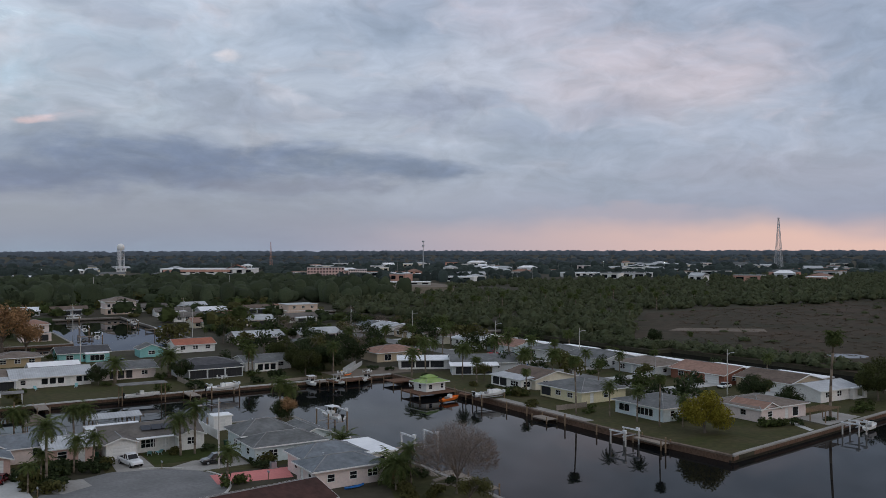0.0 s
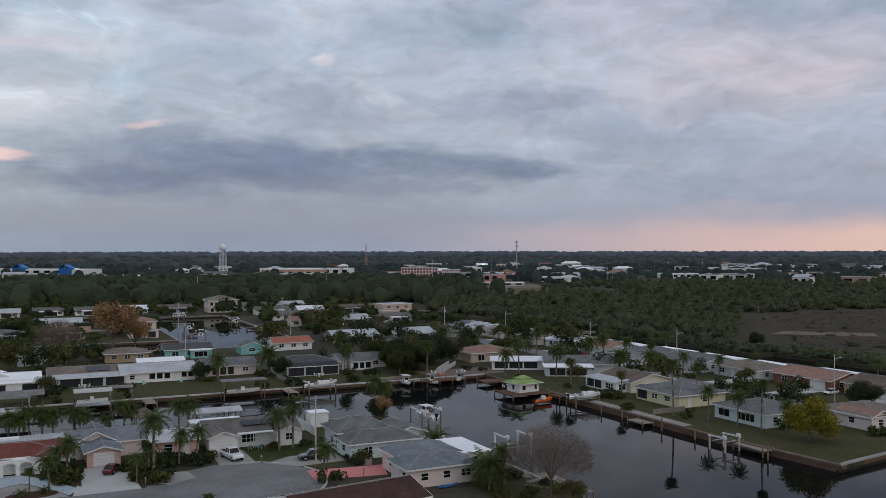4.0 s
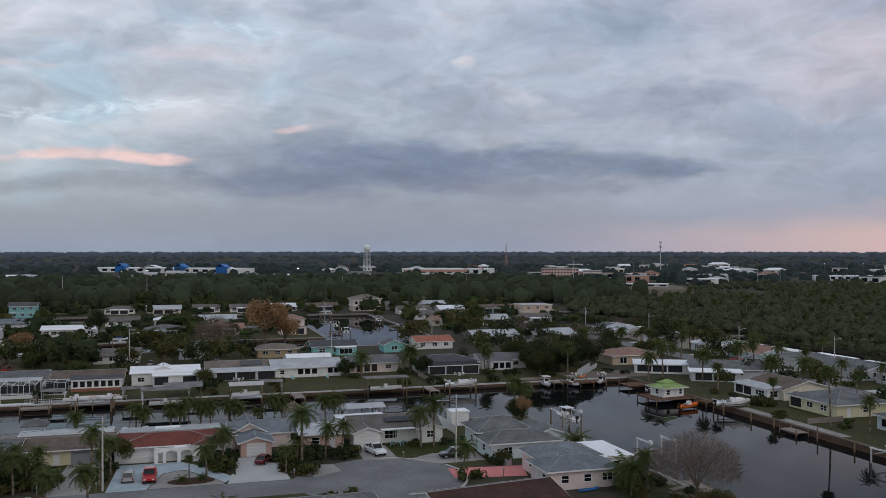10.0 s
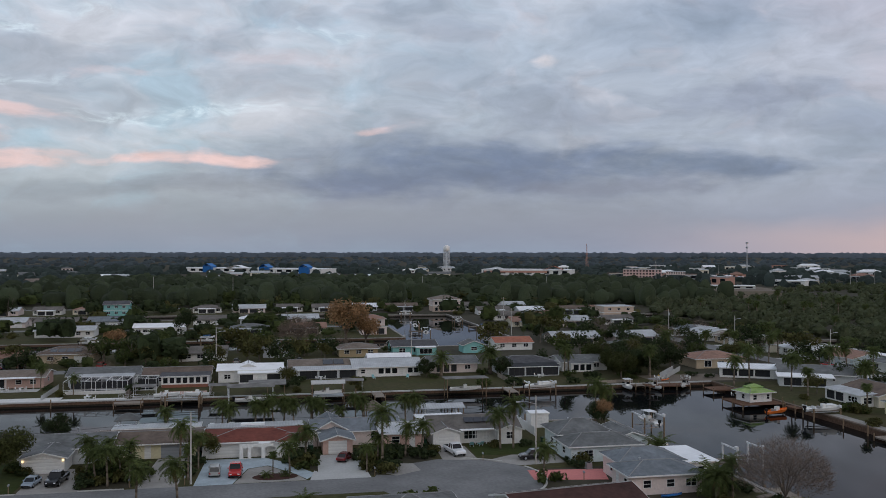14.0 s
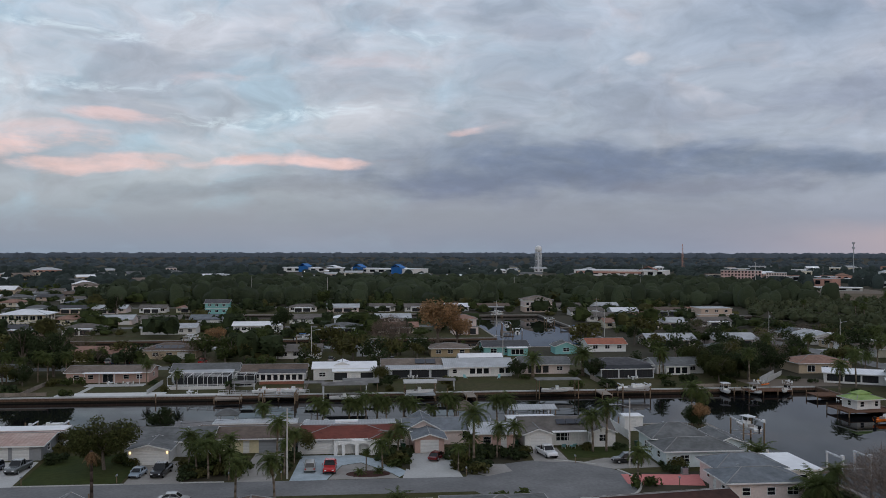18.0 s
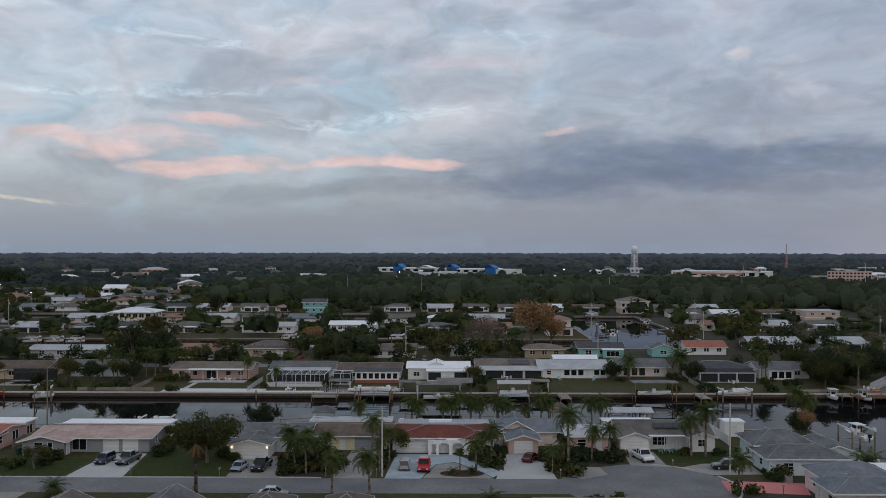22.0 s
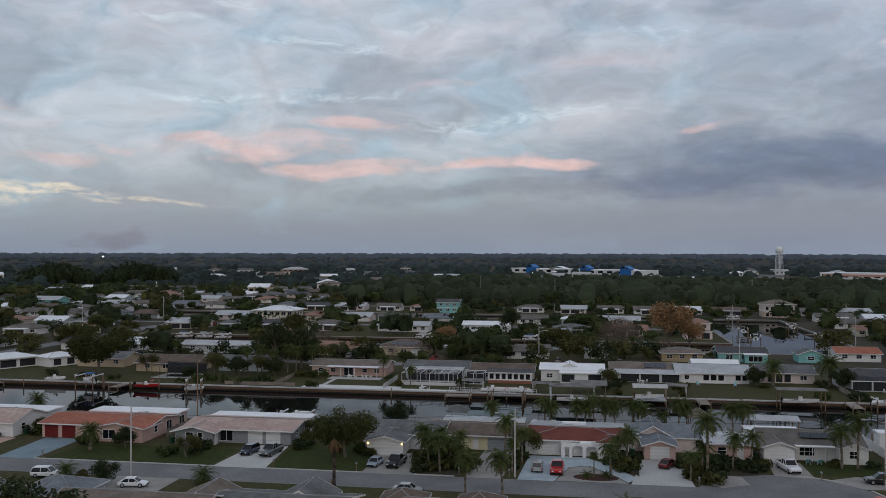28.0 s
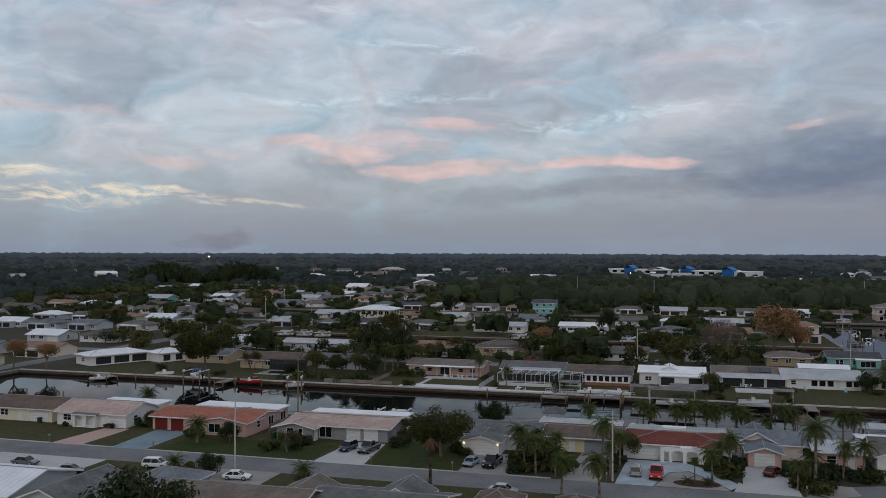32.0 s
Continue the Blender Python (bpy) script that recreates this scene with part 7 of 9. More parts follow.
part("canopy_top", shifted(roof_mesh("gx", 9, 5, 4.0, 0.5, 0.2, 0.08), 0, 0), R_ALU, cn)
for sx in (-4.4, 4.4):
    for sy in (-2.3, 2.3):
        part("post", tubes(((sx, sy, -1.2), (sx, sy, 4.0), 0.1), n=6), WOODPOLE, cn)
gz = thing("gazebo", -24, 166, WATERZ, 0, "small grey-roofed gazebo on the near bank", "gazebo")
part("roof", shifted(roof_mesh("hx", 3.6, 3.6, 3.8, 1.0, 0.3), 0, 0), SH_GREY, gz)
for sx in (-1.6, 1.6):
    for sy in (-1.6, 1.6):
        part("post", tubes(((sx, sy, -1.2), (sx, sy, 3.8), 0.09), n=6), TRIM, gz)
dock(-24, 165.4, 0, 4.4, 4.6, "timber platform under the gazebo")
dock(20, 166, 0, 3, 6, "timber dock behind the palms")
gz = thing("gazebo", 20.5, 168.5, WATERZ, 0, "thatched tiki hut on the dock", "gazebo")
part("roof", shifted(roof_mesh("hx", 3.4, 3.4, 3.6, 1.5, 0.4), 0, 0), SH_TAN, gz)
for sx in (-1.5, 1.5):
    for sy in (-1.5, 1.5):
        part("post", tubes(((sx, sy, -1.2), (sx, sy, 3.6), 0.09), n=6), WOODPOLE, gz)

# ---- vehicles ----
car(30.2, 139.4, -78, CAR_WHITE, "pickup", "white pickup truck parked nose-out on a driveway")
car(41.6, 133.6, 178, CAR_BLACK, "van", "black van parked beside a lamp pole")
car(12.4, 138.6, 62, CAR_MAROON, "sedan", "dark maroon sedan across a pale driveway")
car(-7.2, 133.4, 92, CAR_SILVER, "suv", "silver-tan station wagon on a pale driveway")
car(-4.2, 132.8, -91, CAR_RED, "pickup", "bright red pickup truck on a pale driveway")
car(-54.0, 136.4, -99, CAR_NAVY, "suv", "dark blue car on a concrete driveway")
car(-50.4, 136.6, -97, CAR_GREY, "pickup", "dark green-grey pickup truck on a driveway")
car(-32.0, 132.2, -98, CAR_PALEBLUE, "sedan", "pale blue-grey sedan on a driveway")
car(-28.8, 132.8, -96, CAR_BLACK, "pickup", "black pickup truck before a lit garage")
car(-77.6, 117.4, 8, CAR_WHITE, "suv", "white SUV parked on the near kerb")
car(-62.5, 114.6, 10, CAR_WHITE, "sedan", "white sedan half hidden by a roof")
car(-98.0, 113.5, 5, CAR_GREY, "sedan", "grey sedan on a pale driveway")
car(-24.0, 118.0, 0, CAR_SILVER, "sedan", "grey car behind a roof by the kerb")
car(-88, 111, 12, CAR_BLACK, "sedan", "black car on the near driveway")
car(157, 224, 95, CAR_RED, "sedan", "red car on the peninsula street")
car(158.5, 216, 5, CAR_BLACK, "suv", "black SUV on a driveway")
car(160, 220.5, 5, CAR_WHITE, "sedan", "white car on a driveway")
car(164.6, 167.4, 175, CAR_WHITE, "suv", "white SUV on a blue-grey driveway")
car(168, 152.6, 175, CAR_PALEBLUE, "sedan", "pale blue car on a driveway")
car(165.6, 141.4, 185, CAR_WHITE, "sedan", "white car by a power pole")
car(-45, 262, 80, CAR_RED, "suv", "red SUV on a driveway behind the houses")
car(-66, 262, 90, CAR_BLACK, "suv", "dark SUV on a driveway")
car(-70, 262, 90, CAR_NAVY, "sedan", "dark blue car on a driveway")
car(-120, 262, 15, CAR_WHITE, "van", "white van beside a carport")
car(-140, 262, 10, CAR_BLACK, "sedan", "black sedan by the street")
car(-8, 264, 85, CAR_SILVER, "suv", "silver car by a garage")
car(10, 262, 85, CAR_GREY, "suv", "dark car on a driveway")
car(-195, 240, 95, CAR_RED, "sedan", "red car on a cross street")
car(-150, 412, 20, CAR_WHITE, "sedan", "white car on a far street")
car(-128, 392, 5, CAR_GREY, "sedan", "grey car on a far street")
car(55, 266, 95, CAR_BLACK, "sedan", "black car by the turquoise house")
ky = thing("kayak", 53.5, 109.6, 0.0, 12, "blue kayak lying on the grass", "kayak")
bm = bmesh.new()
loft(bm, [[(x_, 0, z_), (x_, w_, z_ + 0.18), (x_, 0, z_ + 0.34), (x_, -w_, z_ + 0.18)] for x_, w_, z_ in ((-1.7, 0.04, 0.1), (-0.9, 0.34, 0.0), (0, 0.4, 0.0), (0.9, 0.34, 0.0), (1.7, 0.04, 0.1))])
part("hull", bm, BLUEP, ky)

# ---- street poles ----
street_lamp(41.0, 130.2, 10.6, 0, arm=2.6)
street_lamp(-10.2, 128.6, 10.2, 0, "concrete street lamp pole by the driveway", 2.4)
street_lamp(-65.0, 118.6, 10.6, 180, "concrete street lamp pole at the near kerb", 2.2)
street_lamp(-73.0, 158, 12.2, 0, "tall slim wooden pole behind the houses", 0, WOODPOLE)
street_lamp(-13, 247.8, 11.9, 180, "pale concrete lamp pole on the second street", 2.0)
street_lamp(-80, 247.5, 11.2, 0, "pale concrete pole on the second street", 0)
street_lamp(41, 247.8, 9.6, 0, "concrete pole on the second street", 1.8)
street_lamp(-181, 287, 10.8, 180, "concrete lamp pole on the cross street", 2.0)
street_lamp(-187.5, 306, 12.4, 0, "concrete pole on the cross street", 1.6)
street_lamp(-197, 389, 11.4, 0, "power pole with a crossarm", 0, None, True)
street_lamp(-190, 428, 12.0, 0, "tall pole on the cross street", 0)
street_lamp(156, 221, 10.8, 180, "concrete pole on the peninsula street", 1.8, None)
street_lamp(168, 196, 9.9, 180, "concrete pole among the outer houses", 1.8)
street_lamp(158, 134, 10.3, 180, "concrete pole beside a brick house", 1.6)
street_lamp(154, 269, 11.2, 180, "concrete pole on the peninsula street", 1.6)
street_lamp(150, 310, 10.8, 0, "power pole with a crossarm", 0, None, True)
street_lamp(94, 330, 10.5, 0, "concrete lamp pole by the basin", 1.8)
street_lamp(60, 380, 11.0, 0, "power pole with a crossarm", 0, None, True)
street_lamp(110, 400, 11.0, 0, "power pole with a crossarm", 0, None, True)
street_lamp(-35.0, 118.8, 1.2, 0, "stump of a timber pole at the kerb", 0, WOODPOLE)
wire((41, 130.2, 9.6), (-10.2, 128.6, 9.3))
wire((-10.2, 128.6, 9.3), (-65, 118.6, 9.6))

# ---- trees and palms of the first row ----
plant("oak", -38, 136.5, 8.6, "spreading live oak on a green lawn")
plant("oak2", -34.6, 161.0, 5.2, "rounded dark tree on the canal bank")
plant("dead", -34.7, 119.0, 7.8, "dead palm trunk with a rust-brown hanging skirt", "palm", "", name="palm")
for p_, q_ in ((-22, 136), (-20.2, 132.5), (-23.5, 131.5), (-19.3, 137.5), (-24.3, 137.8), (-21.5, 129.6), (-18.6, 129.8), (-25.2, 134.5), (-22.5, 139.5)):
    plant("queen2", p_, q_, RND.uniform(4.2, 6.6), PL, "palm", "garden palms", name="palm")
plant("queen", -12.3, 139.5 - 4, 8.2, PL, "palm", "garden palms", name="palm")
plant("sabal", -10.8, 131.2, 5.2, SB, "palm", "garden palms", name="palm")
plant("queen2", -16.2, 118.7, 6.0, PL, "palm", "garden palms", name="palm")
plant("queen", -9.8, 137.5, 5.6, PL, "palm", "garden palms", name="palm")
plant("queen2", 3.6, 131.0, 5.5, PL, "palm", "garden palms", name="palm")
plant("queen2", 6.2, 138.6, 6.2, PL, "palm", "garden palms", name="palm")
plant("queen2", 5.0, 139.5, 4.6, PL, "palm", "garden palms", name="palm")
plant("queen", 17.6, 133.4, 9.8, PL, "palm", "garden palms", name="palm")
plant("queen2", 17.0, 134.5, 5.2, PL, "palm", "garden palms", name="palm")
plant("queen2", 14.9, 130.6, 4.4, PL, "palm", "garden palms", name="palm")
plant("queen2", 22.0, 138.8, 6.0, PL, "palm", "garden palms", name="palm")
plant("queen2", 24.8, 139.6, 6.0, PL, "palm", "garden palms", name="palm")
plant("queen", 40.6, 141.4, 8.9, PL, "palm", "garden palms", name="palm")
plant("queen2", 38.4, 141.6, 7.4, PL, "palm", "garden palms", name="palm")
plant("queen2", 39.2, 120.7, 5.9, SB, "palm", "garden palms", name="palm")
for p_, q_, z_ in ((-7.4, 161.8, 6.6), (-6.4, 161.2, 6.0), (-1.7, 161.6, 6.6), (-0.2, 161.0, 6.0), (1.5, 161.5, 7.4), (3.4, 161.9, 7.0), (5.2, 161.2, 6.4), (8.3, 161.6, 6.6), (9.8, 161.2, 6.2), (13.2, 161.5, 4.8), (16.4, 161.4, 7.2), (17.9, 161.8, 6.8), (25.6, 161.3, 6.6), (27.2, 161.5, 6.9), (-16.6, 161.0, 5.9)):
    plant("queen" if z_ > 7 else "queen2", p_, q_, z_, PL, "palm", "canal bank palms", name="palm")
plant("queen", 62.5, 160.5, 8.6, PL, "palm", "canal bank palms", name="palm")
plant("queen2", 64.0, 160.8, 7.6, PL, "palm", "canal bank palms", name="palm")
plant("rust", 63.2, 157.2, 5.0, "small rusty-leaved tree at the canal mouth")
plant("low", 62.0, 131.5, 3.4, "low spiky palm by the shore", "palm", "shore palms", name="palm")
plant("low", 59.2, 109.0, 4.4, "low spreading palm by a white house", "palm", "shore palms", name="palm")
plant("queen2", 61.0, 107.0, 6.2, PL, "palm", "shore palms", name="palm")
plant("date", 58.0, 105.5, 5.0, "bushy palm at the foot of the garden", "palm", "shore palms", name="palm")
plant("bare", 63.8, 99.6, 10.0, "large leafless tree with a haze of grey-brown twigs")
plant("olive", 62.0, 93.0, 4.6, "yellow-green shrubby tree on the shore")
patch("lawn_shore", [(52, 92), (67, 92), (67, 118), (58, 118), (58, 108)], GRASS, 0.015, "brown worn lawn by the shore", "lawn")
for x_, y_, a_ in ((66.2, 110, 80), (65.6, 107, 20), (64.4, 104.5, 140), (66.0, 102, 95)):
    pk = thing("timber_stack", x_, y_, 0.02, a_, "grey weathered timber stacked on the shore", "timber", "stacked timber")
    for j_ in range(5):
        part("board", boxes((-1.5 + 0.1 * j_, 1.4, -0.5 + 0.2 * j_, -0.34 + 0.2 * j_, 0.0, 0.12 + 0.05 * (j_ % 2))), WOOD, pk)
plant("date", -80.8, 134.3, 4.6, "small bushy palm on the lawn", "palm", "garden palms", name="palm")
plant("oak2", -76.1, 137.0, 3.7, "small dark rounded tree on the lawn")
plant("olive", -63.2, 132.6, 4.1, "small shrubby tree in a round bed")
plant("oak2", -66.8, 114.6, 3.9, "dark rounded tree by the near kerb")
plant("oak2", -55.4, 80.8, 10.8, "dense dark green tree among near roofs")
plant("low", -74.6, 117.6, 2.2, "low palm by the near kerb", "palm", "near palms", name="palm")
plant("low", -53.6, 117.8, 2.4, "low palm beside a tan roof", "palm", "near palms", name="palm")
plant("queen2", -11.0, 117.8, 6.6, PL, "palm", "near palms", name="palm")
plant("low", 5.0, 112.5, 2.4, "low palm beside a flat roof", "palm", "near palms", name="palm")
plant("date", -108, 160.5, 4.6, "bushy palm behind the houses", "palm", "canal bank palms", name="palm")
plant("olive", -97.5, 146.5, 3.0, "clipped shrubby tree beside the white house")
plant("olive", -47.5, 150.5, 3.8, "small tree at the corner of a grey house")
for k in range(26):
    bush(RND.choice(("green", "dark", "olive")), *RND.choice(((-112, 140.2), (-103, 141), (-97.5, 144), (-66.5, 134), (-63, 138.5), (-37, 140), (-36, 133), (-34.5, 138), (-24, 139), (-21, 140), (-17.8, 134), (5, 141.8), (6.8, 141.2), (15.5, 137), (18, 139), (20.5, 135.5), (24.5, 136.5), (43.0, 143), (47.5, 129), (51, 129.4), (38.8, 119.6), (27, 141), (-85, 139.5), (-6, 161), (16, 160), (-40, 146))), RND.uniform(0.9, 1.9))
bush("green", 18.5, 112.4, 2.6, "large rounded shrub at the near kerb")
bush("green", 40.5, 119.5, 1.8, "rounded shrub beside a pink driveway")
plant("sago", 0.2, 130.2, None, "tiny palm in a mulch bed", "palm", "bed palms", name="palm", z=0.06)
plant("sago", 3.0, 130.6, None, "tiny palm in a mulch bed", "palm", "bed palms", name="palm", z=0.06)
plant("sabal", 1.2, 131.4, 3.6, SB, "palm", "garden palms", name="palm")

# ---- trees of the far bank and the peninsula ----
plant("oak", -128, 217, 13.0, "broad oak on the canal lawn")
plant("tall", -86, 236, 15.0, "tall dense dark tree behind palms")
plant("oak2", -79, 238, 12.0, "dense dark tree behind palms")
for p_, q_ in ((-90, 226), (-87, 228), (-83, 226), (-79.5, 228), (-76.5, 226), (-73, 229)):
    plant("queen", p_, q_, RND.uniform(6.4, 8.2), PL, "palm", "far bank palms", name="palm")
plant("rust", -172, 207, 7.4, "rusty bare-looking tree at the canal's end")
plant("rust", -182, 206, 8.4, "rusty autumn tree by the water")
plant("bare2", -101, 224, 6.5, "leafless tree in a garden")
plant("queen", -51.5, 221, 6.4, PL, "palm", "far bank palms", name="palm")
plant("queen2", -42.5, 212.2, 5.2, PL, "palm", "far bank palms", name="palm")
plant("olive", 5.6, 222, 4.6, "rounded olive tree beside the white-roofed house")
plant("olive", -118, 224, 5.5, "olive-green tree by the screened pool")
plant("date", 45.5, 227, 6.6, "date palm with a wide arching crown", "palm", "date palms", name="palm")
plant("date", 59, 228, 7.8, "date palm with a wide arching crown", "palm", "date palms", name="palm")
plant("oak2", 60.5, 222.5, 5.6, "dark rounded shrub tree by the screened porch")
plant("queen", 78.5, 224, 8.0, PL, "palm", "far bank palms", name="palm")
plant("queen2", 80, 225, 7.0, PL, "palm", "far bank palms", name="palm")
plant("oak2", 41.5, 226, 5.0, "dark bushy tree by the white house")
for p_, q_, z_ in ((92, 222, 7.0), (95.5, 226, 9.0), (98, 222, 7.5), (101, 232, 9.5), (105, 236, 8.5), (108, 230, 9.0), (94, 236, 8.0)):
    plant(RND.choice(("oak", "oak2", "olive")), p_, q_, z_, "dense tree at the head of the basin", "tree", "basin trees")
plant("queen", 114.5, 238, 10.0, PL, "palm", "peninsula palms", name="palm")
plant("queen", 118.5, 200, 10.0, PL, "palm", "peninsula palms", name="palm")
plant("queen", 121, 186.0, 9.2, PL, "palm", "peninsula palms", name="palm")
plant("queen2", 112, 196, 8.0, PL, "palm", "peninsula palms", name="palm")
plant("olive", 124.5, 181.5, 5.0, "olive-green tree between the houses")
plant("washington", 115, 135.2, 11.6, "tall fan palm with a brown skirt on the lawn", "palm", "peninsula palms", name="palm")
plant("washington", 119.5, 117, 9.8, "fan palm with a brown skirt before the blue-grey house", "palm", "peninsula palms", name="palm")
plant("queen", 118.4, 129.2, 7.2, PL, "palm", "peninsula palms", name="palm")
plant("queen", 123.2, 114.8, 6.2, PL, "palm", "peninsula palms", name="palm")
plant("queen", 119.4, 122.7, 7.2, PL, "palm", "peninsula palms", name="palm")
plant("yellow", 122.4, 108.8, 8.0, "large rounded yellow-green tree on the point")
plant("washington", 153.0, 105, 17.2, "very tall slender fan palm by the seawall", "palm", "peninsula palms", name="palm")
plant("oak2", 153, 114, 5.4, "dark tree beside the pale pink house")
plant("oak2", 157, 126, 6.0, "dense dark tree behind the point house")
plant("oak", 161, 127, 5.4, "dense green tree behind the point house")
plant("oak", 180, 112, 7.6, "green tree by the far seawall")
plant("oak2", 186, 108, 8.6, "dense tree at the lawn's end")
plant("oak", 190, 117, 9.0, "dense tree at the lawn's end")
plant("queen", 183, 143, 7.2, PL, "palm", "peninsula palms", name="palm")
plant("date", 143.5, 190, 6.4, "bushy date palm on the street lawn", "palm", "peninsula palms", name="palm")
plant("queen", 153.5, 200, 8.6, PL, "palm", "peninsula palms", name="palm")
plant("queen2", 158, 182, 6.0, PL, "palm", "peninsula palms", name="palm")
plant("queen", 134, 252, 8.6, PL, "palm", "peninsula palms", name="palm")
for k in range(16):
    bush(RND.choice(("green", "dark", "olive")), *RND.choice(((118, 158), (119, 161), (117.5, 164), (118.5, 142), (121, 138), (127.5, 118), (132, 119.5), (136, 107), (138, 106), (155, 175), (156, 160), (118, 152))), RND.uniform(1.0, 2.2))

# ---- cluttered bank before the sunroom and porch houses ----
patch("brick_patio", rect(-23.6, -13.2, 209.2, 213.5), TANPAVE, 0.05, "red-brown brick patio by the sunroom", "patio")
for x, y, a in ((-21.5, 205.8, 8), (-15.0, 205.6, 174)):
    boat(x, y, 0.05, a, "white skiff stored on the bank beside a sunroom", 5.6, None, False, None, False)
for x, y, w in ((-26.5, 208.5, 3.2), (-10.2, 206.8, 2.6), (20.5, 208.4, 3.0)):
    sh = thing("garden_shelter", x, y, 0.02, RND.uniform(-4, 4), "grey metal shelter roof on thin posts by the bank", "shelter", "bank shelters")
    part("roof", shifted(roof_mesh("gx", w + 1.6, w, 2.3, 0.35, 0.2, 0.06), 0, 0), DULLMETAL, sh)
    for sx in (-1, 1):
        for sy in (-1, 1):
            part("post", tubes(((sx * (w / 2 + 0.7), sy * (w / 2 - 0.1), 0), (sx * (w / 2 + 0.7), sy * (w / 2 - 0.1), 2.3), 0.05), n=6), ALUM, sh)
sh = thing("low_shelter", 0.6, 208.6, 0.02, 0, "low grey lean-to roof beside the canal", "shelter")
part("roof", shifted(roof_mesh("sx", 8.2, 4.6, 2.0, 0.5, 0.2, 0.08), 0, 0), DULLMETAL, sh)
for sx in (-3.9, 0, 3.9):
    for sy in (-2.0, 2.0):
        part("post", tubes(((sx, sy, 0), (sx, sy, 2.05), 0.06), n=6), WOODPOLE, sh)
for k in range(8):
    rl = thing("dock_rail", -30.5 + 2.6 * k, 204.2, 0.14, 0, "white pipe rail on the seawall cap", "rail", "dock rails")
    part("top_rail", tubes(((-1.1, 0, 0.95), (1.1, 0, 0.95), 0.035), n=6), ALUM, rl)
    part("mid_rail", tubes(((-1.1, 0, 0.5), (1.1, 0, 0.5), 0.03), n=6), ALUM, rl)
    for u in (-1.1, 0, 1.1):
        part("post", tubes(((u, 0, 0), (u, 0, 0.95), 0.035), n=6), ALUM, rl)

plant("olive", -10.0, 142.6, 5.3, "narrow olive-green tree by the driveway")
bush("olive", -72.6, 117.8, 1.3, "reddish croton shrub at the near kerb")
plant("oak2", 62.0, 158.4, 4.6, "dark shrubby tree at the canal mouth")
for x, y, z in ((-66, 206.5, 2.2), (-79, 208, 3.0), (-84, 207, 2.4), (-97, 209, 3.2), (7.5, 206.5, 2.0), (22, 207, 1.8), (53, 207, 2.4), (60, 208, 3.2), (75, 208, 2.6), (82, 212, 3.0), (-44.5, 209.5, 2.0), (-30.0, 214, 2.6), (5.8, 214, 3.4), (22.6, 217, 2.8)):
    bush(RND.choice(("green", "dark", "olive")), x, y, z * 0.8, "dense shrub on the far canal bank", 0.0, RND.uniform(0.8, 1.2))

for x, y, z in ((-98, 222.5, 6.4), (-90.5, 221.5, 5.6), (-86, 223, 6.2), (-81, 222, 5.4), (-101, 213, 3.6)):
    plant(RND.choice(("oak2", "olive")), x, y, z, "leafy tree on the far bank lawn", "tree", "far bank trees")
low_wall = thing("patio_wall", -38, 213.2, 0.02, 0, "low white wall along the foot of a pool cage", "wall")
part("wall", boxes((-7.2, 7.2, -0.12, 0.12, 0, 0.75)), WHITECONC, low_wall)

# ---- the blocks behind: houses seen over the roofs ----
WALLS = [(WHITE_W, "white"), (CREAM_W, "cream"), (PALEPINK_W, "pale pink"), (WHITE_W, "bright white"), (PALEGREY_W, "pale grey"), (BLUE_W, "pale blue"), (PEACH_W, "peach"), (GREY_W, "dark grey"), (PALEGREY_W, "light grey")]
ROOFS = [(SH_GREY, "grey shingle"), (SH_BROWN, "brown shingle"), (SH_DUSK, "dusty shingle"), (R_ALU, "pale aluminium"), (R_METAL, "white metal"), (SH_DARK, "dark grey shingle"), (SH_BLUE, "blue-grey shingle"), (SH_SALMON, "salmon shingle"), (SH_DUSK, "weathered grey-brown")]
BLOCKS = []


def block_house(x, y, rz, wall, rmat, label, w=15.0, d=10.0, kind="gx", porch=True, street=True):
    """A house seen from its street side, with a garage, or from its canal side, with a screened porch."""
    h = house(x, y, rz, label, "houses of the back streets")
    if street:
        ops = [("f", -w * 0.32, 1.9, 0.9, 1.2, "w"), ("f", -w * 0.05, 1.9, 0.9, 1.2, "w"), ("f", w * 0.3, 4.2, 0.02, 2.15, "g")]
    else:
        ops = [("b", -w * 0.38, 1.9, 0.9, 1.2, "w"), ("b", w * 0.38, 1.9, 0.9, 1.2, "w")]
    volume(h, 0, 0, w, d, wall, kind, rmat, 2.4, 1.6, ops + [("l" if x > 0 else "r", 0, 1.4, 0.9, 1.1, "w")], 0.6, boarded=False)
    if not street:
        volume(h, 0, d / 2 + 1.6, w * 0.6, 3.2, wall, "flat", R_ALU if porch else R_WHITE, 2.4, 0, [("b", -w * 0.15, w * 0.25, 0.2, 1.9, "p"), ("b", w * 0.15, w * 0.25, 0.2, 1.9, "p")], 0.3, names=("porch_wall", "porch_roof"), boarded=False)
    return h


for k in range(14):
    w_, wn_ = WALLS[k % len(WALLS)]
    r_, rn_ = ROOFS[(k * 5 + 2) % len(ROOFS)]
    BLOCKS.append((w_, r_, "%s house with a %s roof on a back street" % (wn_, rn_), 13.5 + 1.1 * (k % 4), 9.5 + (k % 3), ("gx", "hx", "gx", "gx")[k % 4], k % 3 != 0))
MADE = {}


def block(k, x, y, rz):
    k = (k % len(BLOCKS), rz % 360 != 180, x > 0)
    if k not in MADE:
        MADE[k] = block_house(x, y, rz, *BLOCKS[k[0]], k[1])
        return MADE[k]
    return copy_thing(MADE[k], pose(x, y, 0, 0, 0, rz))


TAKEN = []


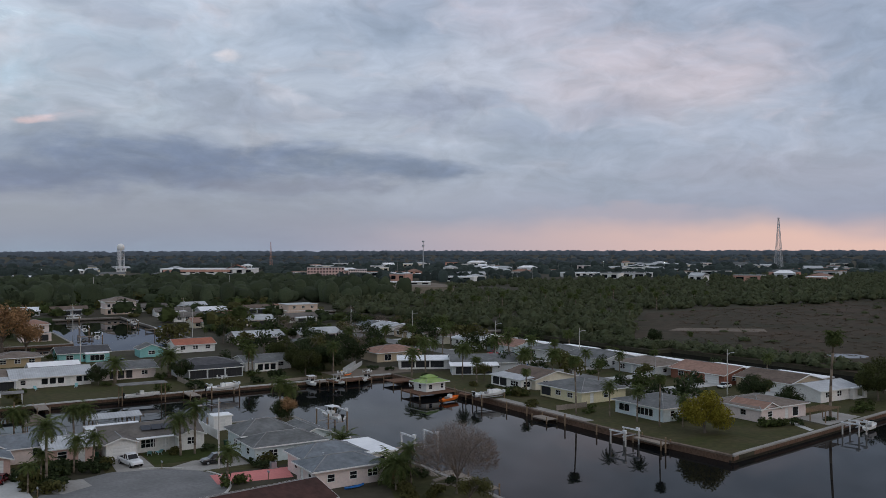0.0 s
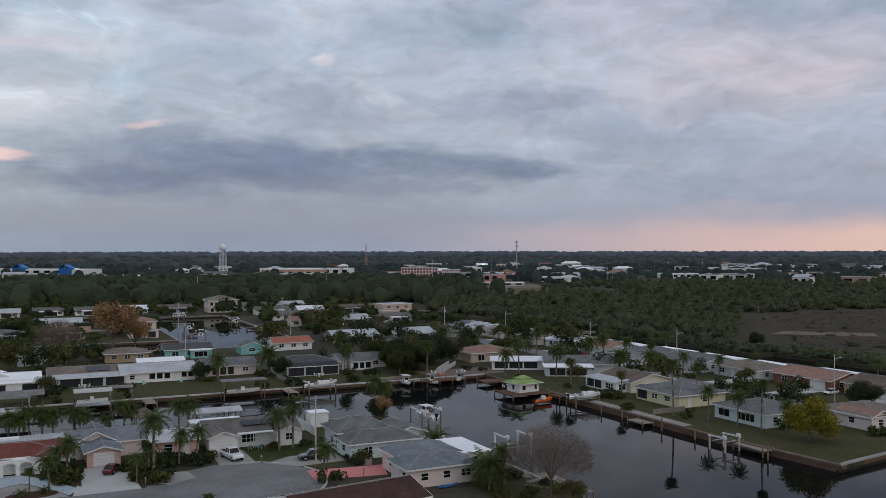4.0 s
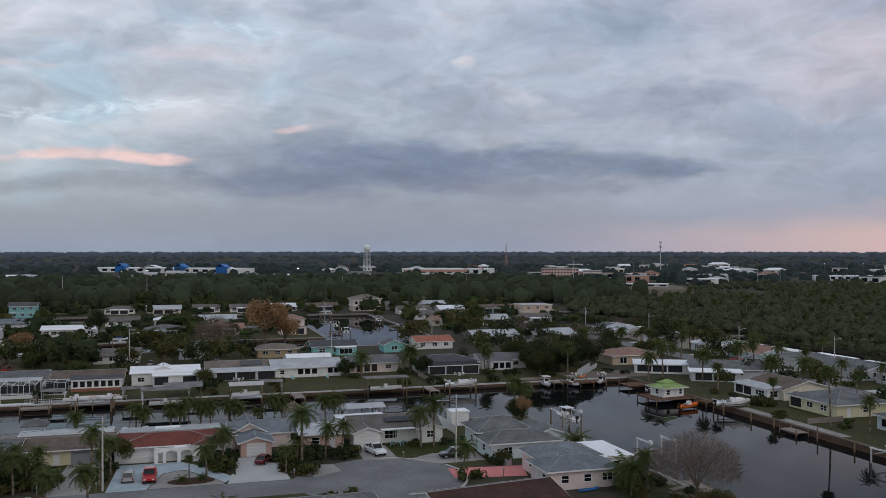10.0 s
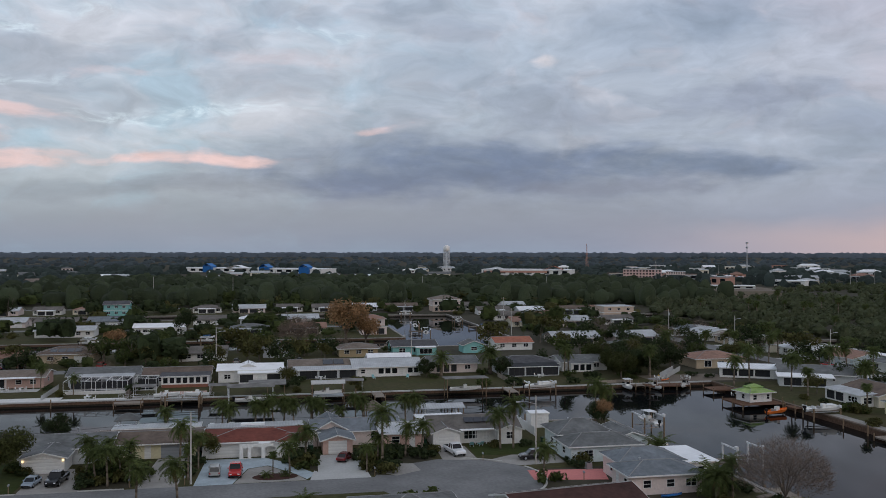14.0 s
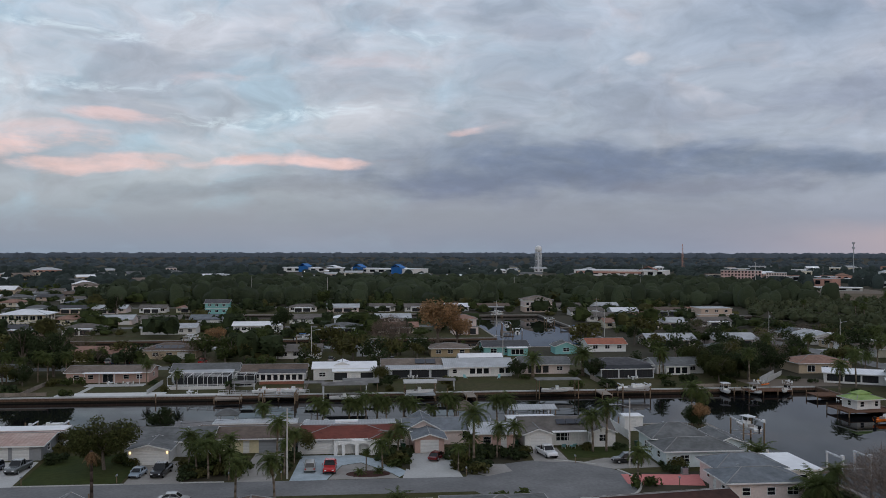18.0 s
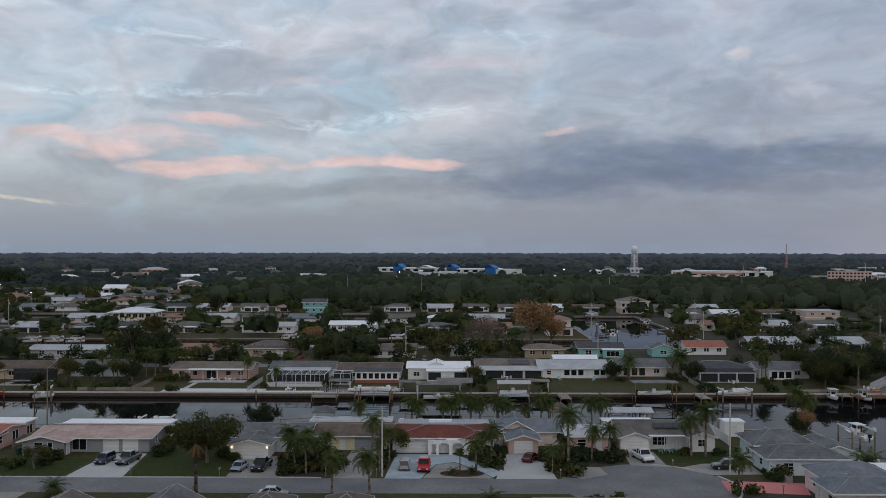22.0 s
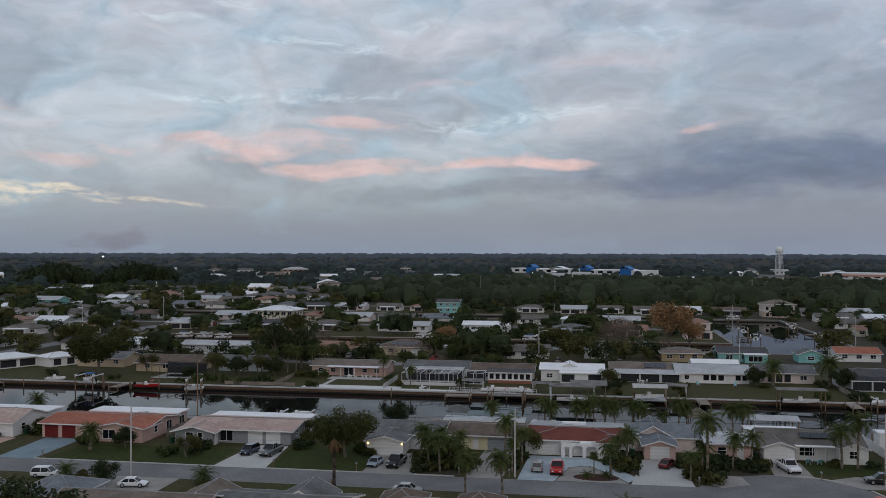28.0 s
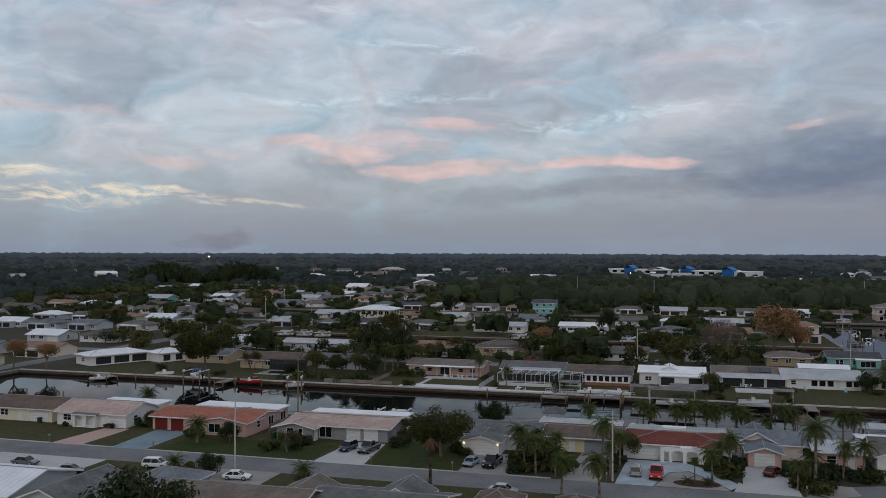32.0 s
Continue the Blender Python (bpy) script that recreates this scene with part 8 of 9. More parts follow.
def own(x, y, w, d):
    TAKEN.append((x, y, max(w, d) / 2 + 2))


# houses that stand out
h = house(46.5, 280, 0, "turquoise house with a dark grey roof by the basin", "houses of the back streets")
volume(h, 0, 0, 14, 11, TEAL_W, "gx", SH_DARK, 2.7, 1.3, [("f", -4, 2.0, 0.8, 1.3, "w"), ("f", 0.5, 2.0, 0.8, 1.3, "w"), ("f", 4.6, 1.6, 0.9, 1.1, "w"), ("r", 0, 1.4, 0.9, 1.1, "w")], 0.6)
volume(h, 3.2, -6.4, 6, 2.4, TEAL_W, "sx", R_WHITE, 2.4, 0.3, [("f", 0, 4, 0.4, 1.7, "s")], 0.3, names=("porch_wall", "porch_roof"))
own(46.5, 280, 14, 11)
h = house(28.5, 277, 0, "ochre house with a grey-brown roof", "houses of the back streets")
volume(h, 0, 0, 12, 10, OCHRE_W, "hx", SH_TAN, 2.5, 1.3, gap_windows(3, 11), 0.6)
own(28.5, 277, 12, 10)
h = house(3.5, 280, 0, "small grey house with a gabled front", "houses of the back streets")
volume(h, 0, 0, 8, 10, PALEGREY_W, "gy", SH_GREY, 2.6, 1.6, [("f", 0, 2.6, 0.6, 1.4, "w")], 0.5)
own(3.5, 280, 9, 10)
h = house(81, 286, 0, "white house with an orange-red roof by the basin", "houses of the back streets")
volume(h, 0, 0, 12.5, 10, WHITE_W, "gx", SH_ORANGE, 2.5, 1.4, gap_windows(3, 12), 0.5)
own(81, 286, 12, 10)
h = house(66, 279, 0, "small turquoise cottage beside the water", "houses of the back streets")
volume(h, 0, 0, 7, 7, TEAL_W, "gy", SH_GREY, 2.5, 1.3, [("f", 0, 2.0, 0.8, 1.2, "w"), ("r", 0, 1.2, 0.9, 1.1, "w")], 0.4)
own(66, 279, 8, 8)
h = house(-57, 278.5, 0, "tan house with a brown roof and solar panels", "houses of the back streets")
volume(h, 0, 0, 16, 11, TAN_W, "hx", SH_BROWN, 2.6, 1.7, [("f", 4.6, 4.4, 0.02, 2.15, "g"), ("f", -4, 1.8, 0.9, 1.1, "w"), ("f", 0, 1.8, 0.9, 1.1, "w")], 0.6)
for u in (-4.5, -2.2, 0.1, 2.4):
    s_ = part("solar_panel", boxes((u, u + 2.0, -1.3, 1.3, -0.03, 0.03)), SOLAR, h)
    s_.location, s_.rotation_euler = (0, -3.2, 3.60), (math.atan2(1.7, 6.1), 0, 0)
own(-57, 278.5, 16, 11)
h = house(-118, 274, 0, "long low grey house with a flat carport roof", "houses of the back streets")
volume(h, 0, 0, 24, 9, PALEGREY_W, "gx", R_ALU, 2.6, 0.9, gap_windows(4, 22), 0.6)
own(-118, 274, 24, 9)
h = house(-74, 358, 0, "white house with a pale roof along the second canal", "houses of the back streets")
volume(h, 0, 0, 21, 10, WHITE_W, "gx", R_ALU, 2.7, 1.2, gap_windows(6, 20), 0.6)
own(-74, 358, 21, 10)
h = house(-40.5, 364, 0, "long white house with a pale roof and many windows", "houses of the back streets")
volume(h, 0, 0, 19, 10, WHITE_W, "gx", R_WHITE, 2.8, 1.2, gap_windows(7, 18, 1.8), 0.5)
own(-40.5, 364, 19, 10)
h = house(-139, 387, 0, "two-storey cream house with a white hip roof and galleries", "houses of the back streets")
volume(h, 0, 0, 18, 13, CREAM_W, "flat", R_ALU, 3.0, 0, gap_windows(5, 17, 2.2, 0.3, 2.1, "f", "s"), 0.2, names=("lower_wall", "gallery_floor"))
volume(h, 0, 0, 18, 13, CREAM_W, "hx", R_METAL, 2.9, 1.8, gap_windows(6, 17, 2.0, 0.6, 1.8, "f", "s") + gap_windows(3, 12, 2.0, 0.6, 1.8, "r", "s"), 1.3, base=3.2)
own(-139, 387, 20, 14)
h = house(-73, 470, 0, "two-storey turquoise house with a dark roof", "houses of the back streets")
volume(h, 0, 0, 12, 10, TEAL_W, "flat", R_ALU, 2.8, 0, gap_windows(3, 11), 0.1, names=("lower_wall", "floor_band"))
volume(h, 0, 0, 12, 10, TEAL_W, "gx", SH_DARK, 2.7, 1.4, gap_windows(3, 11), 0.6, base=3.0)
own(-73, 470, 13, 11)
h = house(96, 470, 0, "three-storey peach house with a tan hip roof by the canal", "houses of the back streets")
volume(h, 0, 0, 15, 12, PEACH_W, "flat", TRIM, 3.0, 0, gap_windows(5, 14, 1.6, 0.4, 1.9, "f", "s"), 0.3, names=("lower_wall", "floor_band"))
volume(h, 0, 0, 15, 12, PALEPINK_W, "flat", TRIM, 2.6, 0, gap_windows(6, 14, 1.5, 0.5, 1.6, "f", "s"), 0.5, base=3.2, names=("middle_wall", "floor_band"))
volume(h, 0, 0, 15, 12, CREAM_W, "hx", SH_TAN, 0.6, 2.0, (), 0.9, base=5.9, names=("upper_wall", "roof"))
own(96, 470, 16, 13)
h = house(42, 330 + 18, 0, "two-storey pale pink house with a brown roof", "houses of the back streets")
volume(h, 0, 0, 10, 10, PALEPINK_W, "flat", SCREEN, 3.0, 0, gap_windows(2, 10, 3.0, 0.2, 2.2, "f", "p"), 0.2, names=("lower_wall", "floor_band"))
volume(h, 0, 1, 9, 8, PALEPINK_W, "hx", SH_SALMON, 2.7, 1.5, gap_windows(2, 9), 0.6, base=3.2)
own(42, 348, 12, 12)
h = house(168, 404, 0, "two-storey peach house with a flat roof", "houses of the back streets")
volume(h, 0, 0, 18, 12, PEACH_W, "flat", TRIM, 3.0, 0, gap_windows(3, 17), 0.1, names=("lower_wall", "floor_band"))
volume(h, -1, 0, 15, 12, PEACH_W, "flat", R_ALU, 2.8, 0, gap_windows(3, 14), 0.3, base=3.2)
own(168, 404, 18, 12)
h = house(-306, 466, 0, "two-storey house with a turquoise gable and pale roof", "houses of the back streets")
volume(h, 0, 0, 17, 12, TEAL_W, "gx", R_ALU, 5.0, 1.6, gap_windows(3, 16, 2.0, 3.2, 1.3), 0.6)
own(-306, 466, 18, 12)


def free(x, y, r=7.0):
    if wet(x, y) or wet(x, y - 8) or wet(x, y + 8) or -192 < x < -179:
        return False
    return all(math.hypot(x - a, y - b) > r + c for a, b, c in TAKEN)


k_ = 3
for yrow, rz, x0, x1 in ((276, 0, -172, 20), (358, 180, -176, 20), (405, 0, -176, 50), (481, 180, -176, 150), (538, 0, -330, -150), (572, 180, -330, -170), (600, 0, -330, -180),
                         (236, 180, -330, -195), (276, 0, -330, -195), (318, 180, -330, -195), (358, 180, -340, -195), (405, 0, -360, -195), (440, 180, -360, -195), (481, 0, -380, -195), (206, 0, -330, -195),
                         (148, 0, -260, -140), (340, 0, 104, 150), (372, 180, 104, 156), (405, 0, 104, 150), (440, 180, 108, 180), (300, 180, 100, 146), (270, 0, 108, 146), (640, 0, -420, -150), (690, 0, -440, -180)):
    x = x0 + 8.0
    while x < x1:
        if free(x, yrow) and RND.random() < 0.93:
            block(k_, x + RND.uniform(-1, 1), yrow + RND.uniform(-2.0, 2.0), rz + RND.choice((0, 0, 0, 90)) * (1 if RND.random() < 0.15 else 0))
            own(x, yrow, 11, 9)
            if RND.random() < 0.5:
                street = 1 if rz == 0 else -1
                CARS = (CAR_WHITE, CAR_BLACK, CAR_SILVER, CAR_RED, CAR_NAVY)
                if x > -180 and yrow < 420 and RND.random() < 0.6:
                    cx_, cy_ = x + 5, yrow - street * 12
                    if not wet(cx_, cy_):
                        car(cx_, cy_, 90 + RND.uniform(-8, 8), RND.choice(CARS), RND.choice(("suv", "sedan", "van")), "car parked before a back-street house")
        k_ += RND.choice((1, 1, 2, 3, 5))
        x += RND.uniform(18.5, 22.5)

# boats and docks of the basin behind
for x, y, a in ((62, 340, 80), (88, 352, 95), (63, 372, 85), (87, 396, 90), (-150, 313, 10), (-142, 313, 0), (-134, 312, 5), (-60, 325, 0), (-20, 325, 0), (20, 301, 0), (70, 441, 0)):
    boat(x, y, 0.2, a, "white boat on a lift in a back canal", 6.5, RND.choice((ALUM, BLUECANVAS, GREYCANVAS)))
    boat_lift(x, y, a + 90, 3.6, 4.6, 1.8)
for x, y, a in ((60.5, 355, 90), (89.5, 372, 90), (40, 300, 0), (-90, 300, 0), (-120, 326, 0), (10, 326, 0)):
    dock(x, y, a, 2.4, 5.5, "timber dock on a back canal")

# ---- trees among the back streets ----
tree_mesh("mid", 7.5, 4.6, L_GREEN, 430, 0.50, 0.9, 31, 0.06, 3)
tree_mesh("mid2", 8.0, 4.8, L_DARK, 430, 0.50, 0.95, 32, 0.04, 3)
tree_mesh("mid3", 6.5, 4.6, L_OLIVE, 400, 0.48, 0.85, 33, 0.06, 3)
plant("rust", 26.5, 291, 17.5, "tall rust-coloured autumn tree over the roofs")
plant("rust", 33, 293.5, 11.0, "rust-coloured autumn tree over the roofs")
plant("bare", 11, 296, 12.0, "grey leafless tree between houses")
plant("bare2", -85, 280, 9.0, "grey leafless tree on the second street")
plant("rust", -45, 288, 8.6, "brown thin-leaved tree by the second street")
plant("tall", -28.5, 344, 12.6, "tall dark tree beside a white house")
plant("mid3", -5, 264, 7.4, "olive tree in a front garden")
plant("mid3", -1.5, 267, 8.2, "olive tree in a front garden")
plant("mid2", 5, 262, 8.0, "dark olive tree by the second street")
plant("mid3", 9, 264, 7.4, "olive tree in a front garden")
plant("tall", -112, 420, 14.0, "dark conical tree on a back street")
plant("tall", 96, 300, 8.0, "olive shrub mass by the basin")
for x, y, z in ((-8.5, 289, 9.2), (-4.0, 291, 8.6), (-12, 291, 7.6), (0.5, 290, 7.0), (-31, 292, 6.2), (-92, 254, 11.5), (-96, 256, 10.0), (-85, 256, 9.0), (77, 293, 9.0), (97, 262, 8.0), (92, 268, 6.5), (-24, 268, 6.0), (18, 270, 5.0)):
    plant(RND.choice(("mid", "mid2", "mid3")), x, y, z, "broad leafy tree over back-street roofs", "tree", "back street trees")


def street_free(x, y):
    return not (248 < y < 257 or 379 < y < 388 or 511 < y < 520 or 145 < x < 154)


n_obj = 0
while n_obj < 160:
    x, y = RND.uniform(-200, 185), RND.uniform(240, 335)
    if free(x, y, -1.0) and street_free(x, y) and not (-4 < x < 92 and y < 274) and not (44 < x < 96 and y < 300):
        kind = RND.choice(("mid", "mid2", "mid2", "mid3", "queen", "queen2", "mid2", "mid", "mid3", "bare2"))
        pl = kind in ("queen", "queen2")
        plant(kind, x, y, RND.uniform(3.2, 6.5) if RND.random() < 0.75 else RND.uniform(6, 9), PL if pl else "leafy tree between back-street houses", "palm" if pl else "tree", "back street palms" if pl else "back street trees", name="palm" if pl else "tree", simple=True)
        n_obj += 1
for x, y in ((111, 245), (118, 250), (128, 246), (138, 240), (141, 214), (143, 170), (141, 142), (156, 190), (157, 207), (157, 236), (182, 180), (184, 200), (184, 160), (186, 222), (185, 240), (139, 128), (134, 222), (139, 262), (188, 260), (5.8, 240), (-12.5, 239), (-30, 240), (-47.5, 238), (-76, 244), (-102, 241), (-126, 240), (77, 240), (95, 243), (-143, 246)):
    plant(RND.choice(("mid", "mid2", "mid3", "mid2", "queen2")), x, y, RND.uniform(3.5, 7.0), "leafy tree between canal houses", "tree", "yard trees", simple=True)

# ---- woods, mangrove and the far plain ----
rng = np.random.default_rng(5)
P_TREE = [crown_proto(rng, 125, 0.096, 0.05, 9) for _ in range(6)]
P_SCRUB = [crown_proto(rng, 58, 0.105, 0.0, 8) for _ in range(6)]
P_FAR = [soft_crown(rng, 36) for _ in range(8)]
P_EDGE = [soft_crown(rng, 16, 2) for _ in range(8)]
P_BELT = [soft_crown(rng, 80, 3) for _ in range(6)] + P_TREE[:3]


def inside(x, y, poly):
    c = False
    for (x0, y0), (x1, y1) in zip(poly, poly[1:] + poly[:1]):
        if (y0 > y) != (y1 > y) and x < (x1 - x0) * (y - y0) / (y1 - y0) + x0:
            c = not c
    return c


spots, dark = [], []
tawny = []
while len(spots) + len(dark) + len(tawny) < 1120:
    x, y = rng.uniform(-380, 185), rng.uniform(258, 640)
    if rng.random() < 0.10:
        x, y = rng.uniform(-380, -195), rng.uniform(140, 640)
    if free(x, y, -1.0) and street_free(x, y) and not (y < 335 and (x > -10 or x < -175)):
        big = rng.random() < 0.12
        pick = rng.random()
        (dark if pick < 0.5 else spots if pick < 0.82 else tawny).append((x, y, -0.4, (rng.uniform(7.5, 11.5) if big else rng.uniform(2.6, 6.2) + (y > 470 and x > -180) * 1.5), rng.uniform(9, 13) if big else rng.uniform(4, 8.5)))
woodland("back_street_greenery", rng, spots, P_TREE, L_GREEN, "garden trees between the far houses")
woodland("back_street_thickets", rng, tawny, P_TREE, L_OLIVE, "olive-brown garden trees between the far houses")
woodland("back_street_oaks", rng, dark, P_TREE, L_DARK, "dark garden trees between the far houses")
BELT = [(-175, 560), (-120, 528), (60, 520), (150, 500), (185, 496), (215, 470), (330, 560), (330, 860), (120, 930), (-200, 930)]
GLADE = [(296, 548), (345, 532), (425, 690), (372, 706)]
OPEN = [(330, 765), (345, 640), (440, 635), (455, 760)]
spots = []
while len(spots) < 1250:
    x, y = rng.uniform(-200, 330), rng.uniform(470, 930)
    if inside(x, y, BELT) and not inside(x, y, GLADE):
        spots.append((x, y, -1.0, rng.uniform(9, 15.5) - (y - 520) * 0.008, rng.uniform(8, 14)))
woodland("belt_of_woods", rng, spots, P_BELT, L_FOREST, "dense dark belt of oak and pine woods")
SCRUB = [(207, 205), (235, 246), (324, 330), (531, 332), (1000, 340), (1000, 640), (460, 700), (330, 640), (215, 480), (200, 440), (203, 295), (208, 290)]
spots = []
while len(spots) < 2600:
    x, y = rng.uniform(200, 1000), rng.uniform(200, 700)
    if inside(x, y, SCRUB) and not inside(x, y, OPEN) and not inside(x, y, GLADE) and not (380 < x < 445 and 535 < y < 630) and rng.random() < min(1.0, 420 / math.hypot(x, y)):
        spots.append((x, y, -0.6, rng.uniform(3.5, 8.0), rng.uniform(5, 9)))
woodland("mangrove_scrub", rng, spots, P_SCRUB, L_SCRUB, "mixed mangrove and palm scrub beyond the canal")
spots = []
for k in range(420):
    y = rng.uniform(40, 300)
    spots.append(((217.0 if y < 208 else 208.5) + abs(rng.normal()) * 6, y, -0.8, rng.uniform(1.6, 4.4), rng.uniform(3, 6)))
for k in range(130):
    x, y = rng.uniform(225, 560), rng.uniform(130, 330)
    spots.append((x, y, -0.5, rng.uniform(0.8, 2.6), rng.uniform(2, 6)))
for k in range(260):
    spots.append((rng.uniform(430, 1000), rng.uniform(320, 350), -0.5, rng.uniform(4, 9), rng.uniform(6, 10)))
woodland("marsh_shrubs", rng, spots, P_SCRUB, L_SCRUB, "low mangrove shrubs along the marsh edge")
spots = []
while len(spots) < 3800:
    x, y = rng.uniform(222, 660), rng.uniform(60, 325)
    if x - 222 > (y - 205) * 1.0:
        spots.append((x, y, -0.15, rng.uniform(0.35, 0.9), rng.uniform(1.2, 3.4)))
woodland("marsh_grass", rng, spots, [crown_proto(rng, 22, 0.13, 0.0, 5, False) for _ in range(5)], L_REED, "tussocks of dead brown marsh grass")
for k in range(60):
    x, y = RND.uniform(212, 420), RND.uniform(230, 470)
    if inside(x, y, SCRUB):
        plant("sabal", x, y, RND.uniform(7, 10), "wild fan palm standing over the scrub", "palm", "wild palms", name="palm")
plant("oak2", 222, 220, 5.6, "lone dark tree at the marsh edge")
plant("sabal", 225, 206, 5.0, "wild fan palm at the marsh edge", "palm", "wild palms", name="palm")

spots, nearer, farther, ridge = [], [], [], []
while len(spots) + len(nearer) + len(farther) < 5600:
    az = math.radians(rng.uniform(-64, 50))
    r = 1.0 / rng.uniform(1 / 4700, 1 / 560)
    x, y = -math.sin(az) * r, math.cos(az) * r
    if inside(x, y, BELT) or inside(x, y, SCRUB) or inside(x, y, OPEN) or (y < 720 and -450 < x < 205) or (x > 200 and y < 335):
        continue
    deg = math.degrees(az)
    clear = (-5 < deg < 6 and 930 < r < 1480) or (-20.5 < deg < -13.5 and 920 < r < 1260) or (-28 < deg < -22 and 740 < r < 930) or (-50 < deg < -36 and 820 < r < 1000)
    if rng.random() < (0.8 if clear else 0.25 if r < 1100 else 0.0):
        continue
    if (-13.0 < deg < -10.4 and 880 < r < 1290) or (-18 < deg < 5 and 900 < r < 1150 and rng.random() < 0.6):
        continue
    s = 9 + 10 * min(r / 2500, 1.4)
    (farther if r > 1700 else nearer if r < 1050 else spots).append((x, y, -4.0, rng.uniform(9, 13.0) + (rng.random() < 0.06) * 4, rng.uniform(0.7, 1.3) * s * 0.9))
# outsize crowns, half sunk, their tops fitted to the camera's horizon line
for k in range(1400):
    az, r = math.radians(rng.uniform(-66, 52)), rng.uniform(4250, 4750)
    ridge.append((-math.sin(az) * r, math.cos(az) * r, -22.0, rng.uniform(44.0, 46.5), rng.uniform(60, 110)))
# the two farthest woods carry painted haze in their leaf colour
woodland("far_ridge", rng, ridge, P_EDGE, L_HAZE, "haze-tinted low woods along the horizon")
woodland("farther_woods", rng, farther, P_EDGE, L_FARTHER, "haze-tinted flat woods towards the horizon")
woodland("outer_woods", rng, nearer, P_BELT, L_FAR, "dark woods behind the last streets")
woodland("far_woods", rng, spots, P_FAR, L_FAR, "flat dark woods reaching to the horizon")
spots = []
for k in range(240):
    u = rng.uniform(-1, 1)
    az, r = math.radians((32.9 if k % 2 else 28.3) + u * 2.1), rng.uniform(860, 960)
    hgt = 25 * (1 - 0.45 * u * u) * rng.uniform(0.8, 1.05)
    spots.append((-math.sin(az) * r, math.cos(az) * r, -1.0, hgt, rng.uniform(8, 15)))
woodland("tall_wood", rng, spots, P_TREE, L_DARK, "tall dark stand of trees on the far edge of town")
spots = []
for k in range(300):
    az, r = math.radians(rng.uniform(18, 42)), rng.uniform(700, 850)
    spots.append((-math.sin(az) * r, math.cos(az) * r, -0.6, rng.uniform(4, 7.5), rng.uniform(7, 12)))
woodland("edge_scrub", rng, spots, P_SCRUB, L_GREEN, "low green scrub along the edge of town")


def far_block(x, y, rz, w, d, hgt, wall, rmat, label, category="building", windows=0, floors=1, kind="flat", accent=None):
    b = thing("commercial_building" if category == "building" else category, x, y, 0, rz, label, category, "far buildings")
    part("wall", boxes((-w / 2, w / 2, -d / 2, d / 2, 0, hgt)), wall, b)
    part("roof", roof_mesh(kind, w, d, hgt, hgt * 0.25 + 1.0, 0.4, 0.4), rmat, b)
    for f in range(floors):
        for k in range(windows):
            u, z = -w / 2 + w * (k + 0.5) / windows, hgt * (f + 0.3) / floors
            win = part("window", boxes((u - w / windows * 0.28, u + w / windows * 0.28, -d / 2 - 0.06, -d / 2 - 0.01, z, z + hgt / floors * 0.5)), GLASS, b)
    return b


b = far_block(-12, 1330, -36, 250, 40, 6.5, WHITE_W, R_WHITE, "long white shopping plaza with blue gabled towers", windows=16)
for u in (-72, 30, 98):
    part("tower", shifted(boxes((-8, 8, -24, -14, 0, 9)), u, 0), BLUEP, b, "bright blue gabled entrance tower")
    part("tower_roof", shifted(roof_mesh("gy", 16, 12, 9, 4, 0.6), u, -18), R_BLUE, b)
part("gable_front", shifted(roof_mesh("gy", 34, 12, 7, 4, 0.6), -20, -18), R_WHITE, b)
b = far_block(345, 1130, -30, 118, 40, 7.5, WHITE_W, R_WHITE, "white store block with a coral red front", windows=10)
part("sign_band", boxes((-55, 30, -20.6, -20.05, 3.6, 6.0)), SALMON_W, b, "coral red band along the front")
part("gable_front", shifted(roof_mesh("gy", 26, 10, 7.6, 5, 0.4), 38, -17), SH_ORANGE, b, "orange-red gable")
b = far_block(398, 885, -26, 40, 16, 12.5, ROSE_W, R_ALU, "four-storey pink apartment block with rows of windows", windows=12, floors=4)
b = far_block(434, 880, -26, 20, 15, 10.0, PALEPINK_W, R_ALU, "four-storey grey apartment block with rows of windows", windows=8, floors=4)
far_block(385, 700, -26, 60, 14, 2.6, PALECONC, R_WHITE, "low pale slab of a building site", windows=6)
far_block(675, 775, -34, 58, 24, 5.0, WHITE_W, R_WHITE, "long white warehouse with a white roof", windows=8)
far_block(722, 742, -38, 34, 20, 5.0, WHITE_W, R_METAL, "white warehouse with a ribbed roof", windows=5)
far_block(826, 850, -44, 36, 26, 8.0, WHITE_W, R_WHITE, "white gabled warehouse among far trees", windows=4, kind="gy")
far_block(880, 820, -44, 38, 20, 5.0, WHITE_W, R_METAL, "pale warehouse beside other sheds", windows=5)
far_block(-390, 1150, 18, 34, 22, 8.0, SALMON_W, R_ALU, "coral red building with a pale hip roof", windows=5, floors=2, kind="hx")
for k in range(84):
    az = math.radians(RND.uniform(-58, -22))
    r = RND.uniform(880, 1700)
    x, y = -math.sin(az) * r, math.cos(az) * r
    wl = RND.choice((WHITE_W, WHITE_W, CREAM_W, PALEPINK_W, SALMON_W, PALEGREY_W))
    far_block(x, y, math.degrees(az) + RND.uniform(-25, 25), RND.uniform(12, 34), RND.uniform(10, 20), RND.uniform(4, 7.5), wl, RND.choice((R_WHITE, R_ALU, R_ALU, SH_SALMON, SH_GREY)), "pale shop or warehouse among far trees", windows=2, kind=RND.choice(("flat", "flat", "gx", "hx")))
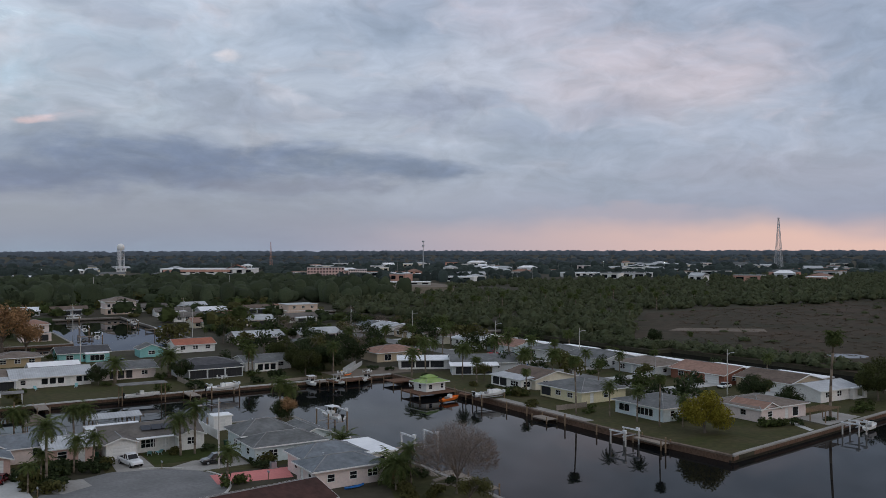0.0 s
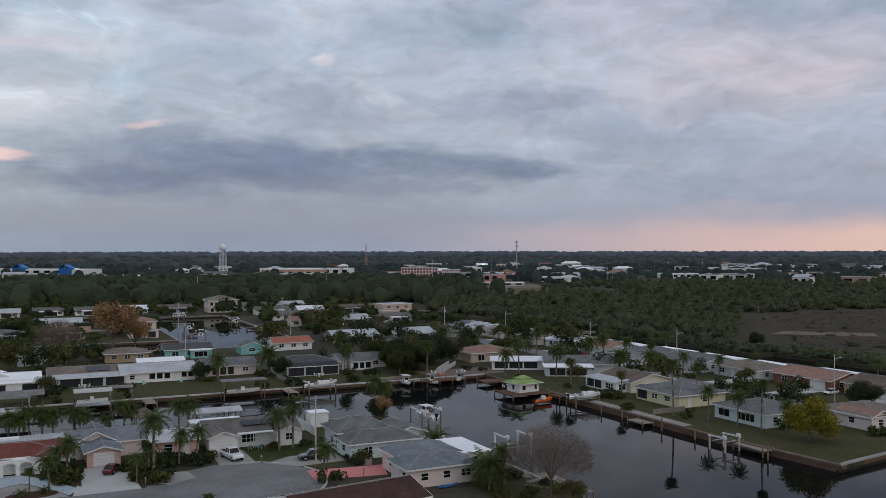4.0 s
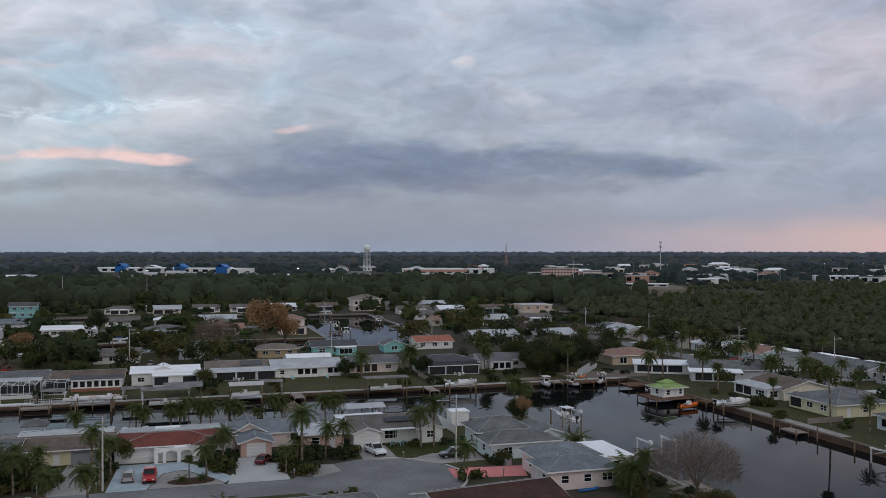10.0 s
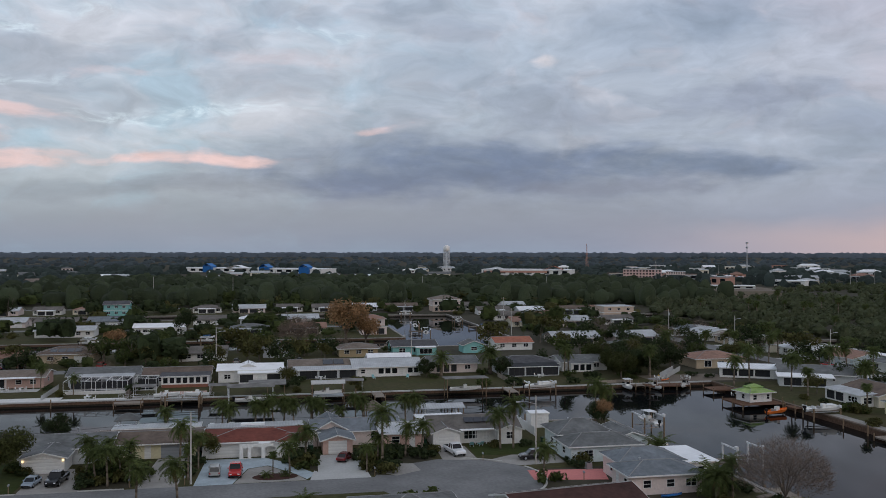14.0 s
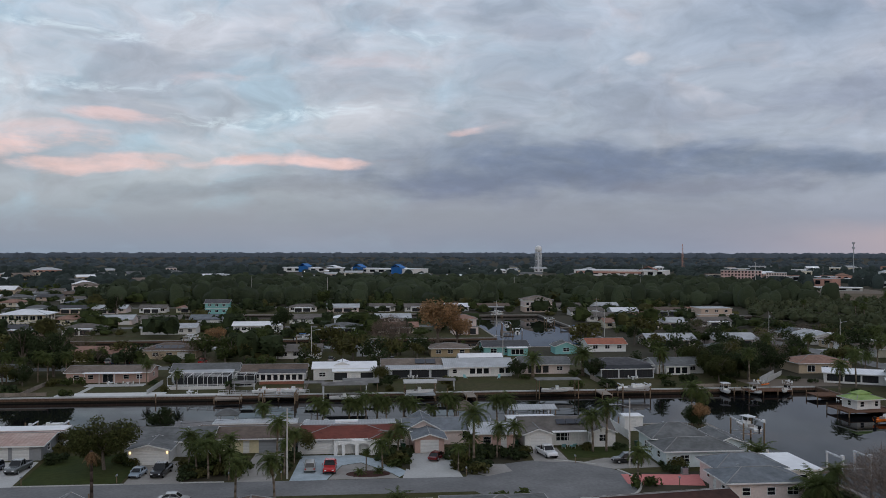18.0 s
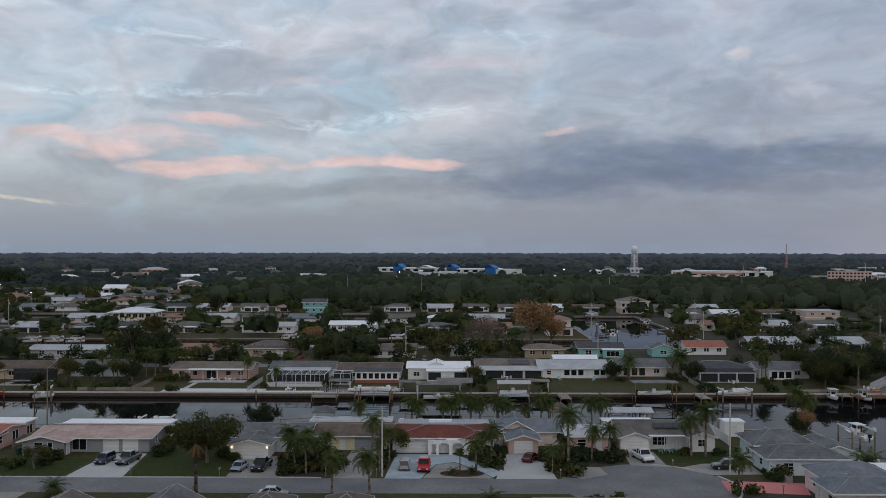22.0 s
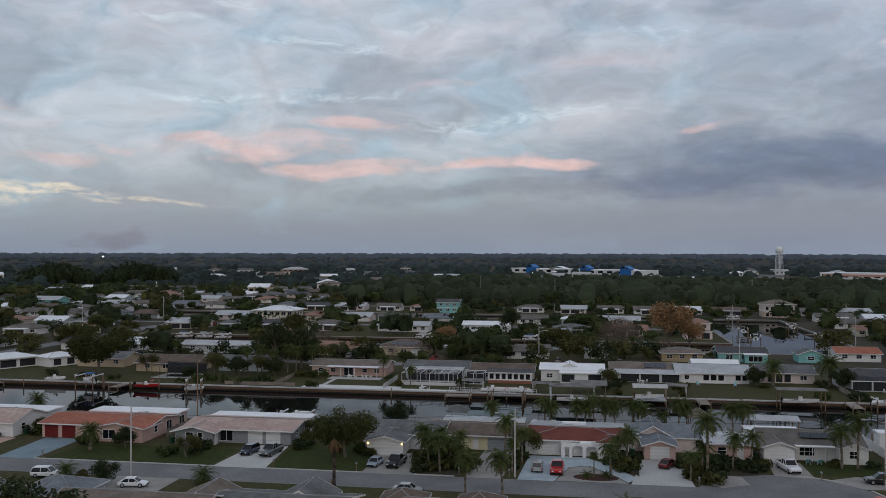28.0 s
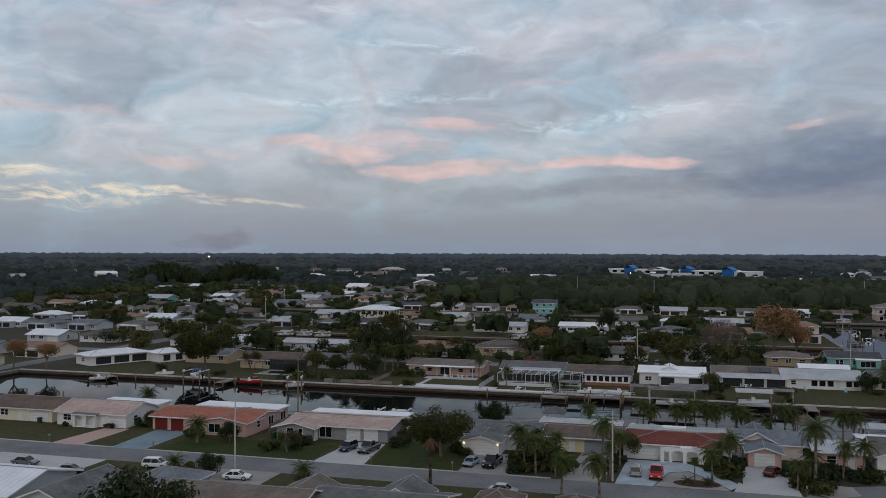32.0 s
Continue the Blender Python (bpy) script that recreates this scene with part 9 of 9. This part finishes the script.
for k in range(80):
    az = math.radians(RND.uniform(-20, 42))
    r = RND.uniform(640, 1500)
    x, y = -math.sin(az) * r, math.cos(az) * r
    if inside(x, y, BELT) or (az > radians(22) and r < 1000):
        continue
    far_block(x, y, math.degrees(az) + RND.uniform(-25, 25), RND.uniform(14, 26), RND.uniform(10, 14), RND.uniform(3, 6), RND.choice((WHITE_W, CREAM_W, TAN_W, PALEPINK_W)), RND.choice((R_WHITE, SH_GREY, R_ALU, SH_TAN)), "far house among the trees", "far house", windows=3, kind=RND.choice(("gx", "hx")))

# water tower
wt_ = thing("water_tower", 263, 1272, 0, 0, "white water tower on slender legs", "water tower", "landmarks")
for k in range(6):
    a = k * math.pi / 3
    part("leg", tubes(((math.cos(a) * 5.4, math.sin(a) * 5.4, 0), (math.cos(a) * 4.3, math.sin(a) * 4.3, 34), 0.30), n=6), ALUM, wt_)
for z in (9, 18, 26):
    q = 5.4 - 1.1 * z / 34
    bm = bmesh.new()
    for k in range(6):
        a, c_ = k * math.pi / 3, (k + 1) * math.pi / 3
        tube(bm, (math.cos(a) * q, math.sin(a) * q, z), (math.cos(c_) * q, math.sin(c_) * q, z), 0.25, n=5)
    part("ring_brace", bm, ALUM, wt_)
part("riser_pipe", tubes(((0, 0, 0), (0, 0, 34), 0.7), n=10), ALUM, wt_)
bm = bmesh.new()
loft(bm, [[(math.cos(k * 0.5236) * r, math.sin(k * 0.5236) * r, z) for k in range(12)] for r, z in ((1.0, 31.0), (3.9, 31.6), (4.9, 33.2), (4.9, 37.2), (4.1, 39.0), (2.3, 40.2), (0.3, 40.6))])
part("tank", bm, GELCOAT, wt_, smooth=True)


def lattice(x, y, h, base, label, bays=12, material=None):
    t = thing("lattice_mast", x, y, 0, 20, label, "mast", "landmarks")
    def at(k, z):
        q = base * (1 - 0.86 * z / h)
        return (q * (1 if k in (1, 2) else -1) / 2, q * (1 if k in (2, 3) else -1) / 2, z)
    for k in range(4):
        part("leg", tubes((at(k, 0), at(k, h), base * 0.035, base * 0.02), n=5), material or STEEL, t)
    for j in range(bays):
        z0, z1 = h * j / bays, h * (j + 1) / bays
        bm = bmesh.new()
        for k in range(4):
            m_ = (k + 1) % 4
            tube(bm, at(k, z0), at(m_, z1), base * 0.016, n=4)
            tube(bm, at(m_, z0), at(k, z1), base * 0.016, n=4)
            tube(bm, at(k, z1), at(m_, z1), base * 0.016, n=4)
        part("brace", bm, material or STEEL, t)
    part("head", boxes((-base * 0.12, base * 0.12, -base * 0.12, base * 0.12, h, h + base * 0.12)), material or STEEL, t)
    return t


lattice(1149, 876, 78, 11, "tall tapering steel lattice mast", 14)
mp = thing("phone_mast", 670, 1137, 0, 0, "slim grey phone mast with antenna rings", "mast", "landmarks")
part("pole", tubes(((0, 0, 0), (0, 0, 44), 0.9, 0.5), n=8), STEEL, mp)
for z in (36, 42.5):
    part("antenna_ring", tubes(((0, 0, z), (0, 0, z + 2.2), 1.9), n=10), STEEL, mp)
lattice(560, 1480, 44, 4.5, "thin red and white lattice mast", 10, SALMON_W)
mp = thing("phone_mast", 395, 845, 0, 0, "slim pole beside the pink block", "mast", "landmarks")
part("pole", tubes(((0, 0, 0), (0, 0, 21), 0.35, 0.2), n=6), POLE, mp)
part("lamp_head", boxes((-1.2, 0.2, -0.3, 0.3, 20.8, 21.3)), STEEL, mp)
for x, y in ((470, 640), (520, 700), (585, 760), (640, 900), (540, 980), (760, 930), (210, 640), (330, 1000), (100, 560), (-20, 580), (-70, 590)):
    mp = thing("street_lamp", x, y, 0, 0, "thin pole over the trees", "street lamp", "far poles")
    part("pole", tubes(((0, 0, 0), (0, 0, RND.uniform(13, 17)), 0.2, 0.12), n=6), POLE, mp)

# lit lamps far off
for x, y, z, s in ((-941, 1607, 20, 1.5), (905, 1000, 13, 0.5), (850, 1010, 13, 0.5), (960, 930, 12, 0.5), (760, 1100, 11, 0.45), (620, 1150, 10, 0.4), (-60, 1000, 9, 0.45), (-330, 640, 8, 0.25), (-250, 520, 8, 0.2), (-420, 760, 10, 0.3), (150, 1180, 8, 0.45)):
    f = thing("floodlight", x, y, 0, 0, "lit white floodlight on a pole", "floodlight", "lit lamps")
    part("pole", tubes(((0, 0, 0), (0, 0, z), 0.15), n=6), POLE, f)
    part("lamp", tubes(((0, 0, z), (0, 0, z + s), s * 0.6), n=8), WHITEGLOW, f)

# ---- small things in the yards ----


def bin_(x, y, rz=0, material=None):
    t = thing("wheelie_bin", x, y, 0.03, rz, "dark green wheeled refuse bin beside a house", "bin", "refuse bins")
    bm = bmesh.new()
    loft(bm, [[(-0.26, -0.3, 0.05), (0.26, -0.3, 0.05), (0.26, 0.26, 0.05), (-0.26, 0.26, 0.05)], [(-0.31, -0.36, 0.98), (0.31, -0.36, 0.98), (0.31, 0.36, 0.98), (-0.31, 0.36, 0.98)]])
    part("body", bm, material or BINGREEN, t)
    part("lid", boxes((-0.33, 0.33, -0.4, 0.38, 0.98, 1.05)), material or BINGREEN, t)
    for s in (-0.28, 0.28):
        part("wheel", tubes(((s - 0.03, 0.32, 0.13), (s + 0.03, 0.32, 0.13), 0.13), n=10), BLACKRUB, t)
    return t


BINGREEN = mat("dark_green_plastic", (0.02, 0.06, 0.035), rough=0.5, bump=0.0)
TEALP = mat("pale_teal_fabric", (0.25, 0.48, 0.50), rough=0.8)


def mailbox(x, y, rz=0):
    t = thing("mailbox", x, y, 0.0, rz, "grey roadside mailbox on a post", "mailbox", "mailboxes")
    part("post", boxes((-0.05, 0.05, -0.05, 0.05, 0, 1.05)), WOODPOLE, t)
    bm = bmesh.new()
    prism(bm, [(-0.1, 1.05), (0.1, 1.05), (0.1, 1.2), (0.06, 1.28), (-0.06, 1.28), (-0.1, 1.2)], -0.26, 0.26, "y")
    part("box", bm, GREYDOOR, t)


def ac_unit(x, y):
    t = thing("air_conditioner", x, y, 0.0, 0, "grey outdoor air conditioner on a slab", "air conditioner", "air conditioners")
    part("casing", boxes((-0.42, 0.42, -0.42, 0.42, 0.1, 0.95)), STEEL, t)
    part("slab", boxes((-0.55, 0.55, -0.55, 0.55, 0, 0.1)), CONCRETE, t)
    part("fan_grille", tubes(((0, 0, 0.95), (0, 0, 0.99), 0.34), n=12), BLACKMETAL, t)


def lounge(x, y, rz, material=None):
    t = thing("deck_chair", x, y, 0.02, rz, "pale reclining deck chair on the lawn", "chair", "deck chairs")
    part("seat", boxes((-0.32, 0.32, -0.3, 0.9, 0.32, 0.38)), material or TEALP, t)
    b = part("backrest", boxes((-0.32, 0.32, 0.0, 0.8, 0.0, 0.06)), material or TEALP, t)
    b.location, b.rotation_euler = (0, 0.9, 0.35), (radians(45), 0, 0)
    for sx in (-0.28, 0.28):
        for sy in (-0.22, 0.8):
            part("leg", boxes((sx - 0.03, sx + 0.03, sy - 0.03, sy + 0.03, 0, 0.32)), ALUM, t)


def patio_set(x, y, rz=0):
    t = thing("patio_table", x, y, 0.03, rz, "round white patio table", "table", "patio tables")
    part("tabletop", tubes(((0, 0, 0.70), (0, 0, 0.74), 0.6), n=16), ALUM, t)
    part("stem", tubes(((0, 0, 0.0), (0, 0, 0.70), 0.05), n=8), ALUM, t)
    part("foot", tubes(((0, 0, 0.0), (0, 0, 0.04), 0.3), n=12), ALUM, t)
    for k in range(3):
        a = math.radians(rz + 120 * k)
        c = thing("patio_chair", x + math.cos(a) * 1.1, y + math.sin(a) * 1.1, 0.03, math.degrees(a) - 90, "white plastic patio chair by a table", "chair", "patio chairs")
        part("seat", boxes((-0.25, 0.25, -0.25, 0.25, 0.4, 0.45)), GELCOAT, c)
        part("backrest", boxes((-0.25, 0.25, 0.22, 0.27, 0.45, 0.9)), GELCOAT, c)
        for sx in (-0.22, 0.22):
            for sy in (-0.22, 0.22):
                part("leg", boxes((sx - 0.025, sx + 0.025, sy - 0.025, sy + 0.025, 0, 0.4)), GELCOAT, c)


def fence(x0, y0, x1, y1, h=1.5, material=None, label="low weathered timber fence between gardens"):
    L = math.hypot(x1 - x0, y1 - y0)
    t = thing("fence", x0, y0, 0.0, math.degrees(math.atan2(y1 - y0, x1 - x0)), label, "fence", "fences")
    n = max(1, round(L / 2.4))
    for k in range(n + 1):
        part("post", boxes((L * k / n - 0.05, L * k / n + 0.05, -0.05, 0.05, 0, h + 0.1)), material or WOOD, t)
    for k in range(n):
        part("panel", boxes((L * k / n + 0.05, L * (k + 1) / n - 0.05, -0.02, 0.02, 0.08, h)), material or WOOD, t)


for x, y in ((-70, 141.5), (-99.2, 144), (-40.5, 146), (-10.3, 144.2), (7.4, 145.5), (26.6, 146.5), (46.6, 144), (-119, 141.5)):
    bin_(x, y, RND.uniform(-20, 20))
for x, y in ((-106, 128.4), (-85.5, 128.4), (-47, 128.4), (-34, 128.4), (-18.4, 128.3), (-11.0, 128.2), (15.8, 128.2), (33.6, 134.2), (45, 120.0)):
    mailbox(x, y, 0)
for x, y in ((-48.6, 151), (-40.2, 153), (-10.5, 150), (7.6, 150), (27.2, 153), (61.2, 136), (-74.2, 152), (-99.3, 149), (-71, 224), (-30.4, 224), (5, 229), (41, 232), (77.6, 228), (48, 126)):
    ac_unit(x, y)
lounge(27.5, 224.5, 10)
lounge(36.0, 224.0, -15)
lounge(34.2, 144.6, 170)
lounge(35.6, 144.7, 190)
for x, y, a in ((-60, 221.5, 10), (-56, 221.5, 40), (-22, 207, 20), (-17, 206.5, 60), (-38, 206, 0), (14, 226, 30), (70, 219.5, 15), (99, 210, 0), (106, 209, 50), (104.6, 181.6, 10)):
    patio_set(x, y, a)
fence(-47.8, 205.5, -47.8, 222, 1.2, PALECONC, "low pale wall between gardens")
fence(-30.2, 205.5, -30.2, 219, 1.4)
fence(-12.2, 205.5, -12.2, 222, 1.2)
fence(-75.5, 205.5, -75.5, 226, 1.0)
fence(-88, 206, -70, 206, 0.9, WOOD, "weathered rail fence along the seawall")
fence(59.5, 206, 59.5, 222, 1.2)
fence(79.0, 206, 90, 206, 0.8)
fence(47, 150, 47, 161, 1.6, TRIM, "white panel fence by the shed")
fence(-73.2, 146, -73.2, 160, 1.4)
fence(-98.2, 146, -98.2, 160, 1.4)
fence(113.5, 161, 121, 161, 1.1, WOOD, "weathered timber fence between lawns")
fence(113.5, 139.5, 121.5, 139.5, 1.1, WOOD, "weathered timber fence between lawns")
fence(151, 111, 162, 111, 1.0, WOODPOLE, "dark timber fence beside a patio")
ub = thing("garden_umbrella", 141.5, 186, 0, 0, "closed bright blue garden umbrella", "umbrella")
part("pole", tubes(((0, 0, 0), (0, 0, 2.6), 0.04), n=6), ALUM, ub)
part("canopy", tubes(((0, 0, 1.0), (0, 0, 2.5), 0.45, 0.08), n=8), BLUEP, ub)
for k in range(4):
    p_ = thing("paddle_board", 7.6, 148 + k * 1.1, 0.35 + 0.35 * k, 88, "white paddle board on a rack beside a house", "paddle board", "paddle boards")
    bm = bmesh.new()
    loft(bm, [[(x_, -w_, 0), (x_, w_, 0), (x_, w_, 0.1), (x_, -w_, 0.1)] for x_, w_ in ((-1.6, 0.1), (-1.0, 0.36), (0.6, 0.38), (1.6, 0.08))])
    part("board", bm, GELCOAT, p_)
rk = thing("board_rack", 7.6, 149.6, 0, 90, "timber rack holding paddle boards", "rack")
for u in (-1.0, 1.0):
    for v in (-2.4, 2.4):
        part("post", boxes((v - 0.05, v + 0.05, u - 0.05, u + 0.05, 0, 1.8)), WOOD, rk)
for x, y, m_ in ((101, 214, YELLOWP), (99.5, 207.5, ORANGEP), (66.5, 129, ORANGEP), (68, 128.4, YELLOWP), (-108, 207, REDP), (-71.5, 115.2, ORANGEP)):
    c_ = thing("kayak", x, y, 0.05, RND.uniform(0, 180), "bright plastic kayak lying on the bank", "kayak", "kayaks")
    bm = bmesh.new()
    loft(bm, [[(x_, 0, z_), (x_, w_, z_ + 0.18), (x_, 0, z_ + 0.34), (x_, -w_, z_ + 0.18)] for x_, w_, z_ in ((-1.6, 0.04, 0.1), (-0.8, 0.34, 0.0), (0, 0.4, 0.0), (0.8, 0.34, 0.0), (1.6, 0.04, 0.1))])
    part("hull", bm, m_, c_)
# mooring piles along the banks
for k in range(34):
    x = -140 + k * 7.3
    if 66 < x:
        break
    if RND.random() < 0.6:
        pl_ = thing("mooring_post", x, 202.2 if RND.random() < 0.6 else 165.2, WATERZ, 0, "weathered timber mooring post in the canal", "post", "mooring posts")
        part("timber_post", tubes(((0, 0, -1.5), (RND.uniform(-0.1, 0.1), 0, RND.uniform(1.8, 3.0)), 0.14), n=7), WOODPOLE, pl_)
for y in (105, 122, 131, 143, 150, 170):
    pl_ = thing("mooring_post", 108.6, y, WATERZ, 0, "weathered timber mooring post by the seawall", "post", "mooring posts")
    part("timber_post", tubes(((0, 0, -1.5), (0.05, 0, RND.uniform(1.8, 2.6)), 0.14), n=7), WOODPOLE, pl_)
# shrubs at the foot of walls and along the seawalls
for x, y in ((-70, 222), (-50, 222), (-74, 223), (-66, 206), (-100, 208), (-85, 210), (-79, 212), (-95, 212), (-90, 209), (8, 224), (22.6, 222), (-13, 222), (43, 224), (56, 226), (61, 219), (77.5, 220), (92, 216), (96, 219), (93, 213), (110, 214), (113, 210), (116, 196), (114, 189), (117, 176), (119, 171), (118, 134), (112.5, 147), (139, 106), (142, 104.5), (151, 104), (163.5, 106), (167, 108), (176, 105), (62.6, 125), (65, 120), (66, 104), (64, 110), (68, 101), (60, 100.5), (57, 129), (46.5, 127.5), (-130, 212), (-140, 214), (-120, 209), (-26, 133), (-24.6, 130), (-18.2, 135.5), (-17.9, 138), (-23, 133.5), (-20, 140.5), (4.6, 138.4), (7.2, 137), (16.5, 133), (18.5, 130), (17.4, 136.8), (23.5, 141), (20, 140), (26, 138.6)):
    bush(RND.choice(("green", "dark", "olive", "dark")), x, y, RND.uniform(1.1, 2.4), "dense garden shrub by a wall or bank", 0.0, RND.uniform(0.7, 1.1))
# dense planting round the palms of the first row, the basin's head and the street of the point
for x, y, r_ in ((-24.5, 132, 1.9), (-23.4, 135.5, 2.4), (-22.2, 130.5, 1.7), (-21, 134, 2.6), (-19.6, 131.4, 2.0), (-18.8, 134, 2.2), (-20.6, 137.6, 2.4), (-22.8, 138, 2.2), (-25.4, 137, 1.8), (-24.8, 129.6, 1.5), (-17.9, 131.6, 1.5),
                 (-11, 134, 1.6), (-10.6, 140, 1.9), (4.9, 136.6, 1.9), (5.8, 134.6, 1.6), (6.6, 140, 2.2), (15.8, 131.6, 1.9), (16.6, 135.2, 2.3), (18.2, 132.2, 2.0), (15.6, 139, 2.4), (17, 141, 2.2), (19.4, 137.4, 2.2), (21.4, 141, 1.9), (24, 137.6, 1.7), (25.6, 140.6, 2.0),
                 (-40.5, 139.5, 1.4), (-36.4, 142, 1.8), (-35.2, 140.4, 1.6), (-62.6, 134.6, 1.4), (-47, 141.5, 2.0), (-46.4, 144.5, 2.2), (46.8, 131, 1.2), (49.6, 130.6, 1.5), (37.6, 143.4, 1.4), (58.6, 103.6, 1.9), (61.8, 101, 1.5), (57, 101.6, 1.7)):
    bush(RND.choice(("green", "dark", "olive", "dark")), x, y, r_, "dense dark shrub crowded under palms", 0.0, RND.uniform(0.8, 1.15))
for x, y, z in ((90, 213, 7.0), (99.5, 217, 8.5), (110, 226, 8.0)):
    plant(RND.choice(("oak", "oak2")), x, y, z, "dense tree at the head of the basin", "tree", "basin trees")
for x, y, z in ((97, 211, 9.0), (118.6, 176, 7.0), (120.4, 158.6, 6.0), (138.5, 172, 8.4), (143, 160, 6.6), (144.2, 205, 9.0), (156, 214, 8.2), (157.4, 168, 6.8), (143.6, 232, 9.4), (158, 250, 8.6), (143, 250, 8.0), (160.5, 198, 7.0)):
    plant(RND.choice(("queen", "queen2", "sabal")), x, y, z, PL, "palm", "peninsula palms", name="palm")
for x, y, z in ((140.6, 180, 5.2), (141.5, 150, 4.6), (138.6, 136.6, 5.0), (160, 178, 4.6), (159, 161, 4.2), (141, 196, 5.4), (160, 232, 5.6), (158.6, 144.6, 4.4), (138, 244, 6.0), (159, 262, 6.0)):
    plant(RND.choice(("mid", "mid2", "mid3", "bare2")), x, y, z, "leafy yard tree on the peninsula street", "tree", "yard trees", simple=True)
